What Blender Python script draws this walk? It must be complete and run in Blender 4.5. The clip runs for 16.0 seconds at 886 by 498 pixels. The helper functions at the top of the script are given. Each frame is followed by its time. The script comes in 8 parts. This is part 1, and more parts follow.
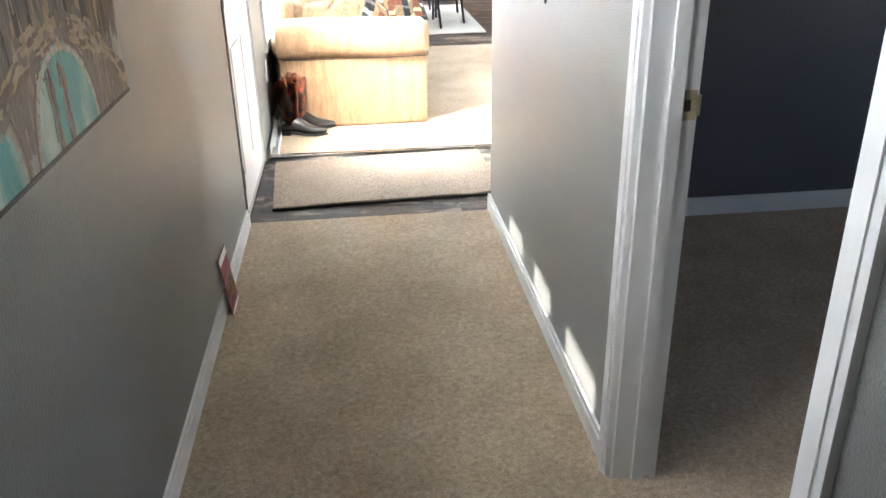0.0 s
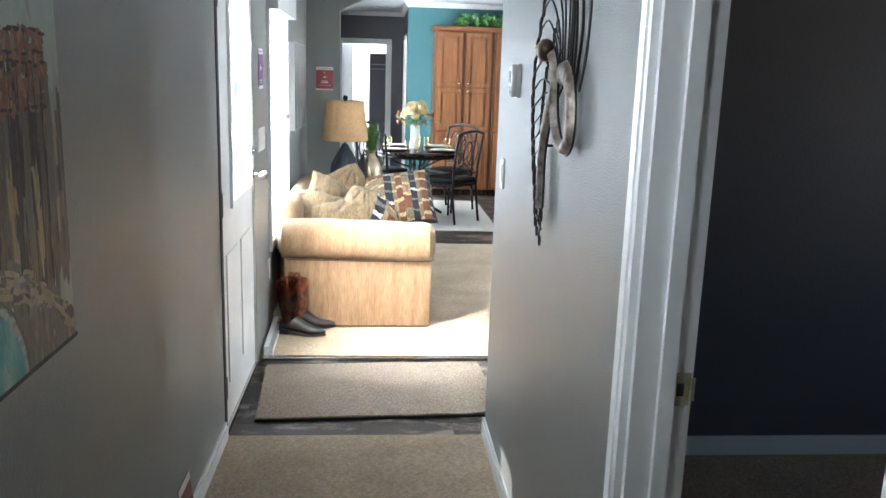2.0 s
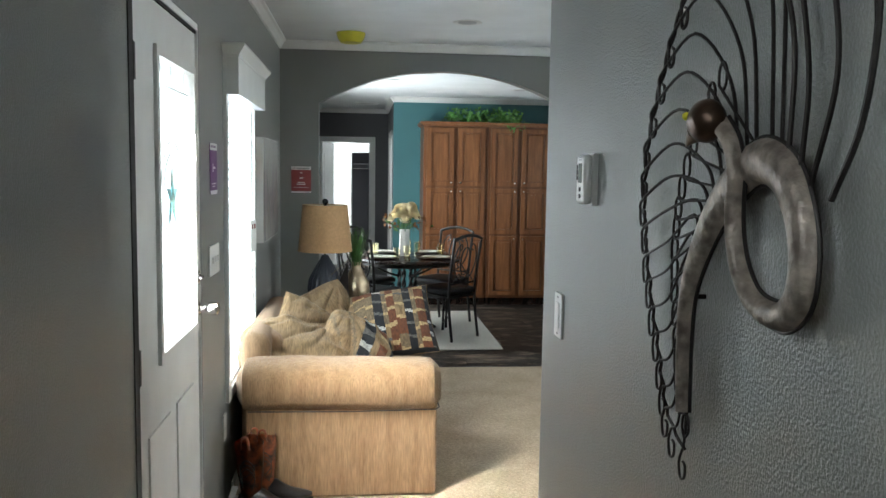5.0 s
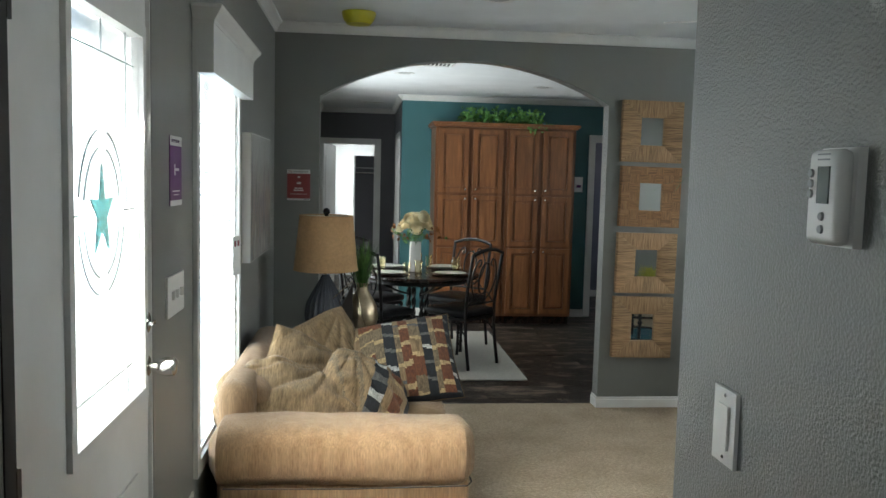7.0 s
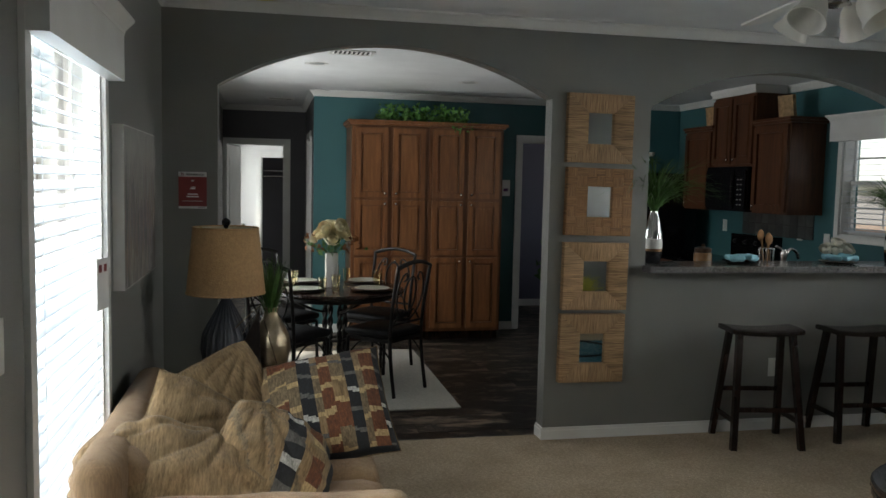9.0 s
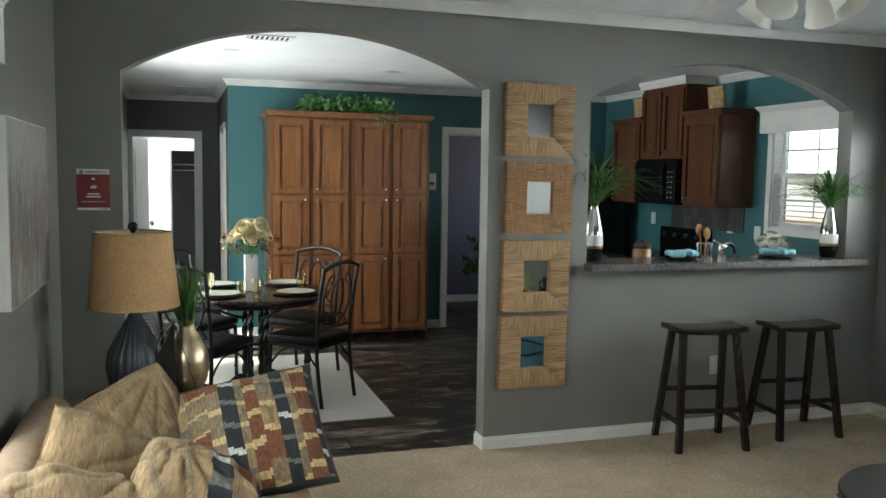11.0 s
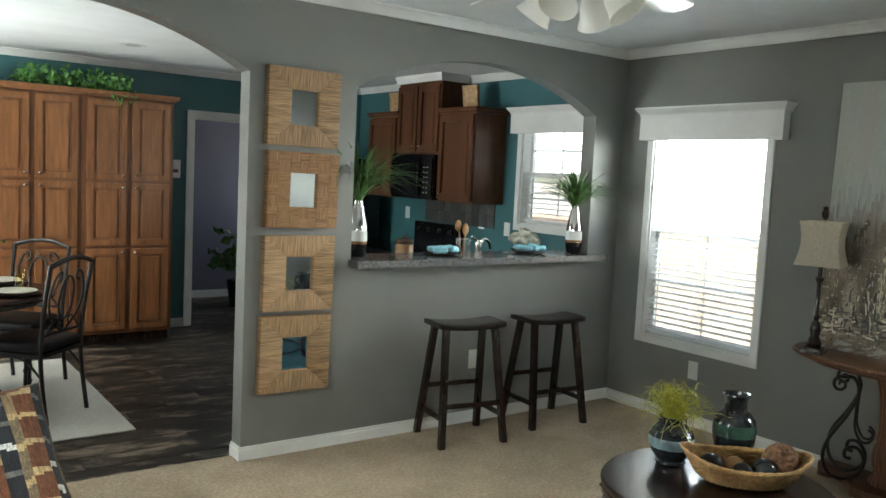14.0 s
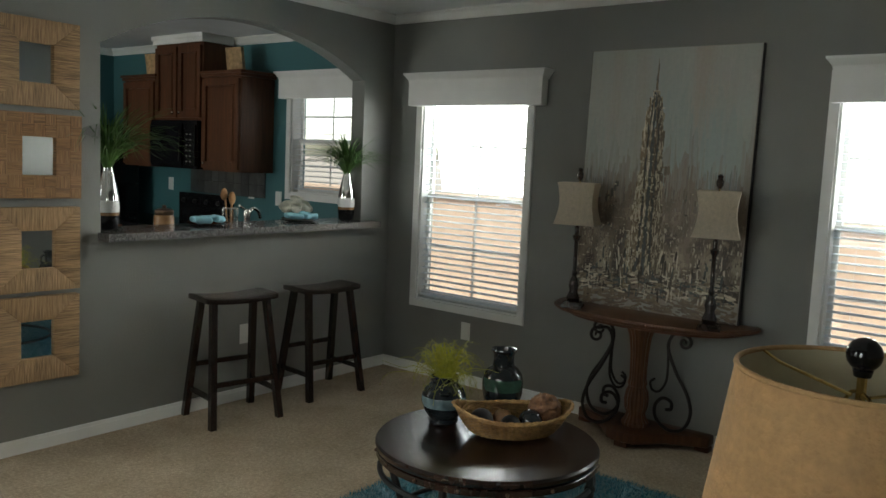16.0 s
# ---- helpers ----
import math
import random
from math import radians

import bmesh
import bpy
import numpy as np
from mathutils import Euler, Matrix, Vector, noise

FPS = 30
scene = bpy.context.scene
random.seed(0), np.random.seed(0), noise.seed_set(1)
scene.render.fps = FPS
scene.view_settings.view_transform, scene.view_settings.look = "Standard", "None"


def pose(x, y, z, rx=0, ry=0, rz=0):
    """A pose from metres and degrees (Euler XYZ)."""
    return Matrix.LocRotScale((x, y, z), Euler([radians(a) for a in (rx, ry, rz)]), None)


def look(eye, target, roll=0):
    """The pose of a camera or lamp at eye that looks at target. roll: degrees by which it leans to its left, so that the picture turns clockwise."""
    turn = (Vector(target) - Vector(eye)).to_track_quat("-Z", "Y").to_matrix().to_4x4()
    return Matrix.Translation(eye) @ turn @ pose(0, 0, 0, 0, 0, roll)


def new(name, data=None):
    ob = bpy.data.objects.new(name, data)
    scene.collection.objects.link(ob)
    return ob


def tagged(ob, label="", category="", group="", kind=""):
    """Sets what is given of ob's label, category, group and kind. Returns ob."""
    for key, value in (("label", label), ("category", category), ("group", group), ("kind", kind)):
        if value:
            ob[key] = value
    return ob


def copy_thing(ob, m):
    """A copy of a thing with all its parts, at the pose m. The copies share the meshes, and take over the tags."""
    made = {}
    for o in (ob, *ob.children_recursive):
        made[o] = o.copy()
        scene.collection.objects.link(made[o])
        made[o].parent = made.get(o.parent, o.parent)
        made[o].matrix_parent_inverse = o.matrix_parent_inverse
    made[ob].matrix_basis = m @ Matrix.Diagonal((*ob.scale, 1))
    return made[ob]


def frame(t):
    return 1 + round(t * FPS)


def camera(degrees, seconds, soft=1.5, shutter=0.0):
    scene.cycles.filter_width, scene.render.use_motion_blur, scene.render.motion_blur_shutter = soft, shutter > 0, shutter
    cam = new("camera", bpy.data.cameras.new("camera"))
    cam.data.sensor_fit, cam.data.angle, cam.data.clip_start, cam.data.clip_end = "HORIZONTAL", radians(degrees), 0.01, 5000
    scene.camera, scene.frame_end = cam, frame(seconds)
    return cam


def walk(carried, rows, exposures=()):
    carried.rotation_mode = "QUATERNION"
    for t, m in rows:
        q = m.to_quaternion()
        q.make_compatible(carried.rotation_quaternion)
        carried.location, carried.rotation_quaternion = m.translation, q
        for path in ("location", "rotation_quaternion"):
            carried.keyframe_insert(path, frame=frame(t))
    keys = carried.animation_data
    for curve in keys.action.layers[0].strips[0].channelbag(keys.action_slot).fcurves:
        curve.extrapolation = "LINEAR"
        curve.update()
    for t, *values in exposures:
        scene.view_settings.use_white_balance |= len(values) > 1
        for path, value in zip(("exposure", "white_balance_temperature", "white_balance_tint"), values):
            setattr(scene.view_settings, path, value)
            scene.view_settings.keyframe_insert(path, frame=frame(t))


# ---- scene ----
cam = camera(57.1, 16.0)
PATH = [
    (0, (0.236, 0.062, 1.450), (0.426, 1.871, 0.620), -1.0),
    (0.5, (0.224, 0.132, 1.477), (0.446, 1.960, 0.698), 1.2),
    (1, (0.242, 0.185, 1.500), (0.446, 2.056, 0.823), 1.8),
    (1.5, (0.3, 0.228, 1.566), (0.453, 2.162, 1.079), 2.2),
    (2, (0.351, 0.262, 1.58), (0.512, 2.21, 1.159), 1.8),
    (2.5, (0.378, 0.325, 1.58), (0.493, 2.287, 1.213), 1.4),
    (3, (0.361, 0.47, 1.581), (0.522, 2.447, 1.325), 0.8),
    (3.5, (0.314, 0.712, 1.589), (0.509, 2.693, 1.404), 0.4),
    (4, (0.313, 0.911, 1.572), (0.547, 2.889, 1.387), 0.8),
    (4.2, (0.334, 0.996, 1.573), (0.556, 2.975, 1.385), 1.0),
    (6.5, (0.269, 2.035, 1.571), (0.459, 4.017, 1.391), 0.8),
    (7, (0.275, 2.252, 1.574), (0.477, 4.234, 1.4), 1.4),
    (7.5, (0.241, 2.445, 1.594), (0.522, 4.42, 1.443), 0.9),
    (8, (0.212, 2.64, 1.593), (0.593, 4.598, 1.446), 0.6),
    (8.5, (0.221, 2.811, 1.581), (0.631, 4.763, 1.429), 0.7),
    (9, (0.28, 2.996, 1.572), (0.697, 4.945, 1.411), 1.2),
    (9.5, (0.281, 3.145, 1.574), (0.816, 5.066, 1.413), 1.4),
    (12, (0.253, 3.395, 1.604), (0.928, 5.268, 1.411), 0.9),
    (12.5, (0.282, 3.426, 1.592), (1.05, 5.263, 1.4), 1.7),
    (13, (0.286, 3.459, 1.591), (1.131, 5.262, 1.4), 2.5),
    (13.5, (0.271, 3.548, 1.585), (1.312, 5.246, 1.404), 2.7),
    (14, (0.252, 3.601, 1.596), (1.426, 5.21, 1.416), 2.8),
    (14.5, (0.253, 3.632, 1.591), (1.554, 5.141, 1.417), 3.1),
    (15, (0.273, 3.647, 1.581), (1.663, 5.075, 1.405), 3.4),
    (15.5, (0.324, 3.639, 1.555), (1.86, 4.906, 1.364), 3.4),
    (16, (0.37, 3.646, 1.549), (1.928, 4.881, 1.329), 2.5),
]
EXPOSURES = [(0.0, 2.72, 6200, 12), (1.0, 2.16, 6000, 10), (1.5, 1.89, 5850, 8), (2.5, 1.65, 5850, 8), (3.0, 1.48, 5950, 8), (3.5, 1.08, 6000, 7), (4.2, 0.73, 6100, 6), (6.5, 0.45, 6300, 3), (7.0, 0.08, 6350, 4), (7.5, -0.37, 6400, 5), (8.0, -0.99, 6500, 7), (8.5, -1.33, 6600, 8), (9.0, -0.7, 6750, 8), (9.5, 0.47, 6700, 6), (12.0, 0.55, 6500, 2), (13.5, 0.79, 6600, 2), (15.0, 0.79, 6800, 2), (15.5, 0.13, 6900, 2), (16.0, -0.22, 7000, 4)]
walk(cam, [(t, look(eye, target, roll)) for t, eye, target, roll in PATH], EXPOSURES)

# ---- light ----
SUN_WAY = Vector((0.65, 0.62, -1.0)).normalized()
world = bpy.data.worlds.new("world")
scene.world = world
world.use_nodes = True
wn = world.node_tree.nodes
sky = wn.new("ShaderNodeTexSky")
sky.sky_type, sky.sun_disc = "NISHITA", False
sky.sun_elevation = math.asin(-SUN_WAY.z)
sky.sun_rotation = math.atan2(-SUN_WAY.x, -SUN_WAY.y)
wn["Background"].inputs["Strength"].default_value = 0.13
world.node_tree.links.new(sky.outputs[0], wn["Background"].inputs["Color"])
sun = new("sun", bpy.data.lights.new("sun", "SUN"))
sun.data.energy, sun.data.angle, sun.data.color = 5.0, radians(0.6), (1.0, 0.94, 0.85)
sun.matrix_world = look((0, 0, 6), Vector((0, 0, 6)) + SUN_WAY)


def window_light(name, x, y, z, sx, sz, toward, power):
    """Sky light through one opening in a wall."""
    lamp = new(name, bpy.data.lights.new(name, "AREA"))
    lamp.data.shape, lamp.data.size, lamp.data.size_y = "RECTANGLE", sx, sz
    lamp.data.energy, lamp.data.color = power, (0.93, 0.97, 1.0)
    lamp.matrix_world = look((x, y, z), Vector((x, y, z)) + Vector(toward))
    return lamp


window_light("sky_front_window", -0.345, 5.57, 1.28, 0.86, 1.42, (1, 0, 0), 34)
window_light("sky_door_glass", -0.435, 4.19, 1.45, 0.52, 0.9, (1, 0, 0), 11)
# sunlight that the obscure glass of the entry door scatters forward
glow = window_light("sun_through_door_glass", -0.43, 4.19, 1.45, 0.5, 0.85, SUN_WAY, 34)
glow.data.spread, glow.data.color = radians(62), (1.0, 0.95, 0.87)
window_light("sky_hall_window", -0.435, 1.37, 1.97, 1.36, 0.28, (1, 0, -0.9), 8)
window_light("sky_dining_window", -0.435, 9.6, 1.35, 1.5, 1.4, (1, 0, 0.22), 43)
window_light("sky_far_room", -0.435, 14.4, 1.4, 0.9, 1.2, (1, 0, 0), 45)
window_light("sky_east_window_north", 4.93, 6.92, 1.655, 0.86, 0.7, (-1, 0, -0.25), 37)
window_light("sky_east_window_south", 4.93, 4.24, 1.655, 0.86, 0.7, (-1, 0, -0.25), 37)
window_light("sky_kitchen_window", 4.93, 8.37, 1.83, 0.75, 0.4, (-1, 0, 0), 1.7)
window_light("sky_utility_window", 4.95, 12.3, 1.5, 0.8, 1.0, (-1, 0, 0), 5)
# added fill: brightens the bedroom from an unseen opening in its east wall
window_light("fill_bedroom_unseen", 4.29, 1.6, 1.4, 1.2, 1.2, (-1, 0, 0), 0.75)
# ---- materials ----
def material(name, color, rough=0.6, vary=0.12, scale=6.0, bump=0.0, bump_scale=80.0, metallic=0.0, stretch=(1, 1, 1),
             second=None, second_scale=1.3, second_amount=0.35, coat=0.0, random_tone=0.0, sheen=0.0, spec=0.5, fine=0.0):
    m = bpy.data.materials.new(name)
    m.use_nodes = True
    n, l = m.node_tree.nodes, m.node_tree.links
    b = n["Principled BSDF"]
    tc, mp = n.new("ShaderNodeTexCoord"), n.new("ShaderNodeMapping")
    mp.inputs["Scale"].default_value = stretch
    l.new(tc.outputs["Object"], mp.inputs["Vector"])

    def tex(s, detail=6.0):
        t = n.new("ShaderNodeTexNoise")
        t.inputs["Scale"].default_value, t.inputs["Detail"].default_value = s, detail
        l.new(mp.outputs[0], t.inputs["Vector"])
        return t

    def mix(kind, fac, a, c):
        x = n.new("ShaderNodeMix")
        x.data_type, x.blend_type = "RGBA", kind
        for sock, val in ((x.inputs[0], fac), (x.inputs[6], a), (x.inputs[7], c)):
            if isinstance(val, (int, float)):
                sock.default_value = val
            elif isinstance(val, tuple):
                sock.default_value = val
            else:
                l.new(val, sock)
        return x.outputs[2]

    def ramp(src, lo, hi, a=0.3, c=0.7):
        r = n.new("ShaderNodeMapRange")
        r.inputs["From Min"].default_value, r.inputs["From Max"].default_value = a, c
        r.inputs["To Min"].default_value, r.inputs["To Max"].default_value = lo, hi
        l.new(src, r.inputs["Value"])
        return r.outputs[0]

    base = (*color, 1)
    grain = tex(scale)
    tone = ramp(grain.outputs["Fac"], 1 - vary, 1 + vary)
    col = base
    if second:
        big = tex(second_scale, 4.0)
        col = mix("MIX", ramp(big.outputs["Fac"], 0.0, second_amount * 2, 0.38, 0.68), base, (*second, 1))
    hsv = n.new("ShaderNodeHueSaturation")
    l.new(tone, hsv.inputs["Value"])
    if isinstance(col, tuple):
        hsv.inputs["Color"].default_value = col
    else:
        l.new(col, hsv.inputs["Color"])
    out = hsv.outputs[0]
    if fine:
        ft = tex(bump_scale, 3.0)
        h3 = n.new("ShaderNodeHueSaturation")
        l.new(ramp(ft.outputs["Fac"], 1 - fine, 1 + fine, 0.35, 0.65), h3.inputs["Value"])
        l.new(out, h3.inputs["Color"])
        out = h3.outputs[0]
    if random_tone:
        oi = n.new("ShaderNodeObjectInfo")
        h2 = n.new("ShaderNodeHueSaturation")
        l.new(ramp(oi.outputs["Random"], 1 - random_tone, 1 + random_tone, 0, 1), h2.inputs["Value"])
        l.new(out, h2.inputs["Color"])
        out = h2.outputs[0]
    l.new(out, b.inputs["Base Color"])
    swing = 0.06 if rough > 0.38 else 0.012
    l.new(ramp(grain.outputs["Fac"], max(0.02, rough - swing), min(1, rough + swing)), b.inputs["Roughness"])
    b.inputs["Metallic"].default_value = metallic
    b.inputs["Coat Weight"].default_value = coat
    b.inputs["Sheen Weight"].default_value = sheen
    b.inputs["Specular IOR Level"].default_value = spec
    if bump:
        bt = tex(bump_scale, 3.0)
        bp = n.new("ShaderNodeBump")
        bp.inputs["Strength"].default_value, bp.inputs["Distance"].default_value = bump, 0.004
        l.new(bt.outputs["Fac"], bp.inputs["Height"])
        l.new(bp.outputs[0], b.inputs["Normal"])
    return m


def glass_material(name, color=(1, 1, 1), rough=0.0):
    m = material(name, color, rough, 0.0)
    b = m.node_tree.nodes["Principled BSDF"]
    for link in list(b.inputs["Roughness"].links):
        m.node_tree.links.remove(link)
    b.inputs["Roughness"].default_value = rough
    b.inputs["Transmission Weight"].default_value = 1.0
    b.inputs["IOR"].default_value = 1.45
    return m


WALL = material("grey_wall_paint", (0.2, 0.203, 0.19), 0.32, 0.04, 3, 0.8, 205, second=(0.213, 0.212, 0.195), second_scale=0.7)
TEAL = material("teal_wall_paint", (0.042, 0.135, 0.148), 0.45, 0.05, 3, 0.4, 75, second=(0.046, 0.143, 0.153))
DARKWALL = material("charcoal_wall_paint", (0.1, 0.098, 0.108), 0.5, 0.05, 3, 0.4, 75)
BLUEWALL = material("slate_blue_wall_paint", (0.15, 0.145, 0.2), 0.5, 0.05, 3, 0.4, 75)
WHITEWALL = material("white_wall_paint", (0.72, 0.72, 0.7), 0.55, 0.03, 3, 0.3, 75)
CEIL = material("white_ceiling_texture", (0.8, 0.82, 0.83), 0.8, 0.04, 4, 0.5, 60)
TRIM = material("white_trim_paint", (0.76, 0.76, 0.74), 0.32, 0.04, 5, 0.05, 40, second=(0.7, 0.69, 0.66), second_scale=3)
DOORWHITE = material("white_door_paint", (0.7, 0.69, 0.67), 0.4, 0.05, 5, 0.08, 40, second=(0.62, 0.6, 0.57), second_scale=4)
CARPET = material("beige_cut_pile_carpet", (0.44, 0.35, 0.25), 0.95, 0.2, 60, 1.0, 190, second=(0.36, 0.284, 0.195), second_scale=3.2, second_amount=0.5, sheen=0.05, spec=0.1, fine=0.2)
MATRUG = material("taupe_doormat_carpet", (0.3, 0.245, 0.19), 0.95, 0.25, 90, 1.0, 190, second=(0.26, 0.21, 0.165), second_scale=6, spec=0.1, fine=0.3)
BEDCARPET = CARPET
def barnwood(name, dark, light):
    """Scraped dark planks: pale worn streaks along x, different on every plank."""
    m = material(name, dark, 0.42, 0.35, 14, 0.3, 50, stretch=(1.5, 9, 3), random_tone=0.45)
    n, l = m.node_tree.nodes, m.node_tree.links
    b = n["Principled BSDF"]
    src = b.inputs["Base Color"].links[0].from_socket
    tc, oi = n.new("ShaderNodeTexCoord"), n.new("ShaderNodeObjectInfo")
    mul, add, mp = n.new("ShaderNodeVectorMath"), n.new("ShaderNodeVectorMath"), n.new("ShaderNodeMapping")
    mul.operation = "MULTIPLY"
    mul.inputs[1].default_value = (37.0, 11.0, 5.0)
    l.new(oi.outputs["Random"], mul.inputs[0])
    l.new(tc.outputs["Object"], add.inputs[0])
    l.new(mul.outputs[0], add.inputs[1])
    mp.inputs["Scale"].default_value = (2.0, 4.6, 1.0)
    l.new(add.outputs[0], mp.inputs["Vector"])
    t = n.new("ShaderNodeTexNoise")
    t.inputs["Scale"].default_value, t.inputs["Detail"].default_value, t.inputs["Roughness"].default_value = 1.7, 10.0, 0.72
    l.new(mp.outputs[0], t.inputs["Vector"])
    r = n.new("ShaderNodeMapRange")
    r.inputs["From Min"].default_value, r.inputs["From Max"].default_value = 0.5, 0.62
    l.new(t.outputs["Fac"], r.inputs["Value"])
    x = n.new("ShaderNodeMix")
    x.data_type = "RGBA"
    l.new(r.outputs[0], x.inputs[0])
    l.new(src, x.inputs[6])
    x.inputs[7].default_value = (*light, 1)
    l.new(x.outputs[2], b.inputs["Base Color"])
    return m


VINYL = barnwood("dark_barnwood_vinyl", (0.017, 0.013, 0.0105), (0.25, 0.2, 0.15))
# dark joints; the same colour also stands in for shade in gaps
JOINT = material("dark_joint_and_gap_shade", (0.03, 0.026, 0.024), 0.8, 0.2, 20)
CHERRY = material("cherry_stained_maple", (0.2, 0.083, 0.031), 0.36, 0.26, 5, 0.0, 60, stretch=(9, 9, 0.8), second=(0.115, 0.042, 0.015), second_scale=0.9, second_amount=0.4, coat=0.2, fine=0.1)
CHERRYDARK = material("dark_cherry_stain", (0.105, 0.042, 0.019), 0.42, 0.24, 5, 0.0, 60, stretch=(9, 9, 0.8), second=(0.062, 0.023, 0.011), second_scale=0.9, spec=0.3)
ESPRESSO = material("espresso_stained_wood", (0.019, 0.0105, 0.008), 0.26, 0.3, 8, 0.0, 50, stretch=(4, 4, 1), second=(0.04, 0.02, 0.014), coat=0.15)
BLACKMETAL = material("black_powder_coated_steel", (0.013, 0.012, 0.012), 0.42, 0.3, 20, 0.1, 120, metallic=0.2)
IRON = material("dark_wrought_iron", (0.025, 0.02, 0.017), 0.5, 0.35, 30, 0.3, 90, metallic=0.5)
BLACKVINYL = material("black_vinyl_upholstery", (0.012, 0.012, 0.013), 0.42, 0.25, 25, 0.2, 160, spec=0.3)
GLOSSBLACK = material("gloss_black_appliance", (0.008, 0.008, 0.009), 0.12, 0.1, 8)
SOFA = material("gold_chenille_upholstery", (0.265, 0.172, 0.094), 0.85, 0.24, 22, 0.6, 110, stretch=(9, 9, 0.8), second=(0.19, 0.113, 0.056), second_scale=3, sheen=0.15, spec=0.2)
CUSHION = material("tan_chenille_cushion", (0.24, 0.165, 0.088), 0.9, 0.36, 30, 0.8, 90, stretch=(5, 3, 0.7), second=(0.15, 0.1, 0.052), second_scale=4, sheen=0.12, spec=0.2, fine=0.15)
BURLAP = material("tan_linen_lampshade", (0.42, 0.255, 0.12), 0.9, 0.12, 60, 0.5, 150, stretch=(1, 1, 1), second=(0.37, 0.22, 0.1), second_scale=7, second_amount=0.4, fine=0.05)
CREAMSHADE = material("cream_linen_lampshade", (0.7, 0.62, 0.5), 0.9, 0.08, 60, 0.2, 200, fine=0.06)
SHADEIN = material("cream_shade_lining", (0.55, 0.5, 0.36), 0.8, 0.05, 20)
CHARCOALCER = material("charcoal_ribbed_ceramic", (0.035, 0.038, 0.048), 0.35, 0.2, 12)
GOLDMETAL = material("antique_gold_metal", (0.5, 0.41, 0.28), 0.32, 0.3, 18, 0.15, 30, metallic=0.8, second=(0.25, 0.18, 0.11), second_scale=7)
HAMMERED = material("hammered_taupe_metal", (0.5, 0.43, 0.36), 0.36, 0.3, 50, 1.0, 60, metallic=0.35, second=(0.25, 0.2, 0.165), second_scale=40, second_amount=0.4)
BRASS = material("polished_brass", (0.6, 0.45, 0.2), 0.22, 0.1, 20, metallic=1.0)
CHROME = material("brushed_nickel", (0.62, 0.6, 0.57), 0.22, 0.06, 30, metallic=1.0)
PLASTIC = material("white_plastic", (0.72, 0.71, 0.68), 0.35, 0.03, 10)
SCREEN = material("grey_lcd_glass", (0.13, 0.155, 0.14), 0.5, 0.1, 20, spec=0.2)
GREYPLASTIC = material("grey_plastic", (0.3, 0.3, 0.3), 0.45, 0.05, 10)
YELLOW = material("yellow_plastic_cover", (0.55, 0.5, 0.02), 0.35, 0.1, 15)
RATTAN = material("woven_seagrass", (0.5, 0.33, 0.17), 0.75, 0.35, 30, 0.8, 90, second=(0.38, 0.23, 0.11), second_scale=6, random_tone=0.18)
RATTANDARK = material("dark_woven_seagrass", (0.36, 0.19, 0.08), 0.75, 0.3, 30, 0.8, 90, second=(0.26, 0.13, 0.055), second_scale=6)
WICKER = material("golden_wicker", (0.5, 0.31, 0.125), 0.6, 0.35, 60, 0.6, 120, second=(0.33, 0.18, 0.065), second_scale=14)
MIRROR = material("mirror_silver", (0.85, 0.87, 0.87), 0.02, 0.0, 4, metallic=1.0)
GRANITE = material("speckled_granite", (0.165, 0.165, 0.168), 0.22, 0.9, 130, second=(0.09, 0.085, 0.085), second_scale=60, second_amount=0.5, coat=0.3)
WHITERUG = material("off_white_woven_rug", (0.62, 0.6, 0.54), 0.95, 0.1, 60, 0.6, 180)
TEALRUG = material("teal_shag_rug", (0.01, 0.15, 0.2), 0.9, 0.4, 60, 1.0, 120, sheen=0.4)
LEAF = material("green_leaf", (0.05, 0.13, 0.03), 0.5, 0.4, 30, second=(0.1, 0.2, 0.05), second_scale=9)
IVY = material("bright_ivy_leaf", (0.09, 0.24, 0.05), 0.5, 0.4, 30, second=(0.13, 0.3, 0.08), second_scale=9)
GRASSY = material("yellow_green_grass", (0.4, 0.38, 0.045), 0.6, 0.35, 30, second=(0.2, 0.23, 0.03), second_scale=9)
CREAMROSE = material("cream_rose_petal", (0.88, 0.8, 0.56), 0.7, 0.1, 20, second=(0.82, 0.66, 0.36), second_scale=8)
WHITEROSE = material("white_rose_petal", (0.86, 0.83, 0.73), 0.7, 0.15, 20)
RUSTLEAF = material("russet_leaf", (0.22, 0.09, 0.03), 0.7, 0.4, 25)
WHITECER = material("white_ceramic", (0.74, 0.73, 0.7), 0.2, 0.04, 8, coat=0.3)
AMBER = glass_material("amber_glass", (1.0, 0.96, 0.8), 0.02)
STONEWARE = material("pale_stoneware_glaze", (0.46, 0.47, 0.4), 0.3, 0.1, 20, second=(0.36, 0.37, 0.3), second_scale=9)
CLEAR = glass_material("clear_glass", (1, 1, 1), 0.0)
FROST = glass_material("frosted_glass", (0.97, 0.99, 1.0), 0.18)
TEALGLASS = glass_material("teal_stained_glass", (0.13, 0.34, 0.34), 0.12)
MILK = material("milk_glass", (0.78, 0.76, 0.7), 0.3, 0.03, 10)
REDSIGN = material("dark_red_card", (0.22, 0.03, 0.03), 0.4, 0.08, 10)
PURPLE = material("purple_card", (0.12, 0.03, 0.15), 0.4, 0.08, 10)
PAPER = material("white_paper", (0.84, 0.84, 0.82), 0.7, 0.03, 10)
BOOTORANGE = material("rust_boot_leather", (0.27, 0.065, 0.018), 0.42, 0.35, 18, 0.4, 60, second=(0.03, 0.012, 0.008), second_scale=24, second_amount=0.55)
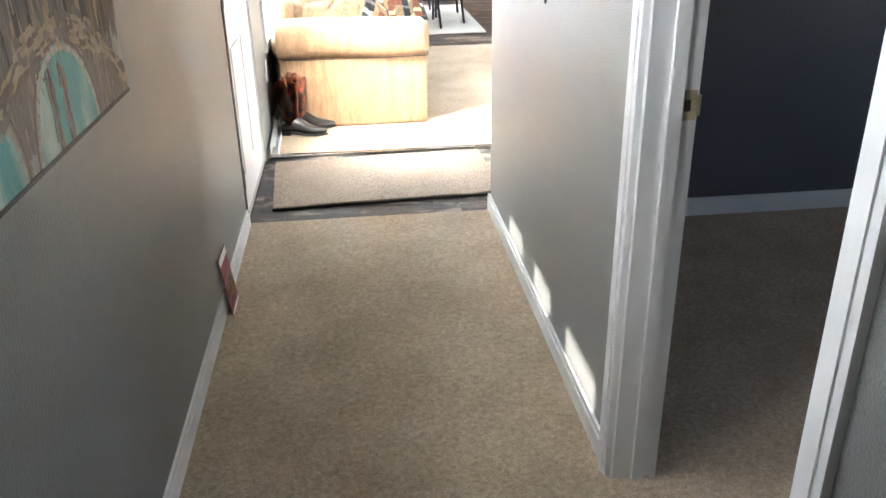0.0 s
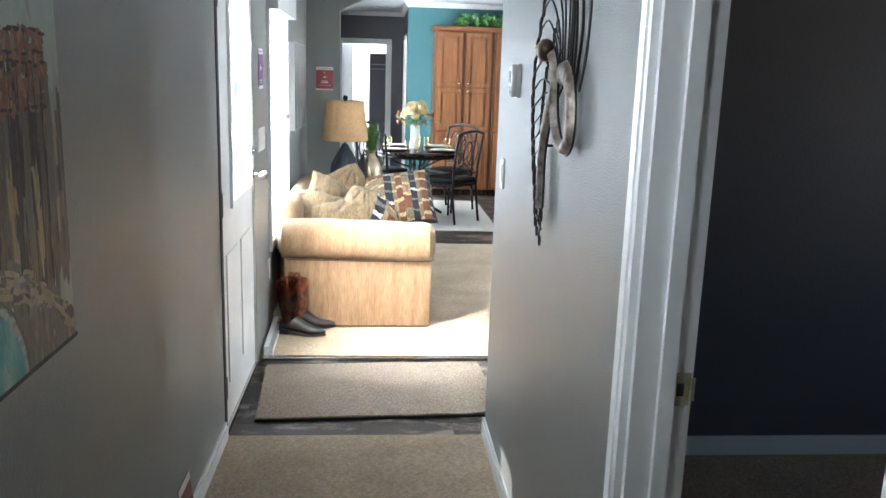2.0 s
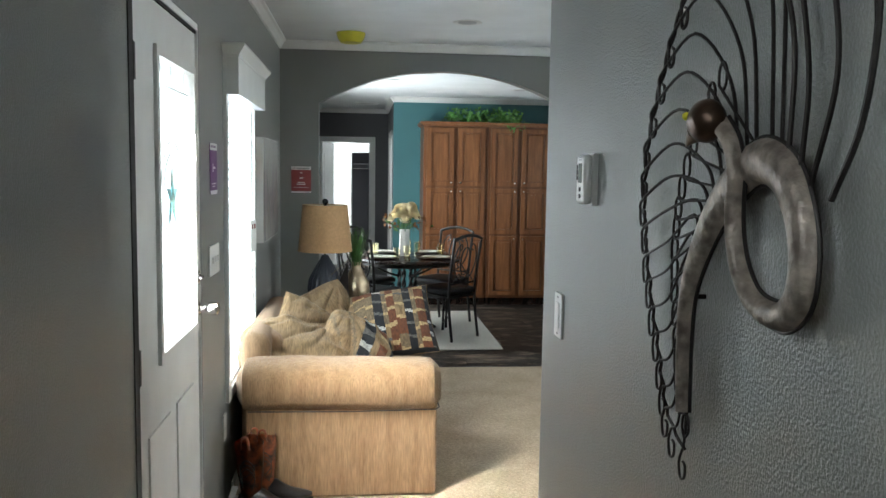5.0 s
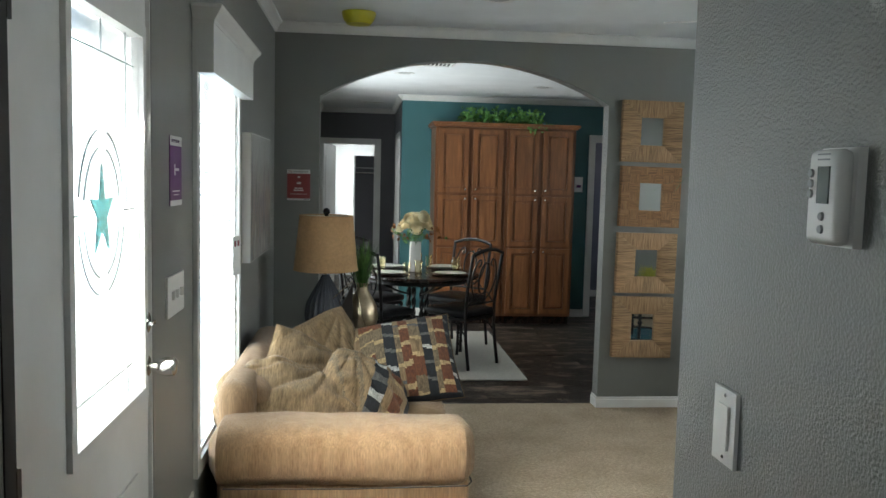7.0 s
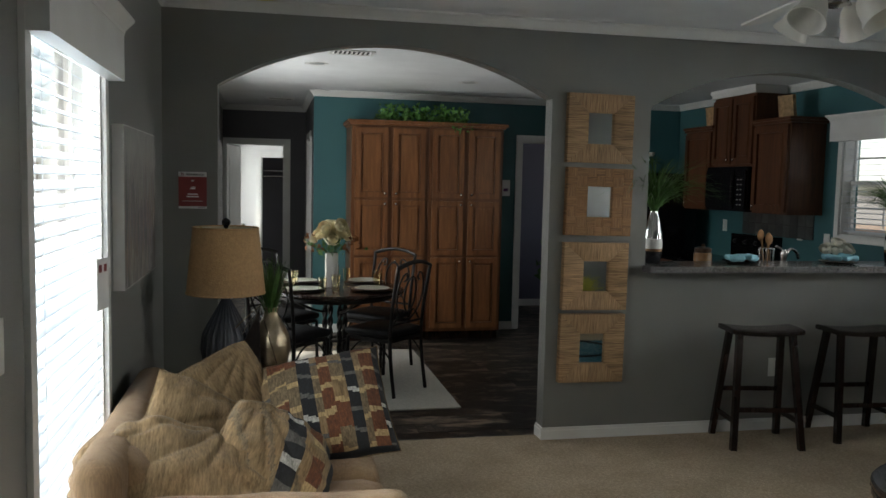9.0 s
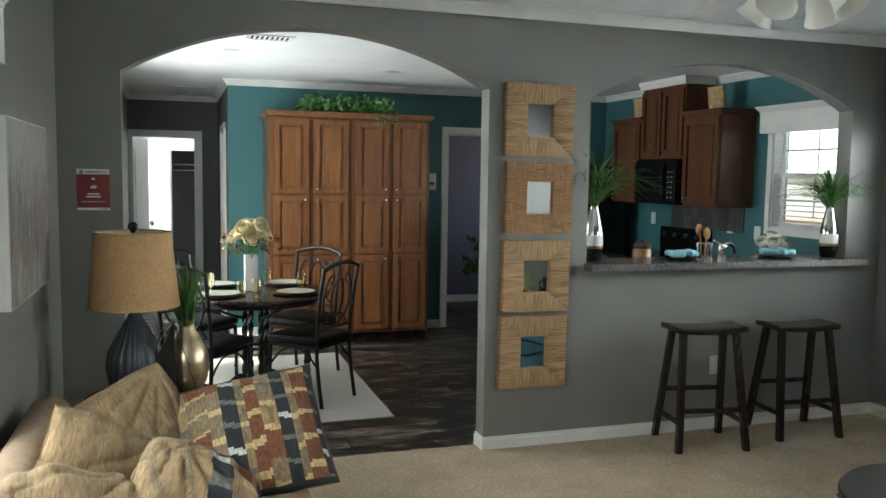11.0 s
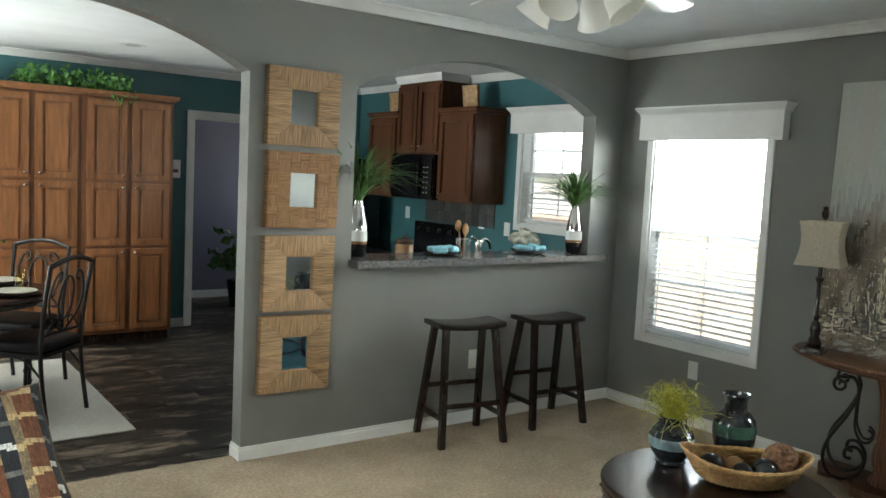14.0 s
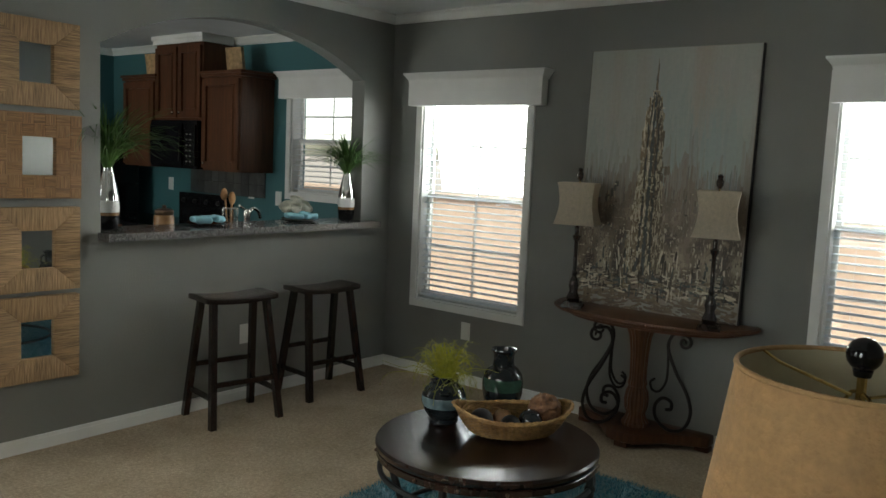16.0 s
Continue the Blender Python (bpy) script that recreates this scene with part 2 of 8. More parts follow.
BOOTBLACK = material("black_boot_leather", (0.018, 0.017, 0.018), 0.33, 0.3, 20, 0.3, 60)
BLUETOWEL = material("pale_blue_linen", (0.25, 0.5, 0.58), 0.9, 0.12, 40, 0.4, 120)
TERRA = material("stucco_salmon", (0.84, 0.67, 0.54), 0.9, 0.08, 4, 0.4, 30)
GROUND = material("pale_gravel_ground", (0.62, 0.58, 0.52), 0.95, 0.2, 3, 0.5, 20)
# darker cherry: shade of door gaps and panel grooves put into the colour
CHERRYFRAMESHADE = material("shaded_cherry_face_frame", (0.13, 0.053, 0.021), 0.36, 0.1, 9, 0.0, 60, stretch=(9, 9, 1), second=(0.11, 0.04, 0.017), second_scale=1.2)
CHERRYGROOVE = material("cherry_groove_shade", (0.12, 0.047, 0.019), 0.35, 0.2, 12)


def translucent(m, amount, color):
    """Thin vinyl lets part of the light through."""
    n, l = m.node_tree.nodes, m.node_tree.links
    tr, mx = n.new("ShaderNodeBsdfTranslucent"), n.new("ShaderNodeMixShader")
    tr.inputs["Color"].default_value = (*color, 1)
    mx.inputs[0].default_value = amount
    l.new(n["Principled BSDF"].outputs[0], mx.inputs[1])
    l.new(tr.outputs[0], mx.inputs[2])
    l.new(mx.outputs[0], n["Material Output"].inputs["Surface"])
    return m


BRONZE2 = material("dark_bronze", (0.09, 0.055, 0.035), 0.35, 0.3, 30, 0.3, 50, metallic=0.7)
LEADING = material("zinc_came", (0.36, 0.42, 0.42), 0.4, 0.1, 20, metallic=0.3)
WORNBRASS = material("worn_brass", (0.5, 0.43, 0.28), 0.42, 0.3, 40, 0.1, 60, metallic=0.35)
# ---- building helpers ----
def box(bm, x0, x1, y0, y1, z0, z1, m=None):
    v = [bm.verts.new(Vector(p)) for p in ((x0, y0, z0), (x1, y0, z0), (x1, y1, z0), (x0, y1, z0), (x0, y0, z1), (x1, y0, z1), (x1, y1, z1), (x0, y1, z1))]
    f = [bm.faces.new([v[i] for i in q]) for q in ((0, 3, 2, 1), (4, 5, 6, 7), (0, 1, 5, 4), (1, 2, 6, 5), (2, 3, 7, 6), (3, 0, 4, 7))]
    if m is not None:
        bmesh.ops.transform(bm, matrix=m, verts=v)
    return v


def prism(bm, pts, axis, a, b):
    """An outline of 2D points, extruded along one axis from a to b."""
    def at(p, h):
        return {"x": (h, p[0], p[1]), "y": (p[0], h, p[1]), "z": (p[0], p[1], h)}[axis]
    lo, hi = [bm.verts.new(at(p, a)) for p in pts], [bm.verts.new(at(p, b)) for p in pts]
    fs = [bm.faces.new(lo), bm.faces.new(list(reversed(hi)))]
    k = len(pts)
    for i in range(k):
        fs.append(bm.faces.new((lo[i], hi[i], hi[(i + 1) % k], lo[(i + 1) % k])))
    bmesh.ops.recalc_face_normals(bm, faces=fs)
    return lo + hi


def lathe(bm, profile, seg=24, c=(0, 0, 0), ribs=0, rib_depth=0.0, sx=1.0, sy=1.0):
    """A turned form: (radius, height) from the bottom up."""
    rings = []
    for r, z in profile:
        ring = []
        for i in range(seg):
            a = 2 * math.pi * i / seg
            rr = r * (1 + rib_depth * math.cos(ribs * a)) if ribs else r
            ring.append(bm.verts.new((c[0] + rr * math.cos(a) * sx, c[1] + rr * math.sin(a) * sy, c[2] + z)))
        rings.append(ring)
    for p, q in zip(rings, rings[1:]):
        for i in range(seg):
            bm.faces.new((p[i], p[(i + 1) % seg], q[(i + 1) % seg], q[i]))
    if profile[0][0] > 1e-4:
        bm.faces.new(list(reversed(rings[0])))
    if profile[-1][0] > 1e-4:
        bm.faces.new(rings[-1])
    return [v for ring in rings for v in ring]


def tube(bm, pts, r, seg=8, r_end=None, flat=1.0, close=False):
    """A round bar along a line of points; r may be a list."""
    pts = [Vector(p) for p in pts]
    k = len(pts)
    rad = r if isinstance(r, (list, tuple)) else [r + ((r if r_end is None else r_end) - r) * i / max(1, k - 1) for i in range(k)]
    up, rings = None, []
    for i, p in enumerate(pts):
        d = (pts[(i + 1) % k] - pts[i - 1]) if close else (pts[min(i + 1, k - 1)] - pts[max(i - 1, 0)])
        d = d.normalized() if d.length > 1e-9 else Vector((0, 0, 1))
        if up is None:
            up = d.orthogonal().normalized()
        else:
            up = up - d * up.dot(d)
            up = up.normalized() if up.length > 1e-6 else d.orthogonal().normalized()
        s = d.cross(up)
        rings.append([bm.verts.new(p + (up * math.cos(2 * math.pi * j / seg) + s * math.sin(2 * math.pi * j / seg) * flat) * rad[i]) for j in range(seg)])
    pairs = list(zip(rings, rings[1:])) + ([(rings[-1], rings[0])] if close else [])
    for p, q in pairs:
        for j in range(seg):
            bm.faces.new((p[j], p[(j + 1) % seg], q[(j + 1) % seg], q[j]))
    if not close:
        bm.faces.new(list(reversed(rings[0])))
        bm.faces.new(rings[-1])


def smooth_line(pts, steps=6):
    """A Catmull-Rom line through the points."""
    p = [Vector(q) for q in pts]
    p = [p[0] * 2 - p[1]] + p + [p[-1] * 2 - p[-2]]
    out = []
    for i in range(1, len(p) - 2):
        for s in range(steps):
            t = s / steps
            out.append(0.5 * (2 * p[i] + (p[i + 1] - p[i - 1]) * t + (2 * p[i - 1] - 5 * p[i] + 4 * p[i + 1] - p[i + 2]) * t * t + (3 * p[i] - p[i - 1] - 3 * p[i + 1] + p[i + 2]) * t ** 3))
    return out + [p[-2]]


def spiral(c, r0, turns, a0, u, v, steps=14, r1=0.15):
    """A flat curl round c in the plane of u and v."""
    c, u, v = Vector(c), Vector(u), Vector(v)
    n = int(steps * abs(turns))
    return [c + (u * math.cos(a0 + 2 * math.pi * turns * i / n) + v * math.sin(a0 + 2 * math.pi * turns * i / n)) * r0 * (1 - (1 - r1) * i / n) for i in range(n + 1)]


def ball(bm, c, r, seg=14, rings=8, s=(1, 1, 1)):
    m = Matrix.Translation(c) @ Matrix.Diagonal((s[0], s[1], s[2], 1))
    bmesh.ops.create_uvsphere(bm, u_segments=seg, v_segments=rings, radius=r, matrix=m)


def finish(name, bm, mats, smooth=True, bevel=0.0, segs=2):
    if bevel:
        es = [e for e in bm.edges if len(e.link_faces) == 2 and e.calc_face_angle(0) > 0.6]
        bmesh.ops.bevel(bm, geom=es, offset=bevel, segments=segs, affect="EDGES", profile=0.5, clamp_overlap=True)
    me = bpy.data.meshes.new(name)
    bm.to_mesh(me)
    bm.free()
    for mt in (mats if isinstance(mats, (list, tuple)) else [mats]):
        me.materials.append(mt)
    if smooth and len(me.polygons):
        me.polygons.foreach_set("use_smooth", [True] * len(me.polygons))
        me.set_sharp_from_angle(angle=radians(38))
    return me


def part(name, bm, mat, parent, label="", bevel=0.0, smooth=True, segs=2):
    ob = new(name, finish(name, bm, mat, smooth, bevel, segs))
    ob.parent = parent
    return tagged(ob, label) if label else ob


def thing(name, label, category, m=None, group="", kind=""):
    ob = new(name)
    ob.empty_display_size = 0.05
    if m is not None:
        ob.matrix_basis = m
    return tagged(ob, label, category, group, kind)


def solid(name, bm, mat, label, category="", kind="structure", bevel=0.0, smooth=True, group=""):
    return tagged(new(name, finish(name, bm, mat, smooth, bevel)), label, category, group, kind)


def B():
    return bmesh.new()


def boxes(*dims):
    bm = bmesh.new()
    for d in dims:
        box(bm, *d)
    return bm
# ---- the structure ----
XL, XR, XE = -0.29, 0.84, 4.77          # west wall, hall's east wall, east wall
Y0, Y1 = 7.655, 7.775                   # the wall with the two arches
YS = 3.62                               # south wall of the living room
YN = 11.44                              # teal north wall
H = 2.545
HD = 2.49                               # dining room and kitchen ceiling


def wall_with_holes(name, axis, face0, face1, a0, a1, holes, mat, label, z1=None):
    """A wall that runs along x or y, with rectangular openings (from, to, bottom, top)."""
    bm, z1 = B(), (H if z1 is None else z1)
    def put(p, q, lo, hi):
        if q - p > 1e-4 and hi - lo > 1e-4:
            if axis == "y":
                box(bm, face0, face1, p, q, lo, hi)
            else:
                box(bm, p, q, face0, face1, lo, hi)
    at = a0
    for p, q, lo, hi in sorted(holes):
        put(at, p, 0, z1)
        put(p, q, 0, lo)
        put(p, q, hi, z1)
        at = q
    put(at, a1, 0, z1)
    return solid(name, bm, mat, label, "wall", smooth=False)


DOOR_Y = (3.60, 4.535)
HALLWIN = (0.66, 2.08, 1.81, 2.15)
FRONTWIN = (5.12, 6.02, 0.56, 2.02)
DINEWIN = (8.8, 10.4, 0.6, 2.1)
wall_with_holes("wall_west", "y", XL - 0.15, XL, -1.6, 15.6, [(*HALLWIN,), (*DOOR_Y, 0, 2.11), FRONTWIN, DINEWIN, (13.95, 14.85, 0.8, 2.0)], WALL, "grey textured painted wall along the entry side")
EWIN1, EWIN2, KWIN = (6.49, 7.36, 0.55, 2.02), (3.80, 4.67, 0.55, 2.02), (7.98, 8.74, 1.22, 2.06)
wall_with_holes("wall_east", "y", XE, XE + 0.15, YS - 0.15, Y1 - 0.06, [EWIN1, EWIN2], WALL, "grey textured painted wall with two blind-covered windows")
wall_with_holes("wall_east_kitchen", "y", XE, XE + 0.15, Y1 - 0.06, YN, [KWIN], TEAL, "teal painted kitchen wall with a window")
wall_with_holes("wall_east_utility", "y", XE, XE + 0.15, YN, 15.6, [(11.9, 12.7, 1.0, 2.0)], BLUEWALL, "slate blue painted wall of the far room")
BEDDOOR = (0.92, 1.71)
wall_with_holes("wall_hall_east", "y", XR, XR + 0.10, -1.6, YS, [(*BEDDOOR, 0, 2.05)], WALL, "grey textured hallway wall with a doorway")
wall_with_holes("wall_south", "x", YS - 0.12, YS, XR + 0.10, XE, [], WALL, "grey textured south wall of the living room")
wall_with_holes("wall_hall_end", "x", -1.75, -1.6, XL - 0.15, 4.2, [], DARKWALL, "plain dark end wall")
wall_with_holes("wall_bedroom_north", "x", 3.43, 3.5, XR + 0.10, 4.2, [], DARKWALL, "charcoal painted bedroom wall")
wall_with_holes("wall_bedroom_east", "y", 4.2, 4.3, -1.75, 3.5, [(1.0, 2.2, 0.8, 2.0)], DARKWALL, "charcoal painted bedroom wall")
wall_with_holes("wall_bedroom_west", "y", XR + 0.10, XR + 0.115, -1.6, 3.47, [(*BEDDOOR, 0, 2.05)], DARKWALL, "charcoal painted bedroom wall beside the doorway")

# the arch wall
def arch(x0, x1, spring, apex, n=28):
    w, rise = (x1 - x0) / 2, apex - spring
    r = (w * w + rise * rise) / (2 * rise)
    cx, cz = (x0 + x1) / 2, apex - r
    a = math.asin(w / r)
    return [(cx + r * math.sin(-a + 2 * a * i / n), cz + r * math.cos(-a + 2 * a * i / n)) for i in range(n + 1)]


ARCH_A, ARCH_B = (0.0, 1.925, 2.085, 2.347), (2.56, 4.48, 2.06, 2.312)
bm = B()
box(bm, XL, ARCH_A[0], Y0, Y1, 0, H)
prism(bm, arch(*ARCH_A) + [(ARCH_A[1], H), (ARCH_A[0], H)], "y", Y0, Y1)
box(bm, ARCH_A[1], ARCH_B[0], Y0, Y1, 0, H)
prism(bm, arch(*ARCH_B) + [(ARCH_B[1], H), (ARCH_B[0], H)], "y", Y0, Y1)
box(bm, ARCH_B[0], ARCH_B[1], Y0, Y1, 0, 1.045)
box(bm, ARCH_B[1], XE, Y0, Y1, 0, H)
solid("wall_arches", bm, WALL, "grey painted wall with an arched doorway and an arched pass-through", "wall", smooth=False)

# the north side of the dining room and what lies behind it
DOORC = (2.925, 3.70)
wall_with_holes("wall_north", "x", YN, YN + 0.12, 0.72, XE, [(*DOORC, 0, 2.04)], TEAL, "teal painted north wall with a doorway")
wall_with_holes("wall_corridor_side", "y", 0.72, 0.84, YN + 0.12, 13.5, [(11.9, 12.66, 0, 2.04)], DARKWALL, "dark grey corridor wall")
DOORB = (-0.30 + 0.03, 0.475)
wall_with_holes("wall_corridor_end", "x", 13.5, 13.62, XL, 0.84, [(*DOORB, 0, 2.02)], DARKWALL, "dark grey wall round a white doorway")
wall_with_holes("wall_far_room", "x", 15.2, 15.32, XL, 2.3, [(0.15, 0.8, 0, 1.91)], WHITEWALL, "white wall with a closet opening")
wall_with_holes("wall_far_room_side", "y", 1.6, 1.7, 13.62, 15.2, [], WHITEWALL, "white side wall of the far room")
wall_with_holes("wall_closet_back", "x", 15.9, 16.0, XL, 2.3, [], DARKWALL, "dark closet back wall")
wall_with_holes("wall_utility_north", "x", 13.1, 13.2, 0.84, XE, [], BLUEWALL, "slate blue painted wall seen through a doorway")

# ceilings and roof
bm = boxes((XL, XE, YS, Y0, H, H + 0.03))
solid("ceiling_living", bm, CEIL, "white textured living room ceiling", "ceiling")
solid("ceiling_hall", boxes((XL, XR, -1.6, YS, H, H + 0.03)), CEIL, "white textured hallway ceiling", "ceiling")
solid("ceiling_bedroom", boxes((XR + 0.10, 4.2, -1.6, 3.47, H, H + 0.03)), CEIL, "white textured bedroom ceiling", "ceiling")
solid("ceiling_dining", boxes((XL, XE, Y1, YN, HD, H + 0.03), (XL, 0.72, YN, 13.5, HD, H + 0.03)), CEIL, "white textured dining room and kitchen ceiling", "ceiling")
solid("ceiling_far", boxes((XL, 2.3, 13.62, 15.9, H, H + 0.03), (0.84, XE, YN + 0.12, 13.1, H, H + 0.03)), CEIL, "white ceiling of the far rooms", "ceiling")
solid("roof", boxes((XL - 0.16, XE + 0.3, -2.0, 16.2, H + 0.06, H + 0.2)), TERRA, "flat roof slab above the rooms", "roof")

# floors
solid("subfloor", boxes((XL - 0.15, XE + 0.15, -1.75, 16.0, -0.12, -0.016)), JOINT, "dark floor slab below the coverings", "floor")
VIN_Y = (3.612, 4.60)
solid("carpet_hall", boxes((XL, XR + 0.10, -1.6, VIN_Y[0], -0.014, 0.012)), CARPET, "beige cut-pile hallway carpet", "carpet")
solid("carpet_bedroom", boxes((XR + 0.10, 4.2, -1.6, 3.47, -0.014, 0.003)), BEDCARPET, "beige bedroom carpet in shade", "carpet")
bm = boxes((XL, 1.02, VIN_Y[1], Y0 + 0.1, -0.014, 0.014), (1.02, XE, YS, Y0, -0.014, 0.014), (1.02, 1.925, Y0, Y0 + 0.1, -0.014, 0.014))
solid("carpet_living", bm, CARPET, "beige cut-pile living room carpet", "carpet")

# crown moulding
def crown(name, runs, top=H):
    """Runs of (axis, from, to, wall face, side)."""
    bm = B()
    for axis, a, b, face, side in runs:
        prof = [(0, top - 0.001), (0.05, top - 0.001), (0.05, top - 0.012), (0.036, top - 0.02), (0.018, top - 0.047), (0.012, top - 0.06), (0, top - 0.064)]
        pts = [(face + side * d, z) for d, z in prof]
        if axis == "y":
            lo = [bm.verts.new((p[0], a, p[1])) for p in pts]
            hi = [bm.verts.new((p[0], b, p[1])) for p in pts]
        else:
            lo = [bm.verts.new((a, p[0], p[1])) for p in pts]
            hi = [bm.verts.new((b, p[0], p[1])) for p in pts]
        fs = [bm.faces.new(lo), bm.faces.new(list(reversed(hi)))]
        for i in range(len(pts)):
            j = (i + 1) % len(pts)
            fs.append(bm.faces.new((lo[i], hi[i], hi[j], lo[j])))
        bmesh.ops.recalc_face_normals(bm, faces=fs)
    solid(name, bm, TRIM, "white crown moulding along the ceiling", "trim", smooth=False)


crown("trim_crown_living", [("y", -1.6, Y0, XL, 1), ("x", XL, XE, Y0, -1), ("y", YS, Y0, XE, -1), ("x", XR, XE, YS, 1)])
crown("trim_crown_hall", [("y", -1.6, YS, XR, -1)])
crown("trim_crown_dining", [("y", Y1, 13.5, XL, 1), ("x", 0.72, XE, YN, -1), ("y", Y1, YN, XE, -1), ("x", XL, 0.72, 13.5, -1), ("y", YN, 13.5, 0.72, -1)], HD)

# baseboards
def baseboard(name, runs):
    bm = B()
    for axis, a, b, face, side in runs:
        p, q = sorted((face, face + side * 0.013))
        p2, q2 = sorted((face, face + side * 0.008))
        if axis == "y":
            box(bm, p, q, a, b, 0.0, 0.07)
            box(bm, p2, q2, a, b, 0.07, 0.088)
        else:
            box(bm, a, b, p, q, 0.0, 0.07)
            box(bm, a, b, p2, q2, 0.07, 0.088)
    solid(name, bm, TRIM, "white painted baseboard", "baseboard", smooth=False)


baseboard("baseboard_hall_west", [("y", -1.6, 3.585, XL, 1)])
baseboard("baseboard_living_west", [("y", 5.2, Y0, XL, 1)])
baseboard("baseboard_hall_east", [("y", 1.775, YS, XR, -1), ("y", -1.6, 0.86, XR, -1), ("x", XR - 0.013, 1.0, YS, 1)])
baseboard("baseboard_arch_wall", [("x", XL, 0.0, Y0, -1), ("x", 1.912, XE, Y0, -1), ("y", Y0, Y1, 1.925, -1)])
baseboard("baseboard_east", [("y", YS, Y0, XE, -1)])
baseboard("baseboard_south", [("x", 1.0, XE, YS, 1)])
baseboard("baseboard_bedroom", [("x", XR + 0.115, 4.2, 3.43, -1)])
baseboard("baseboard_dining", [("x", 0.72, 1.04, YN, -1), ("x", 2.58, 2.86, YN, -1), ("y", Y1, 13.5, XL, 1)])
baseboard("baseboard_utility", [("x", 0.84, XE, 13.1, -1)])

# outside
solid("ground", boxes((-400, 400, -400, 400, -0.62, -0.5)), GROUND, "pale gravel ground outside", "ground")
fence = thing("block_wall", "pale salmon block wall beyond the windows", "fence")
for k in range(11):
    part("wall_panel", boxes((9.0, 9.2, -4 + 2.0 * k, -4 + 2.0 * k + 1.98, -0.5, 1.02)), TERRA, fence, smooth=False)
part("coping", boxes((8.97, 9.23, -4, 18, 1.02, 1.08)), TERRA, fence)
# ---- doors and windows ----
def casing(name, axis, face, side, a0, a1, top, label, width=0.06, thick=0.016, depth=0.12, wall_side=-1):
    """Trim round a door opening on one face, with the jamb through the wall."""
    ob = thing(name, label, "door frame", kind="structure")
    def put(p, q, d0, d1, lo, hi):
        d0, d1 = sorted((d0, d1))
        return (d0, d1, p, q, lo, hi) if axis == "y" else (p, q, d0, d1, lo, hi)
    f1 = face + side * thick
    for p, q in ((a0 - width, a0 + 0.004), (a1 - 0.004, a1 + width)):
        bm = boxes(put(p, q, face + side * 0.0005, f1, 0.005, top + width))
        mid = (p + q) / 2
        box(bm, *put(mid - 0.012, mid + 0.012, f1, f1 + side * 0.004, 0.005, top + width * 0.6))
        part("side_trim", bm, TRIM, ob, bevel=0.003)
    part("head_trim", boxes(put(a0 - width, a1 + width, face + side * 0.001, f1 + side * 0.002, top, top + width + 0.002)), TRIM, ob, bevel=0.003)
    back = face - side * depth
    jb = boxes(put(a0, a0 + 0.018, face, back, 0.005, top), put(a1 - 0.018, a1, face, back, 0.005, top), put(a0 + 0.018, a1 - 0.018, face, back, top - 0.018, top))
    m0 = face - side * depth * 0.42
    m1 = face - side * depth * 0.68
    for d in ((a0 + 0.018, a0 + 0.03), (a1 - 0.03, a1 - 0.018)):
        box(jb, *put(d[0], d[1], m0, m1, 0.005, top - 0.018))
    part("jamb", jb, TRIM, ob, smooth=False)
    return ob


ob = casing("door_frame_bedroom", "y", XR, -1, *BEDDOOR, 2.05, "white painted doorway trim beside the hallway", depth=0.117)
# the strike plate on the far jamb
bm = boxes((0.912, 0.952, 1.6885, 1.6925, 0.97, 1.035))
box(bm, 0.952, 0.961, 1.687, 1.6925, 0.98, 1.025)
strike = part("strike_plate", bm, WORNBRASS, ob, "worn brass strike plate", bevel=0.002)
# no hole is cut: a dark block gives the shade inside it
part("latch_hole", boxes((0.926, 0.939, 1.6865, 1.6887, 0.99, 1.015)), JOINT, strike)
casing("door_frame_utility", "x", YN, -1, *DOORC, 2.04, "white painted doorway trim on the teal wall")
casing("door_frame_far", "x", 13.5, -1, *DOORB, 2.02, "white painted doorway trim at the corridor's end")
casing("door_frame_corridor", "y", 0.72, -1, 11.9, 12.66, 2.04, "white painted doorway trim in the corridor")
casing("door_frame_closet", "x", 15.2, -1, 0.15, 0.8, 1.91, "white trim round a closet opening")
part_door = thing("door_corridor", "white closed door in the corridor", "door", kind="structure")
part("leaf", boxes((0.74, 0.78, 11.92, 12.64, 0.01, 2.02)), DOORWHITE, part_door, bevel=0.003)

# the far door, swung open into the white room
fd = thing("door_far", "white panelled door standing open", "door", pose(-0.25, 13.62, 0, 0, 0, 78), kind="structure")
bm = boxes((0, 0.72, 0, 0.035, 0.01, 2.0))
part("leaf", bm, DOORWHITE, fd, bevel=0.003)
for lo, hi in ((0.2, 0.85), (1.0, 1.85)):
    part("panel", boxes((0.12, 0.6, -0.006, 0.041, lo, hi)), DOORWHITE, fd, bevel=0.005)
bm = B()
ball(bm, (0.66, -0.05, 0.95), 0.03)
part("knob", bm, CHROME, fd)
rod = thing("closet_rod", "metal closet rod with a wire shelf", "rod")
bm = B()
tube(bm, [(-0.28, 15.6, 1.62), (1.6, 15.6, 1.62)], 0.012)
part("rail", bm, CHROME, rod)
part("shelf", boxes((-0.28, 1.6, 15.55, 15.88, 1.7, 1.712)), GREYPLASTIC, rod)

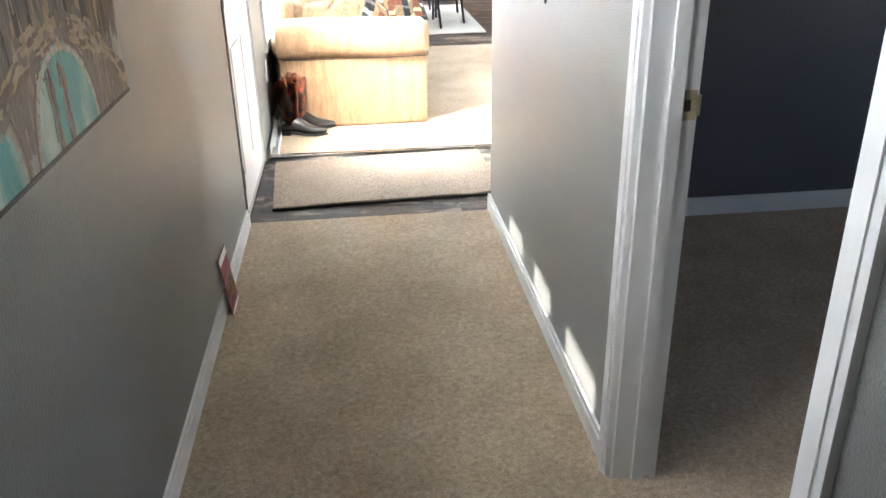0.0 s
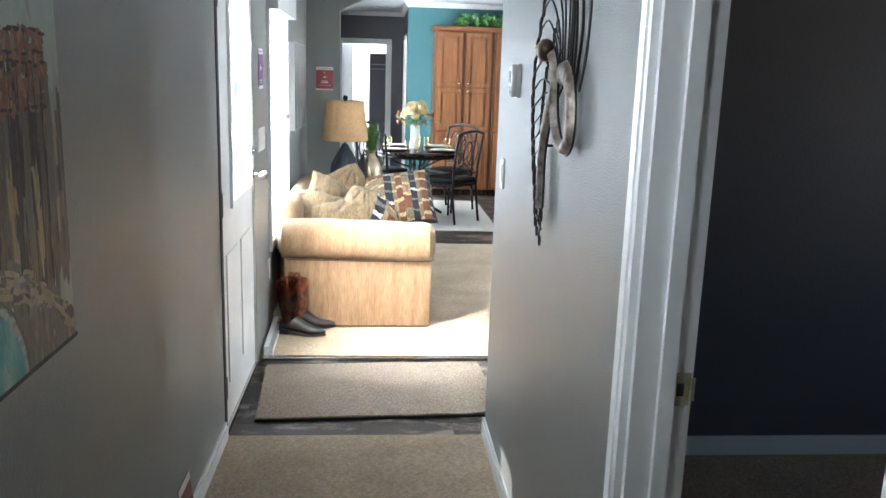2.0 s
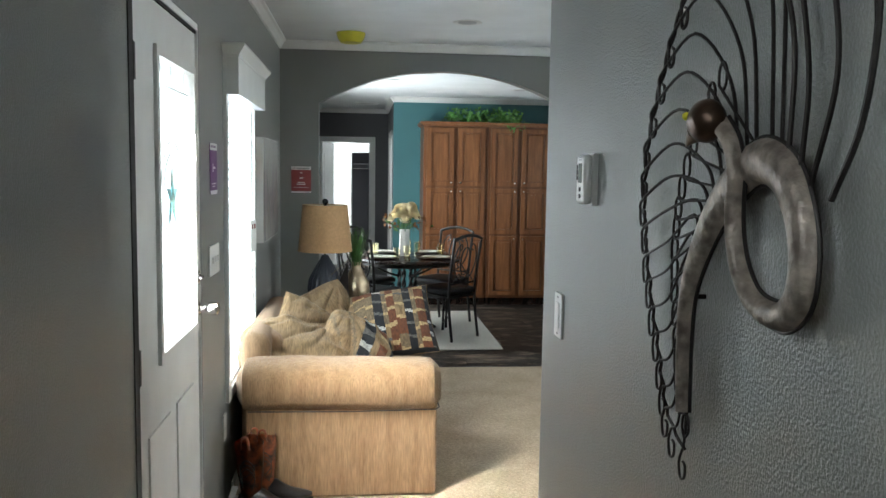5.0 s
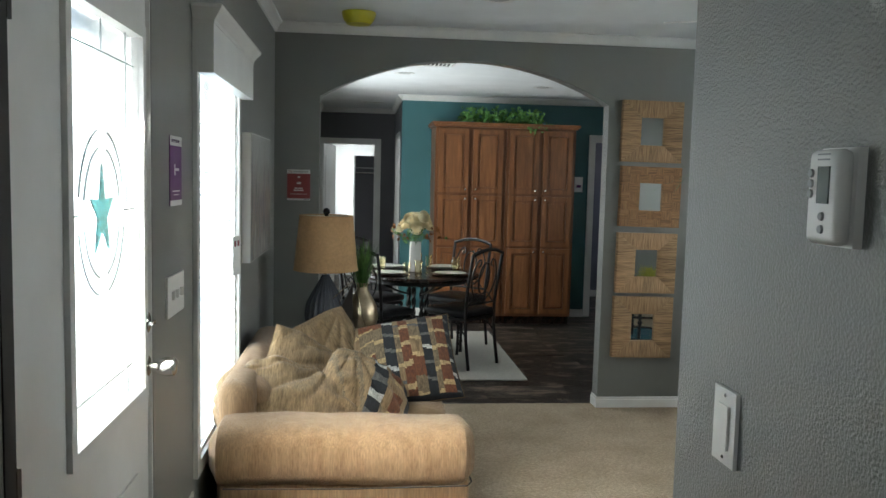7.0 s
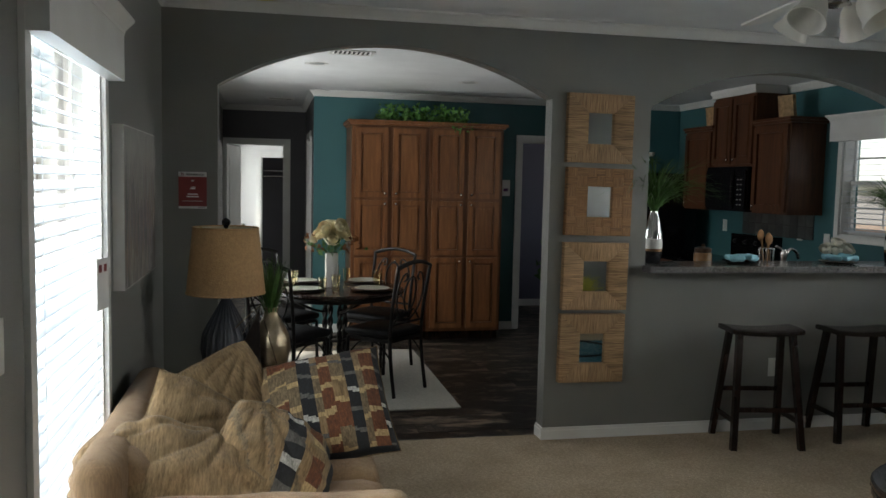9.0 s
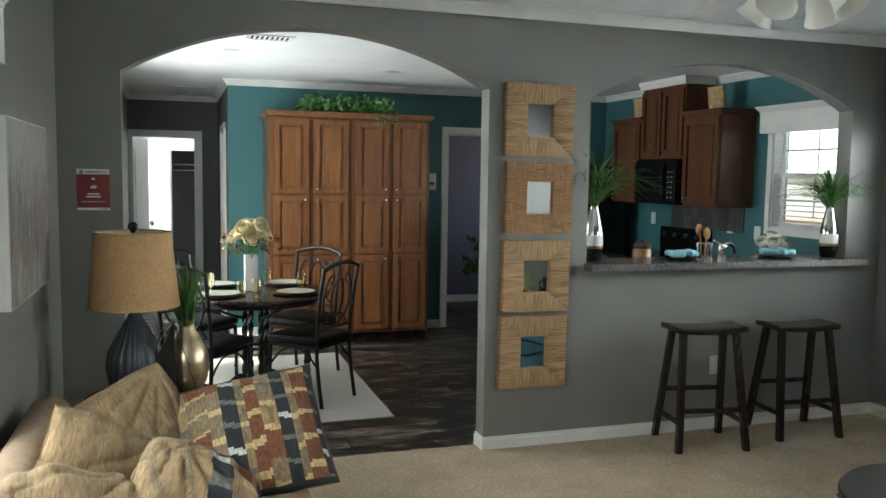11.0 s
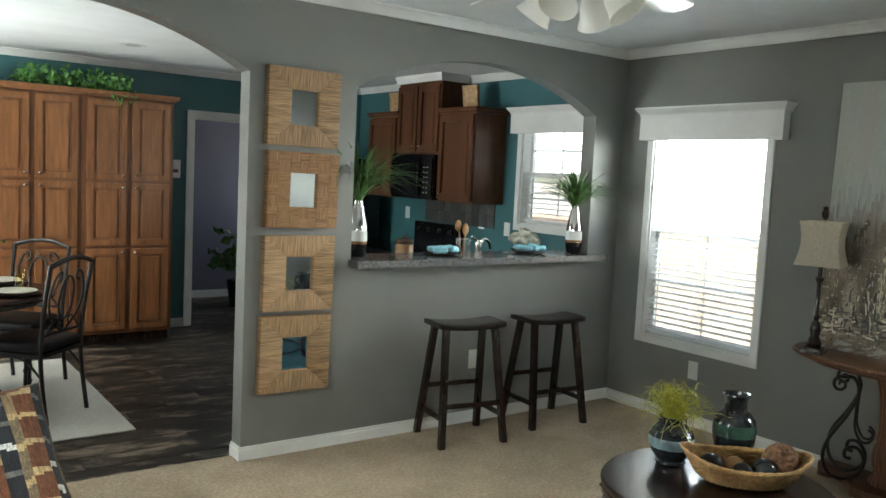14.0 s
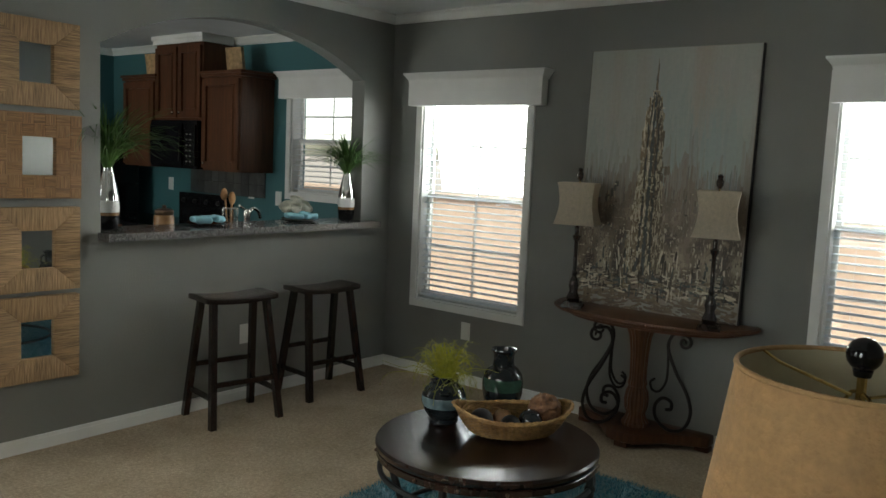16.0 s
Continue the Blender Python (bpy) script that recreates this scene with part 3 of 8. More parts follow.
# the entry door
def entry_door():
    d = thing("door_entry", "white entry door with a bright decorative glass pane", "door", kind="structure")
    y0, y1 = DOOR_Y
    for bx in ((XL - 0.15, XL - 0.012, y0, y0 + 0.03, 0.0, 2.11), (XL - 0.15, XL - 0.002, y1 - 0.008, y1, 0, 2.11), (XL - 0.15, XL - 0.002, y0 + 0.03, y1 - 0.008, 2.085, 2.11)):
        part("jamb", boxes(bx), TRIM, d, smooth=False)
    # first strip: dark colour put in for the shaded hinge-side gap; others are seals
    for bx in ((XL - 0.011, XL + 0.003, y0 - 0.014, y0 + 0.03, 0.02, 2.1), (XL - 0.03, XL - 0.003, y0 + 0.03, y0 + 0.041, 0.02, 2.08), (XL - 0.03, XL - 0.006, y0 + 0.041, y1 - 0.008, 2.075, 2.085)):
        part("weather_strip", boxes(bx), JOINT, d, smooth=False)
    a, b = y0 + 0.042, y1 - 0.012
    g0, g1, gz0, gz1 = 3.93, 4.455, 0.995, 1.915
    xf, xb = XL - 0.012, XL - 0.052
    leaf = part("leaf", boxes((xb, xf, a, g0, 0.02, 2.073), (xb, xf, g1, b, 0.02, 2.073), (xb, xf, g0, g1, 0.02, gz0), (xb, xf, g0, g1, gz1, 2.073)), DOORWHITE, d, smooth=False)
    for p, q, lo, hi in ((g0 - 0.03, g1 + 0.03, gz0 - 0.03, gz0), (g0 - 0.03, g1 + 0.03, gz1, gz1 + 0.03), (g0 - 0.03, g0, gz0, gz1), (g1, g1 + 0.03, gz0, gz1)):
        part("glass_frame", boxes((xf - 0.002, xf + 0.012, p, q, lo, hi)), DOORWHITE, leaf, bevel=0.003)
    for p, q in ((a + 0.12, (a + b) / 2 - 0.05), ((a + b) / 2 + 0.05, b - 0.12)):
        part("panel", boxes((xf - 0.002, xf + 0.006, p, q, 0.2, 0.78)), DOORWHITE, leaf, bevel=0.005)
    pane = part("glass_pane", boxes((xf - 0.024, xf - 0.018, g0 + 0.001, g1 - 0.001, gz0 + 0.001, gz1 - 0.001)), FROST, d)
    xm = xf - 0.014
    cy, cz = (g0 + g1) / 2, 1.475
    def came(pts, r=0.0022):
        bm = B()
        tube(bm, pts, r, 6)
        part("came", bm, LEADING, pane)
    for zz in (1.84, 1.07):
        came([(xm, g0, zz), (xm, g1, zz)])
    for yy in (g0 + 0.07, g1 - 0.07):
        came([(xm, yy, gz0), (xm, yy, gz1)])
    came([(xm, cy, 1.84), (xm, cy, gz1)])
    came([(xm, g0, cz), (xm, cy - 0.16, cz)])
    came([(xm, cy + 0.16, cz), (xm, g1, cz)])
    for rr in (0.165, 0.13):
        for s in range(4):
            came([(xm, cy + rr * math.cos(a0), cz + rr * 1.15 * math.sin(a0)) for a0 in [radians(s * 90 + 12 + 66 * i / 10) for i in range(11)]], 0.003)
    star = [(cy + (0.088 if i % 2 == 0 else 0.033) * math.sin(math.pi * i / 5), cz + (0.112 if i % 2 == 0 else 0.037) * math.cos(math.pi * i / 5)) for i in range(10)]
    bm = B()
    prism(bm, star, "x", xm - 0.003, xm + 0.001)
    part("star", bm, TEALGLASS, pane, "teal stained glass star")
    for zz in (0.22, 1.02, 1.86):
        part("hinge", boxes((XL - 0.006, XL + 0.004, y0 + 0.028, y0 + 0.046, zz - 0.05, zz + 0.05)), IRON, d, bevel=0.002)
    for zz, big in ((1.165, False), (1.045, True)):
        bm = B()
        v = lathe(bm, [(0.033, 0), (0.033, 0.006), (0.026, 0.012), (0.013, 0.016)], 24)
        if big:
            v += lathe(bm, [(0.012, 0.014), (0.012, 0.035), (0.022, 0.045), (0.027, 0.06), (0.026, 0.078), (0.018, 0.084)], 24)
        else:
            v += box(bm, -0.005, 0.005, -0.018, 0.018, 0.014, 0.026)
        bmesh.ops.transform(bm, matrix=Matrix.Translation((xf, 4.492, zz)) @ Matrix.Rotation(radians(90), 4, "Y"), verts=bm.verts)
        part("knob" if big else "deadbolt", bm, CHROME, d, "brushed nickel " + ("door knob" if big else "deadbolt"))
    part("threshold", boxes((XL - 0.15, XL - 0.001, y0 + 0.03, y1 - 0.01, -0.012, 0.018)), CHROME, d, "worn aluminium threshold", bevel=0.003)


entry_door()


def window(name, face, side, y0, y1, z0, z1, label, trim=True, muntins=(2, 2), blinds=None, tilt=10.0, lowered=None, hall=False, bar=0.008, set_back=0.045):
    """A white double-hung window; side is the way into the room along x."""
    w = thing(name, label, "window", kind="structure")
    def bx(d0, d1, p, q, lo, hi):
        a, b = sorted((face + side * d0, face + side * d1))
        return (a, b, p, q, lo, hi)
    if trim:
        t = 0.05
        for nm, p, q, lo, hi in (("side_trim", y0 - t, y0, z0 - t, z1 + t), ("side_trim", y1, y1 + t, z0 - t, z1 + t), ("sill", y0, y1, z0 - t, z0), ("head_trim", y0, y1, z1, z1 + t)):
            part(nm, boxes(bx(0.0005, 0.016, p, q, lo, hi)), TRIM, w, bevel=0.003)
    fr = 0.028
    frame_ob = part("frame", boxes(bx(-0.12, -0.001, y0, y0 + 0.012, z0, z1), bx(-0.12, -0.001, y1 - 0.012, y1, z0, z1), bx(-0.12, -0.001, y0 + 0.012, y1 - 0.012, z0, z0 + 0.012), bx(-0.12, -0.001, y0 + 0.012, y1 - 0.012, z1 - 0.012, z1)), TRIM, w, smooth=False)
    a, b, zm = y0 + 0.012, y1 - 0.012, (z0 + z1) / 2
    sashes = [(z0 + 0.012, z1 - 0.012, -0.10)] if hall else [(z0 + 0.012, zm + 0.015, -0.085), (zm - 0.015, z1 - 0.012, -0.105)]
    for lo, hi, d in sashes:
        s = part("sash", boxes(bx(d, d + 0.018, a, a + fr, lo, hi), bx(d, d + 0.018, b - fr, b, lo, hi), bx(d, d + 0.018, a + fr, b - fr, lo, lo + fr), bx(d, d + 0.018, a + fr, b - fr, hi - fr, hi)), TRIM, w, smooth=False)
        p = part("pane", boxes(bx(d + 0.007, d + 0.011, a + fr, b - fr, lo + fr, hi - fr)), CLEAR, s)
        p.visible_shadow = False
        nx, nz = muntins
        for i in range(1, nx):
            yy = a + (b - a) * i / nx
            part("muntin", boxes(bx(d + 0.003, d + 0.0055, yy - bar, yy + bar, lo + fr, hi - fr)), TRIM, s)
        for i in range(1, nz):
            zz = lo + (hi - lo) * i / nz
            part("muntin", boxes(bx(d + 0.0025, d + 0.0065, a + fr, b - fr, zz - 0.008, zz + 0.008)), TRIM, s)
    if blinds:
        bl = thing("venetian_blind", "white horizontal slat blind in the window", "blind")
        step = 0.042
        lo = lowered if lowered is not None else z0 + 0.03
        sl = B()
        box(sl, -0.024, 0.024, a + 0.006, b - 0.006, -0.0013, 0.0013)
        me = finish("slat", sl, BLIND, False)
        k = int((z1 - 0.05 - lo) / step)
        for i in range(k):
            o = new("slat", me)
            o.parent = bl
            o.matrix_basis = Matrix.Translation((face - side * set_back, 0, lo + 0.03 + i * step)) @ Matrix.Rotation(radians(tilt * side), 4, "Y")
        part("bottom_rail", boxes((face - side * set_back - 0.022, face - side * set_back + 0.022, a + 0.006, b - 0.006, lo, lo + 0.016)), BLIND, bl, bevel=0.003)
        part("head_rail", boxes((face - side * set_back - 0.022, face - side * set_back + 0.022, a + 0.004, b - 0.004, z1 - 0.05, z1 - 0.014)), BLIND, bl, bevel=0.003)
        for yy in (a + 0.12, b - 0.12):
            bm = B()
            tube(bm, [(face - side * (set_back - 0.024), yy, lo + 0.01), (face - side * (set_back - 0.024), yy, z1 - 0.05)], 0.0012, 5)
            part("ladder_cord", bm, BLIND, bl)
    return w


BLIND = translucent(material("white_blind_slat", (0.78, 0.78, 0.76), 0.4, 0.03, 10), 0.53, (0.81, 0.87, 0.94))
window("window_front", XL, 1, *FRONTWIN, "tall white front window, blown out by daylight", blinds=True, tilt=28, set_back=0.022)
window("window_hall", XL, 1, *HALLWIN, "short wide window high in the hallway wall", muntins=(3, 1), hall=True, bar=0.11)
window("window_dining", XL, 1, *DINEWIN, "white dining room window", muntins=(3, 1))
window("window_east", XE, -1, *EWIN1, "white double-hung window with slat blinds", blinds=True, tilt=5)
window("window_east_b", XE, -1, *EWIN2, "white double-hung window with slat blinds", blinds=True, tilt=5)
window("window_kitchen", XE, -1, *KWIN, "white kitchen window with slat blinds", blinds=True, tilt=4)


def valance(name, face, side, y0, y1, z0, z1, depth=0.085):
    """A white cornice box with a crowned top."""
    v = thing(name, "white painted cornice box above a window", "valance")
    a, b = sorted((face + side * 0.017, face + side * depth))
    part("body", boxes((a, b, y0 + 0.03, y1 - 0.03, z0, z1 - 0.05)), TRIM, v, bevel=0.003)
    def ring(d, e, z):
        return [(face + side * 0.0015, y0 + 0.03 - e, z), (face + side * (depth + d), y0 + 0.03 - e, z), (face + side * (depth + d), y1 - 0.03 + e, z), (face + side * 0.0015, y1 - 0.03 + e, z)]
    bm = B()
    rows = [[bm.verts.new(p) for p in ring(d, e, z)] for d, e, z in ((0.002, 0.002, z1 - 0.058), (0.004, 0.004, z1 - 0.046), (0.012, 0.012, z1 - 0.035), (0.028, 0.028, z1 - 0.014), (0.031, 0.031, z1 - 0.01), (0.031, 0.031, z1))]
    fs = [bm.faces.new(rows[0]), bm.faces.new(list(reversed(rows[-1])))]
    for p, q in zip(rows, rows[1:]):
        for i in range(4):
            fs.append(bm.faces.new((p[i], p[(i + 1) % 4], q[(i + 1) % 4], q[i])))
    bmesh.ops.recalc_face_normals(bm, faces=fs)
    part("crown", bm, TRIM, v, smooth=False)


valance("window_valance", XL, 1, 5.04, 6.1, 1.905, 2.125, 0.07)
valance("window_valance", XE, -1, 6.32, 7.46, 1.905, 2.125)
valance("window_valance", XE, -1, 3.66, 4.73, 1.905, 2.125)
valance("window_valance", XE, -1, 7.86, 8.84, 1.97, 2.18)
# ---- large furniture ----
def round_box(x0, x1, y0, y1, z0, z1, r, segs=4):
    bm = boxes((x0, x1, y0, y1, z0, z1))
    bmesh.ops.bevel(bm, geom=bm.edges[:], offset=r, segments=segs, affect="EDGES", profile=0.5, clamp_overlap=True)
    return bm


def wobble(bm, amount, scale, seed=0.0):
    bmesh.ops.recalc_face_normals(bm, faces=bm.faces)
    bm.normal_update()
    for v in bm.verts:
        v.co += v.normal * amount * noise.noise(v.co * scale + Vector((seed, seed, seed)))


def grid_box(x0, x1, y0, y1, z0, z1, r, cuts=6):
    bm = boxes((x0, x1, y0, y1, z0, z1))
    bmesh.ops.subdivide_edges(bm, edges=bm.edges[:], cuts=cuts, use_grid_fill=True)
    c, h = Vector(((x0 + x1) / 2, (y0 + y1) / 2, (z0 + z1) / 2)), Vector(((x1 - x0) / 2, (y1 - y0) / 2, (z1 - z0) / 2))
    for v in bm.verts:
        d = v.co - c
        core = Vector([max(-h[i] + r, min(h[i] - r, d[i])) for i in range(3)])
        e = d - core
        if e.length > 1e-6:
            n = Vector([e[i] / r for i in range(3)])
            v.co = c + core + n.normalized() * min(r, e.length)
    return bm


def sofa():
    s = thing("loveseat", "gold chenille rolled-arm loveseat under the front window", "sofa")
    y0, y1 = 5.19, 6.72
    part("base", round_box(-0.24, 0.66, y0 + 0.22, y1 - 0.22, 0.012, 0.30, 0.02), SOFA, s)
    for nm, a, b in (("near", y0, y0 + 0.27), ("far", y1 - 0.27, y1)):
        bm = round_box(-0.22, 0.69, a + (0.03 if nm == "far" else -0.035), b - 0.03, 0.016, 0.5, 0.018)
        part("arm_panel", bm, SOFA, s)
        # the roll of the arm, fat and soft, overhanging its panel
        cy = (a + b) / 2 - (0.055 if nm == "near" else -0.03)
        bm = B()
        n, m = 26, 20
        rings = []
        for i in range(n + 1):
            t = i / n
            x = -0.262 + 0.97 * t
            k = 1 - 0.55 * (max(0, (0.06 - t) / 0.06) ** 2) - 0.35 * (max(0, (t - 0.94) / 0.06) ** 2)
            ring = []
            for j in range(m):
                ang = 2 * math.pi * j / m
                dy = math.copysign(abs(math.cos(ang)) ** 0.7, math.cos(ang)) * 0.165 * k
                dz = math.copysign(abs(math.sin(ang)) ** 0.75, math.sin(ang)) * (0.122 if math.sin(ang) > 0 else 0.115) * k
                p = Vector((x, cy + dy, 0.545 + dz))
                w = noise.noise(p * 5) * 0.008
                ring.append(bm.verts.new((p.x, p.y + w * math.cos(ang), p.z + w + 0.006 * math.sin(6 * t))))
            rings.append(ring)
        for p, q in zip(rings, rings[1:]):
            for j in range(m):
                bm.faces.new((p[j], p[(j + 1) % m], q[(j + 1) % m], q[j]))
        bm.faces.new(list(reversed(rings[0])))
        bm.faces.new(rings[-1])
        bmesh.ops.recalc_face_normals(bm, faces=bm.faces)
        roll = part("arm_roll", bm, SOFA, s)
        # seam in a dark colour that paints the shaded crease below the roll
        bm = B()
        tube(bm, [(-0.2, cy - 0.142, 0.45), (0.25, cy - 0.145, 0.446), (0.68, cy - 0.14, 0.45), (0.7, cy - 0.1, 0.45), (0.7, cy + 0.1, 0.45)], 0.0032, 6)
        part("seam", bm, JOINT, roll, "seam line coloured dark for the shaded gap under the rolled arm")
    mid = (y0 + y1) / 2
    for a, b in ((y0 + 0.27, mid), (mid, y1 - 0.27)):
        bm = grid_box(-0.06, 0.70, a + 0.004, b - 0.004, 0.30, 0.475, 0.06, 8)
        for v in bm.verts:
            if v.co.z > 0.42:
                v.co.z += 0.02 * math.cos((v.co.y - (a + b) / 2) / (b - a) * 3) + 0.006 * noise.noise(v.co * 8)
        part("seat_cushion", bm, SOFA, s)
    bm = round_box(-0.265, -0.12, y0 + 0.14, y1 - 0.14, 0.05, 0.78, 0.06)
    part("back_frame", bm, SOFA, s)
    for a, b in ((y0 + 0.25, mid), (mid, y1 - 0.25)):
        bm = grid_box(-0.17, 0.0, a, b, 0.46, 0.76, 0.08, 8)
        for v in bm.verts:
            v.co.x -= 0.22 * (v.co.z - 0.46)
            v.co.z += 0.01 * noise.noise(v.co * 6)
        part("back_cushion", bm, SOFA, s)


sofa()


def pillow(name, w, h, d, m, mats, label, pick=None, folds=0.012, seed=0.0, gather=None, soft=0.0):
    """A stuffed square pillow with drawn-out corners, standing in its own x-z plane."""
    bm = B()
    n = 56
    for side in (1, -1):
        g = []
        for i in range(n + 1):
            row = []
            for j in range(n + 1):
                u, v = 2 * i / n - 1, 2 * j / n - 1
                puff = max(0.0, (1 - u * u) * (1 - v * v)) ** 0.48
                pinch = 1 - 0.1 * (1 - abs(u * v)) * (u * u + v * v) / 2
                x, z = u * w / 2 * pinch * math.sqrt(1 - soft * v * v), v * h / 2 * pinch * math.sqrt(1 - soft * u * u)
                y = side * d / 2 * puff
                n0 = noise.noise(Vector((x * 5 + seed, z * 5, side * 3)))
                y += side * 2.2 * folds * n0 * puff
                # puckers run in from the seams, creases out of the corners
                y += side * folds * math.sin(15 * u + 5 * n0 + seed) * puff * v * v
                y += side * folds * math.sin(13 * v + 5 * n0 + 2 * seed) * puff * u * u
                y -= side * folds * 1.6 * max(0.0, math.sin(9 * (u - v) * (1 + 0.4 * n0) + seed)) ** 4 * puff * abs(u * v)
                if gather:
                    # deep creases that fan out of one corner
                    du, dv = u - gather[0], v - gather[1]
                    rr = math.hypot(du, dv)
                    y -= side * 0.022 * (1 - abs(math.sin(8.5 * math.atan2(dv, du) + 1.6 * n0 + seed))) ** 2 * min(1, rr / 0.4) * math.exp(-rr * 0.45) * puff
                x += 0.012 * noise.noise(Vector((seed * 3, z * 6, 1.0))) * abs(u)
                z += 0.014 * noise.noise(Vector((x * 6, seed * 3, 2.0))) * abs(v)
                row.append(bm.verts.new((x, y, z)))
            g.append(row)
        for i in range(n):
            for j in range(n):
                q = (g[i][j], g[i + 1][j], g[i + 1][j + 1], g[i][j + 1])
                f = bm.faces.new(q if side < 0 else tuple(reversed(q)))
                if pick:
                    f.material_index = pick(i / n, j / n)
    bmesh.ops.remove_doubles(bm, verts=bm.verts, dist=0.0008)
    t = thing(name, label, "pillow", m, group="pillows on the loveseat")
    cover = part("cover", bm, mats, t)
    bm = B()
    k = 40
    line = []
    for s in range(4):
        for i in range(10):
            u = -1 + 2 * i / 10
            a, b = ((u, -1), (1, u), (-u, 1), (-1, -u))[s]
            pinch = 1 - 0.1 * (1 - abs(a * b)) * (a * a + b * b) / 2
            x, z = a * w / 2 * pinch * math.sqrt(1 - soft * b * b), b * h / 2 * pinch * math.sqrt(1 - soft * a * a)
            x += 0.012 * noise.noise(Vector((seed * 3, z * 6, 1.0))) * abs(a)
            z += 0.014 * noise.noise(Vector((x * 6, seed * 3, 2.0))) * abs(b)
            line.append((x, 0, z))
    tube(bm, line, 0.0028, 6, close=True)
    part("seam", bm, mats[0] if isinstance(mats, list) else mats, t)
    return t


PAT = [CUSHION, material("patch_brown_chenille", (0.12, 0.042, 0.018), 0.9, 0.4, 45, 0.6, 120, stretch=(3, 1, 1), fine=0.25), material("patch_black_chenille", (0.012, 0.014, 0.018), 0.9, 0.4, 45, 0.6, 120, stretch=(3, 1, 1), fine=0.25),
       material("patch_gold_chenille", (0.36, 0.26, 0.13), 0.9, 0.35, 45, 0.6, 120, stretch=(3, 1, 1), fine=0.25), material("patch_grey_chenille", (0.09, 0.09, 0.085), 0.9, 0.35, 45, 0.6, 120, stretch=(3, 1, 1), fine=0.25),
       material("patch_umber_chenille", (0.15, 0.112, 0.066), 0.9, 0.4, 45, 0.6, 120, stretch=(3, 1, 1), fine=0.25),
       material("patch_white_chenille", (0.4, 0.4, 0.38), 0.9, 0.35, 45, 0.6, 120, stretch=(3, 1, 1), fine=0.25)]


def woven(u, v):
    """Columns of tan, red-brown and black blocks with cream and white slubs between."""
    if u < 0.025 or u > 0.965 or v < 0.02 or v > 0.975:
        return 2
    for k, (end, kind) in enumerate(((0.1, "t"), (0.24, "b"), (0.33, "t"), (0.44, "k"), (0.5, "t"), (0.58, "b"), (0.68, "t"), (0.78, "k"), (0.83, "t"), (0.94, "b"), (1.0, "k"))):
        if u < end:
            break
    w = v + 0.035 * math.sin(9 * u + k) + 0.17 * k
    size = (0.2, 0.17, 0.23)[k % 3]
    cell, frac = int(w / size), (w / size) % 1
    r = random.Random(k * 97 + cell * 13)
    pick = r.random()
    if kind == "t":
        return 1 if pick < 0.07 else (4 if frac < 0.2 and pick < 0.5 else (3 if frac < 0.22 else (0 if pick < 0.6 else 5)))
    if kind == "b":
        return 3 if frac < 0.2 + 0.15 * (pick - 0.5) else (5 if pick < 0.12 else 1)
    return 6 if frac < 0.24 and pick < 0.4 else (4 if frac < 0.2 else 2)


def faint(u, v):
    if 0.4 < u < 0.56:
        return 6 if int(v * 11) % 5 == 4 else (2, 4, 2, 2)[int(v * 9) % 4]
    if 0.66 < u < 0.8:
        return (1, 0, 3, 1)[int(v * 9) % 4]
    if 0.86 < u:
        return 2
    return 5 if int(u * 23 + v * 7) % 5 == 0 else 0


# ---- pillows ----
pillow("throw_pillow", 0.53, 0.49, 0.25, pose(0.50, 6.275, 0.645, -43, -10, 0), PAT, "patchwork throw pillow in brown, black and gold", woven, 0.008, 1.0)
pillow("throw_pillow", 0.44, 0.44, 0.17, pose(0.10, 6.33, 0.65, -24, -24, 18), CUSHION, "plain tan chenille throw pillow", None, 0.012, 2.0, (0.9, 0.9), 0.12)
pillow("throw_pillow", 0.44, 0.42, 0.17, pose(0.03, 5.95, 0.64, -30, 30, 26), CUSHION, "plain tan chenille throw pillow", None, 0.012, 3.0, (0.9, 0.9), 0.12)
pillow("throw_pillow", 0.64, 0.48, 0.28, pose(-0.01, 5.6, 0.605, -54, 12, 10), CUSHION, "rumpled tan chenille throw pillow", None, 0.023, 4.0, (0.6, 1.0), 0.42)
pillow("throw_pillow", 0.46, 0.42, 0.24, pose(0.30, 5.76, 0.60, -44, 34, 14), PAT, "tan throw pillow with dark woven stripes", faint, 0.017, 5.0, (-0.7, 0.9), 0.3)


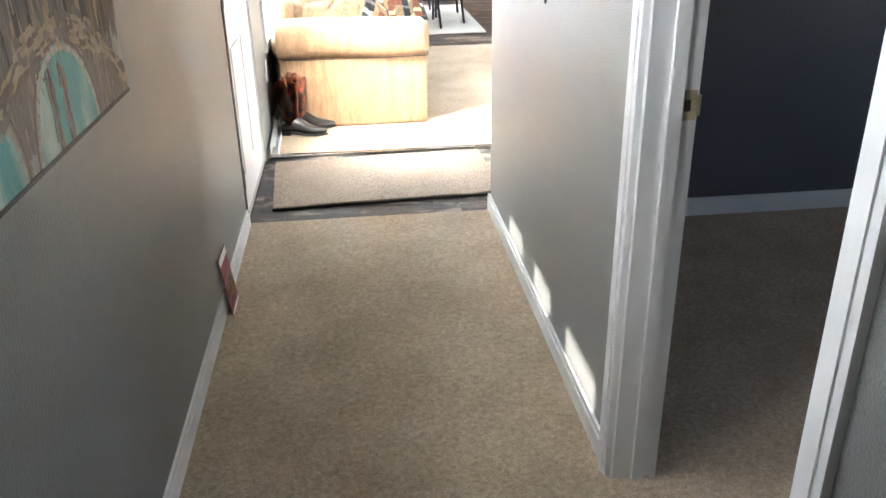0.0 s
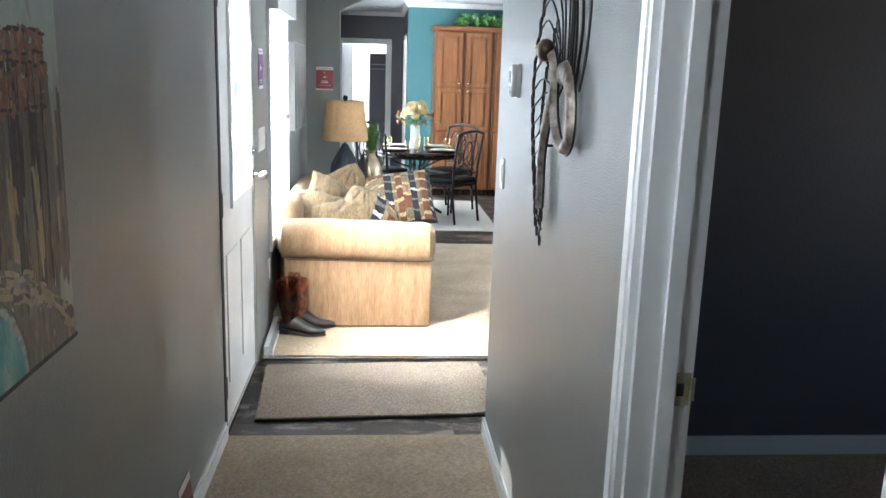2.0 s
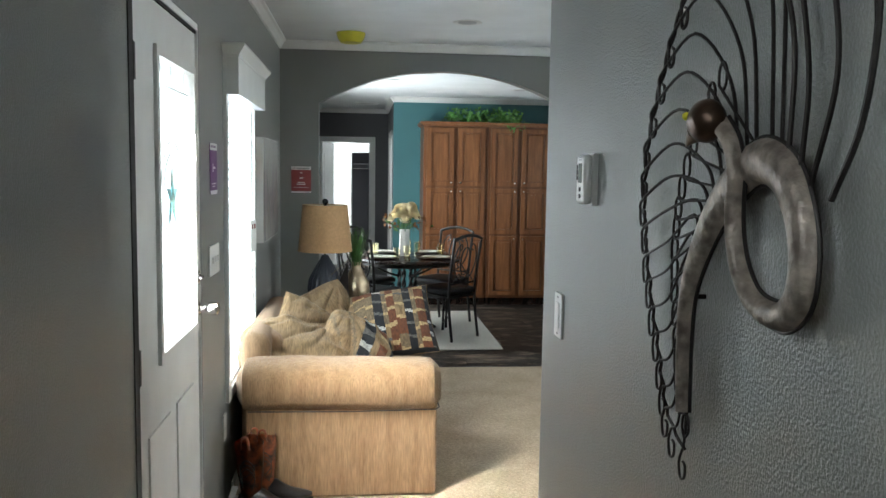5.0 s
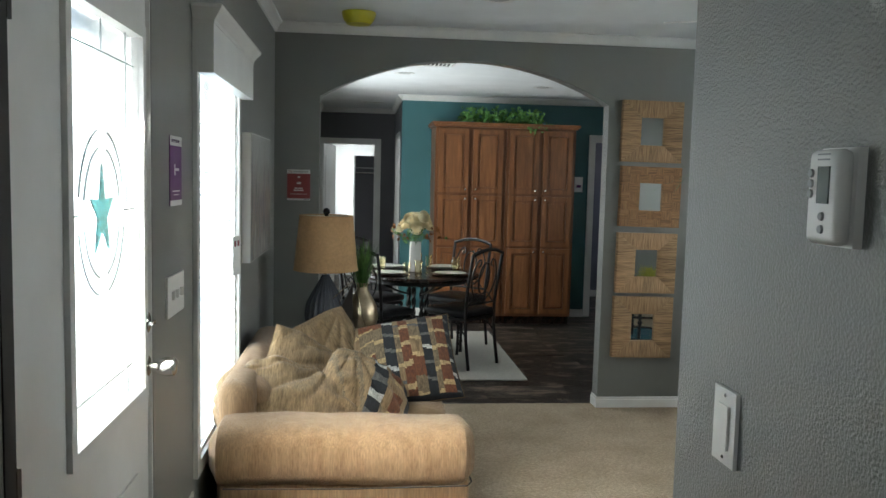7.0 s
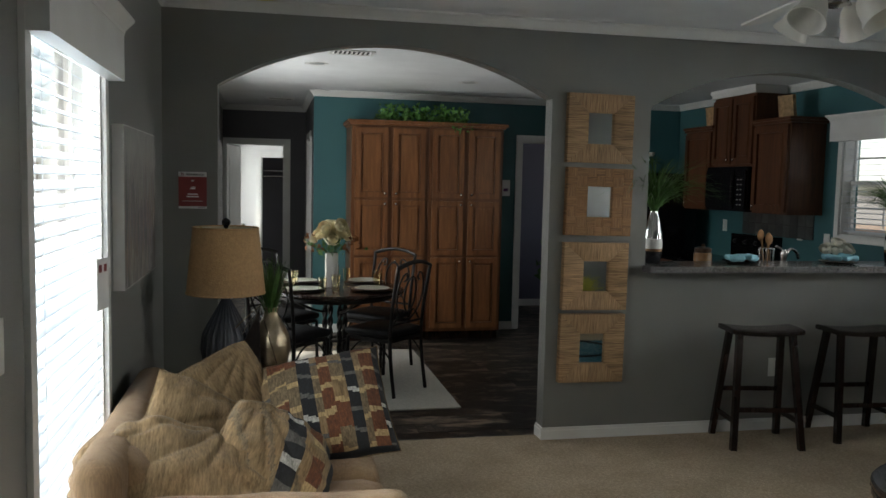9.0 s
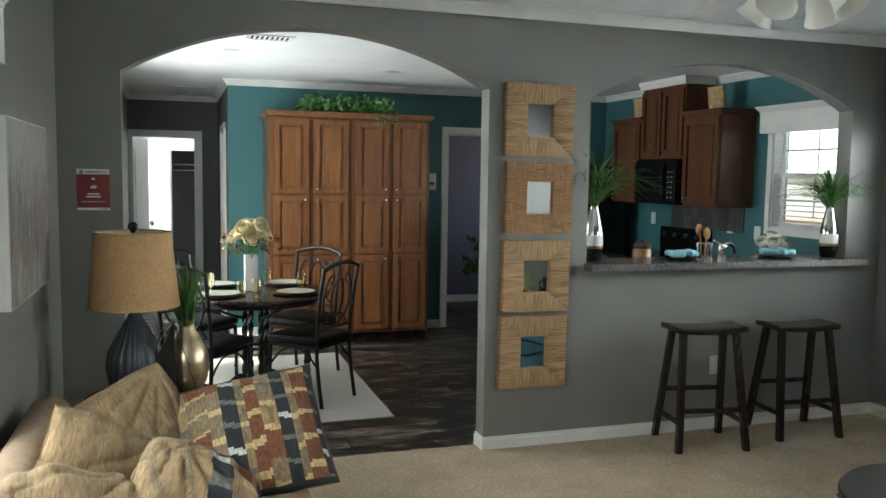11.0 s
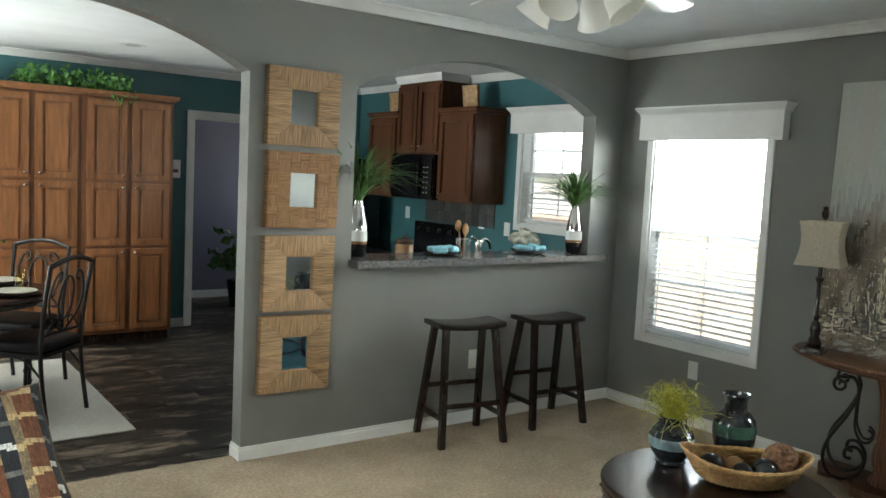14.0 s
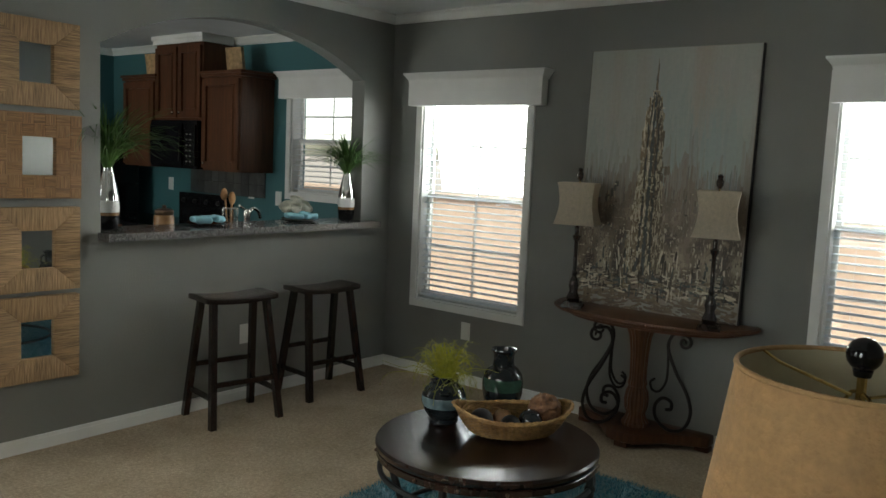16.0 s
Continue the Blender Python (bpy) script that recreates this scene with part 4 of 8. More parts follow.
# ---- lamps ----
def table_lamp(m, rt, rb, hs, base_h, label, dark=True):
    """A tapered drum shade on a ribbed jar base; its foot stands at z = 0."""
    t = thing("table_lamp", label, "lamp", m)
    z1 = base_h + 0.03
    bm = B()
    prof = [(0.06, 0), (0.075, 0.01), (0.105, 0.08), (0.118, 0.15), (0.11, 0.22), (0.08, 0.28), (0.035, base_h - 0.03), (0.02, base_h)]
    lathe(bm, prof, 72, ribs=24, rib_depth=0.035)
    part("base", bm, CHARCOALCER, t, "charcoal ribbed ceramic base")
    bm = B()
    tube(bm, [(0, 0, base_h - 0.005), (0, 0, z1 + hs + 0.01)], 0.006)
    part("stem", bm, BRASS, t)
    n = 48
    bm = B()
    lathe(bm, [(rb, z1), (rb - 0.001, z1 + 0.001), (rt, z1 + hs), (rt - 0.004, z1 + hs), (rb - 0.004, z1)], n)
    bm.faces.ensure_lookup_table()
    for f in [f for f in bm.faces if len(f.verts) > 4]:
        bm.faces.remove(f)
    shade = part("shade", bm, [BURLAP, SHADEIN], t, "tapered tan linen shade")
    for p in shade.data.polygons:
        if p.center.x * p.normal.x + p.center.y * p.normal.y < -1e-4:
            p.material_index = 1
    for r, z in ((rt - 0.001, z1 + hs), (rb - 0.001, z1)):
        bm = B()
        tube(bm, [(r * math.cos(2 * math.pi * i / n), r * math.sin(2 * math.pi * i / n), z) for i in range(n)], 0.0038, 6, close=True)
        part("rim", bm, BURLAP, shade)
    for k in range(3):
        a = 2 * math.pi * k / 3 + 0.5
        bm = B()
        tube(bm, [(0.012 * math.cos(a), 0.012 * math.sin(a), z1 + hs - 0.028), ((rt - 0.03) * math.cos(a), (rt - 0.03) * math.sin(a), z1 + hs - 0.012), ((rt - 0.004) * math.cos(a), (rt - 0.004) * math.sin(a), z1 + hs - 0.002)], 0.0022, 6)
        part("spider_arm", bm, BRASS, shade)
    bm = B()
    for s in (1, -1):
        tube(bm, smooth_line([(0, 0, z1 + hs - 0.02), (s * 0.03, 0, z1 + hs - 0.035), (s * 0.05, 0, z1 + hs - 0.1), (s * 0.05, 0, z1 + hs - 0.18), (s * 0.02, 0, z1 + hs - 0.24)]), 0.0025, 6)
    part("harp", bm, BRASS, t)
    bm = B()
    ball(bm, (0, 0, z1 + hs + 0.025), 0.021, 20, 14)
    lathe(bm, [(0.01, -0.02), (0.012, -0.012), (0.007, -0.006)], 16, (0, 0, z1 + hs + 0.018))
    part("finial", bm, GLOSSBLACK, t, "glossy black ball finial")
    return t


table_lamp(pose(0.075, 7.05, 0.602), 0.155, 0.188, 0.315, 0.39, "tan drum-shade lamp with a charcoal ribbed base on an end table")
table_lamp(pose(1.442, 3.842, 0.602, 0, 0, 40), 0.145, 0.19, 0.31, 0.37, "large tan linen lamp with a glossy black finial")


def end_table(x, y, label):
    t = thing("end_table", label, "table", pose(x, y, 0))
    bm = B()
    lathe(bm, [(0.27, 0.565), (0.285, 0.575), (0.29, 0.588), (0.285, 0.6)], 48)
    part("tabletop", bm, ESPRESSO, t)
    bm = B()
    lathe(bm, [(0.16, 0.004), (0.15, 0.03), (0.05, 0.06), (0.03, 0.12), (0.045, 0.3), (0.03, 0.45), (0.06, 0.53), (0.14, 0.565)], 28)
    part("pedestal", bm, ESPRESSO, t)


end_table(0.14, 7.12, "round dark wooden end table beside the loveseat")
end_table(1.36, 3.93, "round dark wooden end table by the south wall")


def blades(bm, n, c, spread, height, droop, w=0.006, seed=1, curl=1.0, base=0.01):
    """Arching grass blades: thin folded strips."""
    r = random.Random(seed)
    for _ in range(n):
        a, out = r.uniform(0, 2 * math.pi), spread * r.uniform(0.15, 1.0)
        h = height * r.uniform(0.55, 1.0)
        d = Vector((math.cos(a), math.sin(a), 0))
        s = Vector((-d.y, d.x, 0))
        p0 = Vector(c) + d * base * r.random()
        prev = None
        wob = r.uniform(-0.3, 0.3)
        for i in range(7):
            t = i / 6
            p = p0 + d * out * t ** 1.6 + s * wob * out * t * t + Vector((0, 0, h * (t - droop * r.uniform(0.8, 1.1) * t ** 3 * curl)))
            ww = w * (1 - t) ** 0.7 * 0.5 + 0.0004
            cur = (bm.verts.new(p - s * ww), bm.verts.new(p + Vector((0, 0, -ww * 0.5))), bm.verts.new(p + s * ww))
            if prev:
                bm.faces.new((prev[0], prev[1], cur[1], cur[0]))
                bm.faces.new((prev[1], prev[2], cur[2], cur[1]))
            prev = cur


# silver-gold bottle with grass on the end table
def gold_vase():
    t = thing("metal_vase", "hammered gold and silver bottle vase on the end table", "vase", pose(0.29, 7.15, 0.602) @ Matrix.Diagonal((1.12, 1.12, 1.0, 1)))
    bm = B()
    lathe(bm, [(0.045, 0), (0.05, 0.006), (0.075, 0.05), (0.088, 0.12), (0.08, 0.19), (0.052, 0.25), (0.032, 0.29), (0.03, 0.315), (0.037, 0.33)], 40)
    part("body", bm, GOLDMETAL, t)
    g = thing("grass_spray", "green artificial grass in a metal vase", "plant", pose(0.29, 7.15, 0.602) @ Matrix.Scale(1.25, 4))
    bm = B()
    blades(bm, 90, (0, 0, 0.16), 0.12, 0.42, 0.25, 0.009, 3)
    part("leaves", bm, LEAF, g)
    s = thing("sail_ornament", "silver sailboat ornament with wire rigging", "ornament", pose(0.215, 6.99, 0.602, 0, 0, 12) @ Matrix.Scale(1.3, 4))
    bm = B()
    prism(bm, [(-0.1, 0.02), (0.02, 0.02), (0.015, 0.27)], "y", -0.004, 0.004)
    part("sail", bm, IRON, s, "dark woven metal sail")
    bm = B()
    lathe(bm, [(0.03, 0), (0.09, 0.018), (0.085, 0.022)], 20, sy=0.35)
    part("hull", bm, CHROME, s)
    bm = B()
    for k in range(4):
        tube(bm, smooth_line([(0.015, 0, 0.28), (0.05 - 0.05 * k, 0, 0.16), (0.09 - 0.06 * k, 0, 0.02)]), 0.0014, 5)
    part("rigging", bm, CHROME, s)


gold_vase()

# ---- stools ----
def stool(m):
    t = thing("bar_stool", "dark-stained wooden saddle-seat bar stool by the counter", "stool", m, group="bar stools at the counter")
    bm = B()
    nx, ny = 16, 8
    W, D = 0.445, 0.235
    top, bot = [], []
    for i in range(nx + 1):
        u = 2 * i / nx - 1
        z = 0.718 + 0.015 * u * u
        top.append([bm.verts.new((u * W / 2, (2 * j / ny - 1) * D / 2, z + 0.018 - 0.006 * abs(2 * j / ny - 1) ** 4)) for j in range(ny + 1)])
        bot.append([bm.verts.new((u * W / 2, (2 * j / ny - 1) * D / 2, z - 0.018)) for j in range(ny + 1)])
    for i in range(nx):
        for j in range(ny):
            bm.faces.new((top[i][j], top[i + 1][j], top[i + 1][j + 1], top[i][j + 1]))
            bm.faces.new((bot[i][j], bot[i][j + 1], bot[i + 1][j + 1], bot[i + 1][j]))
        for g, h in ((0, 0), (ny, ny)):
            bm.faces.new((bot[i][g], bot[i + 1][g], top[i + 1][g], top[i][g]))
    for e in (0, nx):
        for j in range(ny):
            bm.faces.new((bot[e][j], bot[e][j + 1], top[e][j + 1], top[e][j]))
    bmesh.ops.recalc_face_normals(bm, faces=bm.faces)
    part("seat", bm, ESPRESSO, t, bevel=0.005)
    def leg_at(sx, sy, z):
        k = 1 - z / 0.70
        return Vector((sx * (0.165 + 0.045 * k), sy * (0.075 + 0.095 * k), z))
    for sx in (-1, 1):
        for sy in (-1, 1):
            bm = B()
            a, b = leg_at(sx, sy, 0.0), leg_at(sx, sy, 0.71)
            v = box(bm, -0.018, 0.018, -0.018, 0.018, 0, 1)
            for q in v:
                q.co = Vector((q.co.x, q.co.y, 0)) + a.lerp(b, q.co.z)
            part("leg", bm, ESPRESSO, t, bevel=0.003)
    def rail(p, q, h=0.014, w=0.009):
        bm = B()
        p, q = Vector(p), Vector(q)
        d = (q - p).normalized()
        s = Vector((-d.y, d.x, 0))
        vs = [bm.verts.new(e + s * a * w + Vector((0, 0, b * h))) for e in (p, q) for a, b in ((-1, -1), (1, -1), (1, 1), (-1, 1))]
        for f in ((0, 1, 2, 3), (7, 6, 5, 4), (0, 4, 5, 1), (1, 5, 6, 2), (2, 6, 7, 3), (3, 7, 4, 0)):
            bm.faces.new([vs[i] for i in f])
        part("rung", bm, ESPRESSO, t, bevel=0.002)
    rail(leg_at(-1, -1, 0.245), leg_at(1, -1, 0.245))
    rail(leg_at(-1, 1, 0.315), leg_at(1, 1, 0.315))
    rail(leg_at(-1, -1, 0.17), leg_at(-1, 1, 0.17))
    rail(leg_at(1, -1, 0.17), leg_at(1, 1, 0.17))
    return t


low = Matrix.Diagonal((1, 1, 0.968, 1))
st = stool(pose(3.235, 7.425, 0.014, 0, 0, -9) @ low)
copy_thing(st, pose(3.955, 7.465, 0.014, 0, 0, -5) @ low)

# ---- mirror frames ----
RAT_H = material("seagrass_horizontal", (0.34, 0.21, 0.107), 0.75, 0.6, 2.6, 0.8, 3, stretch=(4, 4, 110), second=(0.38, 0.24, 0.125), second_scale=1.1, random_tone=0.1)
RAT_V = material("seagrass_vertical", (0.34, 0.21, 0.107), 0.75, 0.6, 2.6, 0.8, 3, stretch=(110, 110, 4), second=(0.38, 0.24, 0.125), second_scale=1.1, random_tone=0.1)
RAT_H2 = material("dark_seagrass_horizontal", (0.27, 0.14, 0.06), 0.75, 0.5, 2.6, 0.6, 3, stretch=(4, 4, 80), second=(0.33, 0.185, 0.085), second_scale=1.1)
RAT_V2 = material("dark_seagrass_vertical", (0.27, 0.14, 0.06), 0.75, 0.5, 2.6, 0.6, 3, stretch=(80, 80, 4), second=(0.33, 0.185, 0.085), second_scale=1.1)


def mirror_frame(x0, x1, z0, z1, mh, mv, label, tilt=0.0, parquet=False):
    cx, cz = (x0 + x1) / 2, (z0 + z1) / 2
    t = thing("mirror", label, "mirror", Matrix.Translation((cx, Y0, cz)) @ Matrix.Rotation(radians(tilt), 4, "Y"), group="square mirrors on the wall")
    w, h, wi, hi = (x1 - x0) / 2, (z1 - z0) / 2, 0.08, 0.092
    ya, yb = -0.052, -0.002
    if parquet:
        # squares of grass laid across each other in turn
        for p, q, lo, up in ((-w, -wi, -h, h), (wi, w, -h, h), (-wi, wi, -h, -hi), (-wi, wi, hi, h)):
            part("frame_side", boxes((p, q, ya + 0.006, yb, lo, up)), mh, t, smooth=False)
        us = [-w + 0.004, -wi - 0.07, -wi, -wi / 3, wi / 3, wi, wi + 0.07, w - 0.004]
        vs = [-h + 0.004, -hi - 0.06, -hi, -hi / 3, hi / 3, hi, hi + 0.06, h - 0.004]
        for i in range(7):
            for k in range(7):
                if not (2 <= i <= 4 and 2 <= k <= 4):
                    part("frame_tile", boxes((us[i] + 0.0006, us[i + 1] - 0.0006, ya, ya + 0.006, vs[k] + 0.0006, vs[k + 1] - 0.0006)), mh if (i + k) % 2 else mv, t, smooth=False)
    for nm, pts, mt in () if parquet else (("frame_side", ((-w, -h), (-wi, -hi), (-wi, hi), (-w, h)), mh), ("frame_side", ((wi, -hi), (w, -h), (w, h), (wi, hi)), mh),
                        ("frame_side", ((-w, -h), (w, -h), (wi, -hi), (-wi, -hi)), mv), ("frame_side", ((-wi, hi), (wi, hi), (w, h), (-w, h)), mv)):
        bm = B()
        prism(bm, pts, "y", ya, yb)
        part(nm, bm, mt, t, bevel=0.0025)
    part("glass", boxes((-wi - 0.002, wi + 0.002, -0.034, -0.03, -hi - 0.002, hi + 0.002)), MIRROR, t, smooth=False)
    return t


mirror_frame(2.010, 2.428, 1.712, 2.122, RAT_H, RAT_V, "square mirror in a thick pale seagrass frame", 0.6)
mirror_frame(2.016, 2.436, 1.275, 1.682, RAT_H2, RAT_V2, "square mirror in a darker parquet seagrass frame", 0.8, True)
mirror_frame(2.010, 2.425, 0.822, 1.232, RAT_H, RAT_V, "square mirror in a thick pale seagrass frame", 0.5)
mirror_frame(2.001, 2.418, 0.375, 0.795, RAT_H, RAT_V, "square mirror in a striped golden seagrass frame", 0.6)

# ---- counter and what stands on it ----
bm = boxes((2.545, 4.575, 7.545, 7.93, 1.052, 1.092))
solid("bar_counter", bm, GRANITE, "speckled grey granite breakfast bar top", "counter", kind="", bevel=0.008)


def band_vase(x, y, seed, label, tall):
    t = thing("bottle_vase", label, "vase", pose(x, y, 1.094), group="bottle vases on the counter")
    prof = [(0.045, 0.0), (0.05, 0.006), (0.058, 0.06), (0.06, 0.12), (0.056, 0.18), (0.044, 0.24), (0.03, 0.3), (0.022, 0.335), (0.024, 0.345)]
    def ring(lo, hi):
        inside = [(r, z) for r, z in prof if lo < z < hi]
        def at(z):
            for (r0, z0), (r1, z1) in zip(prof, prof[1:]):
                if z0 <= z <= z1:
                    return (r0 + (r1 - r0) * (z - z0) / (z1 - z0), z)
        bm = B()
        lathe(bm, [at(lo)] + inside + [at(hi)], 32)
        return bm
    part("foot_band", ring(0, 0.075), GLOSSBLACK, t, "glossy black band")
    part("rust_band", ring(0.075, 0.092), BRONZE, t, "bronze band")
    part("cream_band", ring(0.092, 0.155), WHITECER, t, "cream glazed band")
    part("silver_neck", ring(0.155, 0.345), SILVER, t, "mirror silver neck")
    g = thing("grass_plant", "green artificial grass arching from a bottle vase", "plant", pose(x, y, 1.094))
    bm = B()
    blades(bm, 120, (0, 0, 0.3), 0.38 * tall, 0.5 * tall, 0.3, 0.013, seed, base=0.012)
    blades(bm, 130, (0, 0, 0.3), 0.5 * tall, 0.5 * tall, 0.75, 0.012, seed + 40, base=0.012)
    part("leaves", bm, LEAF, g)


BRONZE = material("bronze_glaze", (0.26, 0.14, 0.06), 0.25, 0.3, 12, coat=0.4)
SILVER = material("mirror_silver_glaze", (0.75, 0.74, 0.72), 0.1, 0.08, 8, metallic=1.0)
band_vase(2.675, 7.79, 11, "tall silver, cream and black banded bottle vase", 1.1)
band_vase(4.40, 7.72, 12, "tall silver, cream and black banded bottle vase", 0.85)


def place_setting(x, y, rot):
    t = thing("place_setting_plate", "black dinner plate with folded pale blue napkins", "plate", pose(x, y, 1.093, 0, 0, rot), group="plates on the counter")
    bm = B()
    lathe(bm, [(0.08, 0), (0.125, 0.012), (0.13, 0.016), (0.08, 0.006)], 32)
    part("plate", bm, GLOSSBLACK, t)
    for k, s in ((0, -1), (1, 1)):
        bm = grid_box(-0.055, 0.055, -0.05, 0.05, 0.01, 0.045, 0.015, 7)
        wobble(bm, 0.02, 22, k * 5.0 + x)
        bmesh.ops.transform(bm, matrix=Matrix.Translation((s * 0.06, 0.01 * s, 0.012)) @ Matrix.Rotation(0.3 * s, 4, "Z"), verts=bm.verts)
        part("napkin", bm, BLUETOWEL, t, "pale blue folded napkin")


place_setting(3.29, 7.76, 5)
place_setting(4.0, 7.74, -8)

# the working counter behind the bar
kc = thing("sink_cabinet", "dark cherry kitchen base cabinet behind the bar", "cabinet")
part("body", boxes((2.62, 4.75, 7.80, 8.38, 0.01, 0.86)), CHERRYDARK, kc)
part("worktop", boxes((2.60, 4.765, 7.79, 8.41, 0.862, 0.9)), GLOSSBLACK, kc, "dark worktop", bevel=0.004)
fa = thing("kitchen_faucet", "chrome kitchen faucet with a high spout", "faucet", pose(3.78, 8.02, 0.902))
bm = B()
lathe(bm, [(0.03, 0), (0.028, 0.02), (0.02, 0.03), (0.02, 0.2), (0.026, 0.23), (0.018, 0.26)], 20)
part("body", bm, CHROME, fa)
bm = B()
tube(bm, smooth_line([(0, 0, 0.2), (0.06, 0.02, 0.26), (0.13, 0.05, 0.24), (0.16, 0.06, 0.19)]), 0.011, 10)
part("spout", bm, CHROME, fa)
bm = B()
tube(bm, [(0, 0, 0.25), (-0.07, -0.01, 0.285)], 0.008, 8)
part("handle", bm, CHROME, fa)
cn = thing("canister", "ribbed copper canister with a lid", "canister", pose(3.15, 8.0, 0.902))
bm = B()
lathe(bm, [(0.055, 0), (0.06, 0.01), (0.06, 0.23), (0.054, 0.24)], 28, ribs=14, rib_depth=0.02)
part("body", bm, BRONZE, cn)
bm = B()
lathe(bm, [(0.054, 0.241), (0.057, 0.25), (0.057, 0.268), (0.04, 0.276), (0.012, 0.28), (0.014, 0.295), (0.006, 0.3)], 24)
part("lid", bm, BRONZE2, cn)
uh = thing("utensil_holder", "wire utensil holder with wooden spoons", "holder", pose(3.63, 8.0, 0.902))
bm = B()
for k in range(12):
    a = 2 * math.pi * k / 12
    tube(bm, [(0.045 * math.cos(a), 0.045 * math.sin(a), 0), (0.05 * math.cos(a), 0.05 * math.sin(a), 0.27)], 0.0025, 5)
for z in (0.004, 0.13, 0.27):
    tube(bm, [(0.048 * math.cos(2 * math.pi * i / 20), 0.048 * math.sin(2 * math.pi * i / 20), z) for i in range(20)], 0.003, 5, close=True)
part("basket", bm, CHROME, uh)
for dx, dy, h in ((-0.05, 0.0, 0.39), (0.03, 0.02, 0.36), (-0.01, -0.03, 0.37)):
    bm = B()
    tube(bm, [(0, 0, 0.01), (dx * 0.8, dy * 0.8, h - 0.06)], 0.006, 8)
    ball(bm, (dx, dy, h - 0.03), 0.03, 12, 8, (0.9, 0.35, 1.3))
    part("wooden_spoon", bm, RATTANDARK, uh)


def rose(bm, c, r, seed, way=(0, 0, 1)):
    """Cupped petals wrapped in rings round a bud that opens along way."""
    rr = random.Random(seed)
    turn = Vector((0, 0, 1)).rotation_difference(Vector(way)).to_matrix().to_4x4()
    base = Matrix.Translation(c) @ turn @ Matrix.Rotation(rr.uniform(0, 6.28), 4, "Z")
    for rad, k, top, lip in ((0.3, 3, 0.25, 0.0), (0.5, 4, 0.45, 0.06), (0.72, 5, 0.75, 0.14), (0.92, 6, 1.1, 0.24)):
        for i in range(k):
            a0 = 2 * math.pi * (i + 0.37 * k) / k + rr.uniform(-0.15, 0.15)
            half = 1.35 * math.pi / k
            g = []
            for u in range(7):
                row = []
                for v in range(6):
                    q, t = u / 3 - 1, v / 5
                    polar = 2.5 + (top + 0.22 * q * q + rr.uniform(-0.03, 0.03) - 2.5) * t
                    out = rad * r * (1 + lip * max(0.0, t - 0.6) * 2.5 + 0.05 * (i % 2))
                    a = a0 + half * q
                    row.append(bm.verts.new(base @ Vector((out * math.sin(polar) * math.cos(a), out * math.sin(polar) * math.sin(a), out * math.cos(polar) * 0.85))))
                g.append(row)
            for u in range(6):
                for v in range(5):
                    bm.faces.new((g[u][v], g[u + 1][v], g[u + 1][v + 1], g[u][v + 1]))


def leaf_cloud(bm, pts, size, seed, per=1):
    r = random.Random(seed)
    for c in pts:
        for _ in range(per):
            d = Vector((r.gauss(0, 1), r.gauss(0, 1), r.gauss(0.3, 0.8))).normalized()
            s = d.cross(Vector((r.random(), r.random(), r.random()))).normalized()
            l, w = size * r.uniform(0.6, 1.2), size * r.uniform(0.25, 0.45)
            p = Vector(c)
            n = d.cross(s) * w * 0.35
            v = [bm.verts.new(q) for q in (p, p + d * l * 0.45 + s * w + n, p + d * l, p + d * l * 0.45 - s * w + n, p + d * l * 0.5)]
            for f in ((0, 1, 4), (1, 2, 4), (2, 3, 4), (3, 0, 4)):
                bm.faces.new([v[i] for i in f])


fl = thing("flower_bowl", "cream roses in a low bowl on the kitchen counter", "flowers", pose(4.17, 7.98, 0.902))
bm = B()
lathe(bm, [(0.05, 0), (0.09, 0.1), (0.1, 0.19), (0.09, 0.2)], 24)
part("bowl", bm, GLOSSBLACK, fl)
for i in range(6):
    bm = B()
    a = i * 1.05
    rose(bm, Vector((0.085 * math.cos(a) * (i > 0), 0.06 * math.sin(a) * (i > 0), 0.27 + 0.045 * (i == 0))), 0.046, i, (0.5 * math.cos(a) * (i > 0), 0.5 * math.sin(a) * (i > 0) - 0.25, 0.7))
    part("rose", bm, WHITEROSE, fl)
bm = B()
blades(bm, 24, (0, 0, 0.2), 0.17, 0.14, 0.6, 0.006, 31)
part("leaves", bm, LEAF, fl)

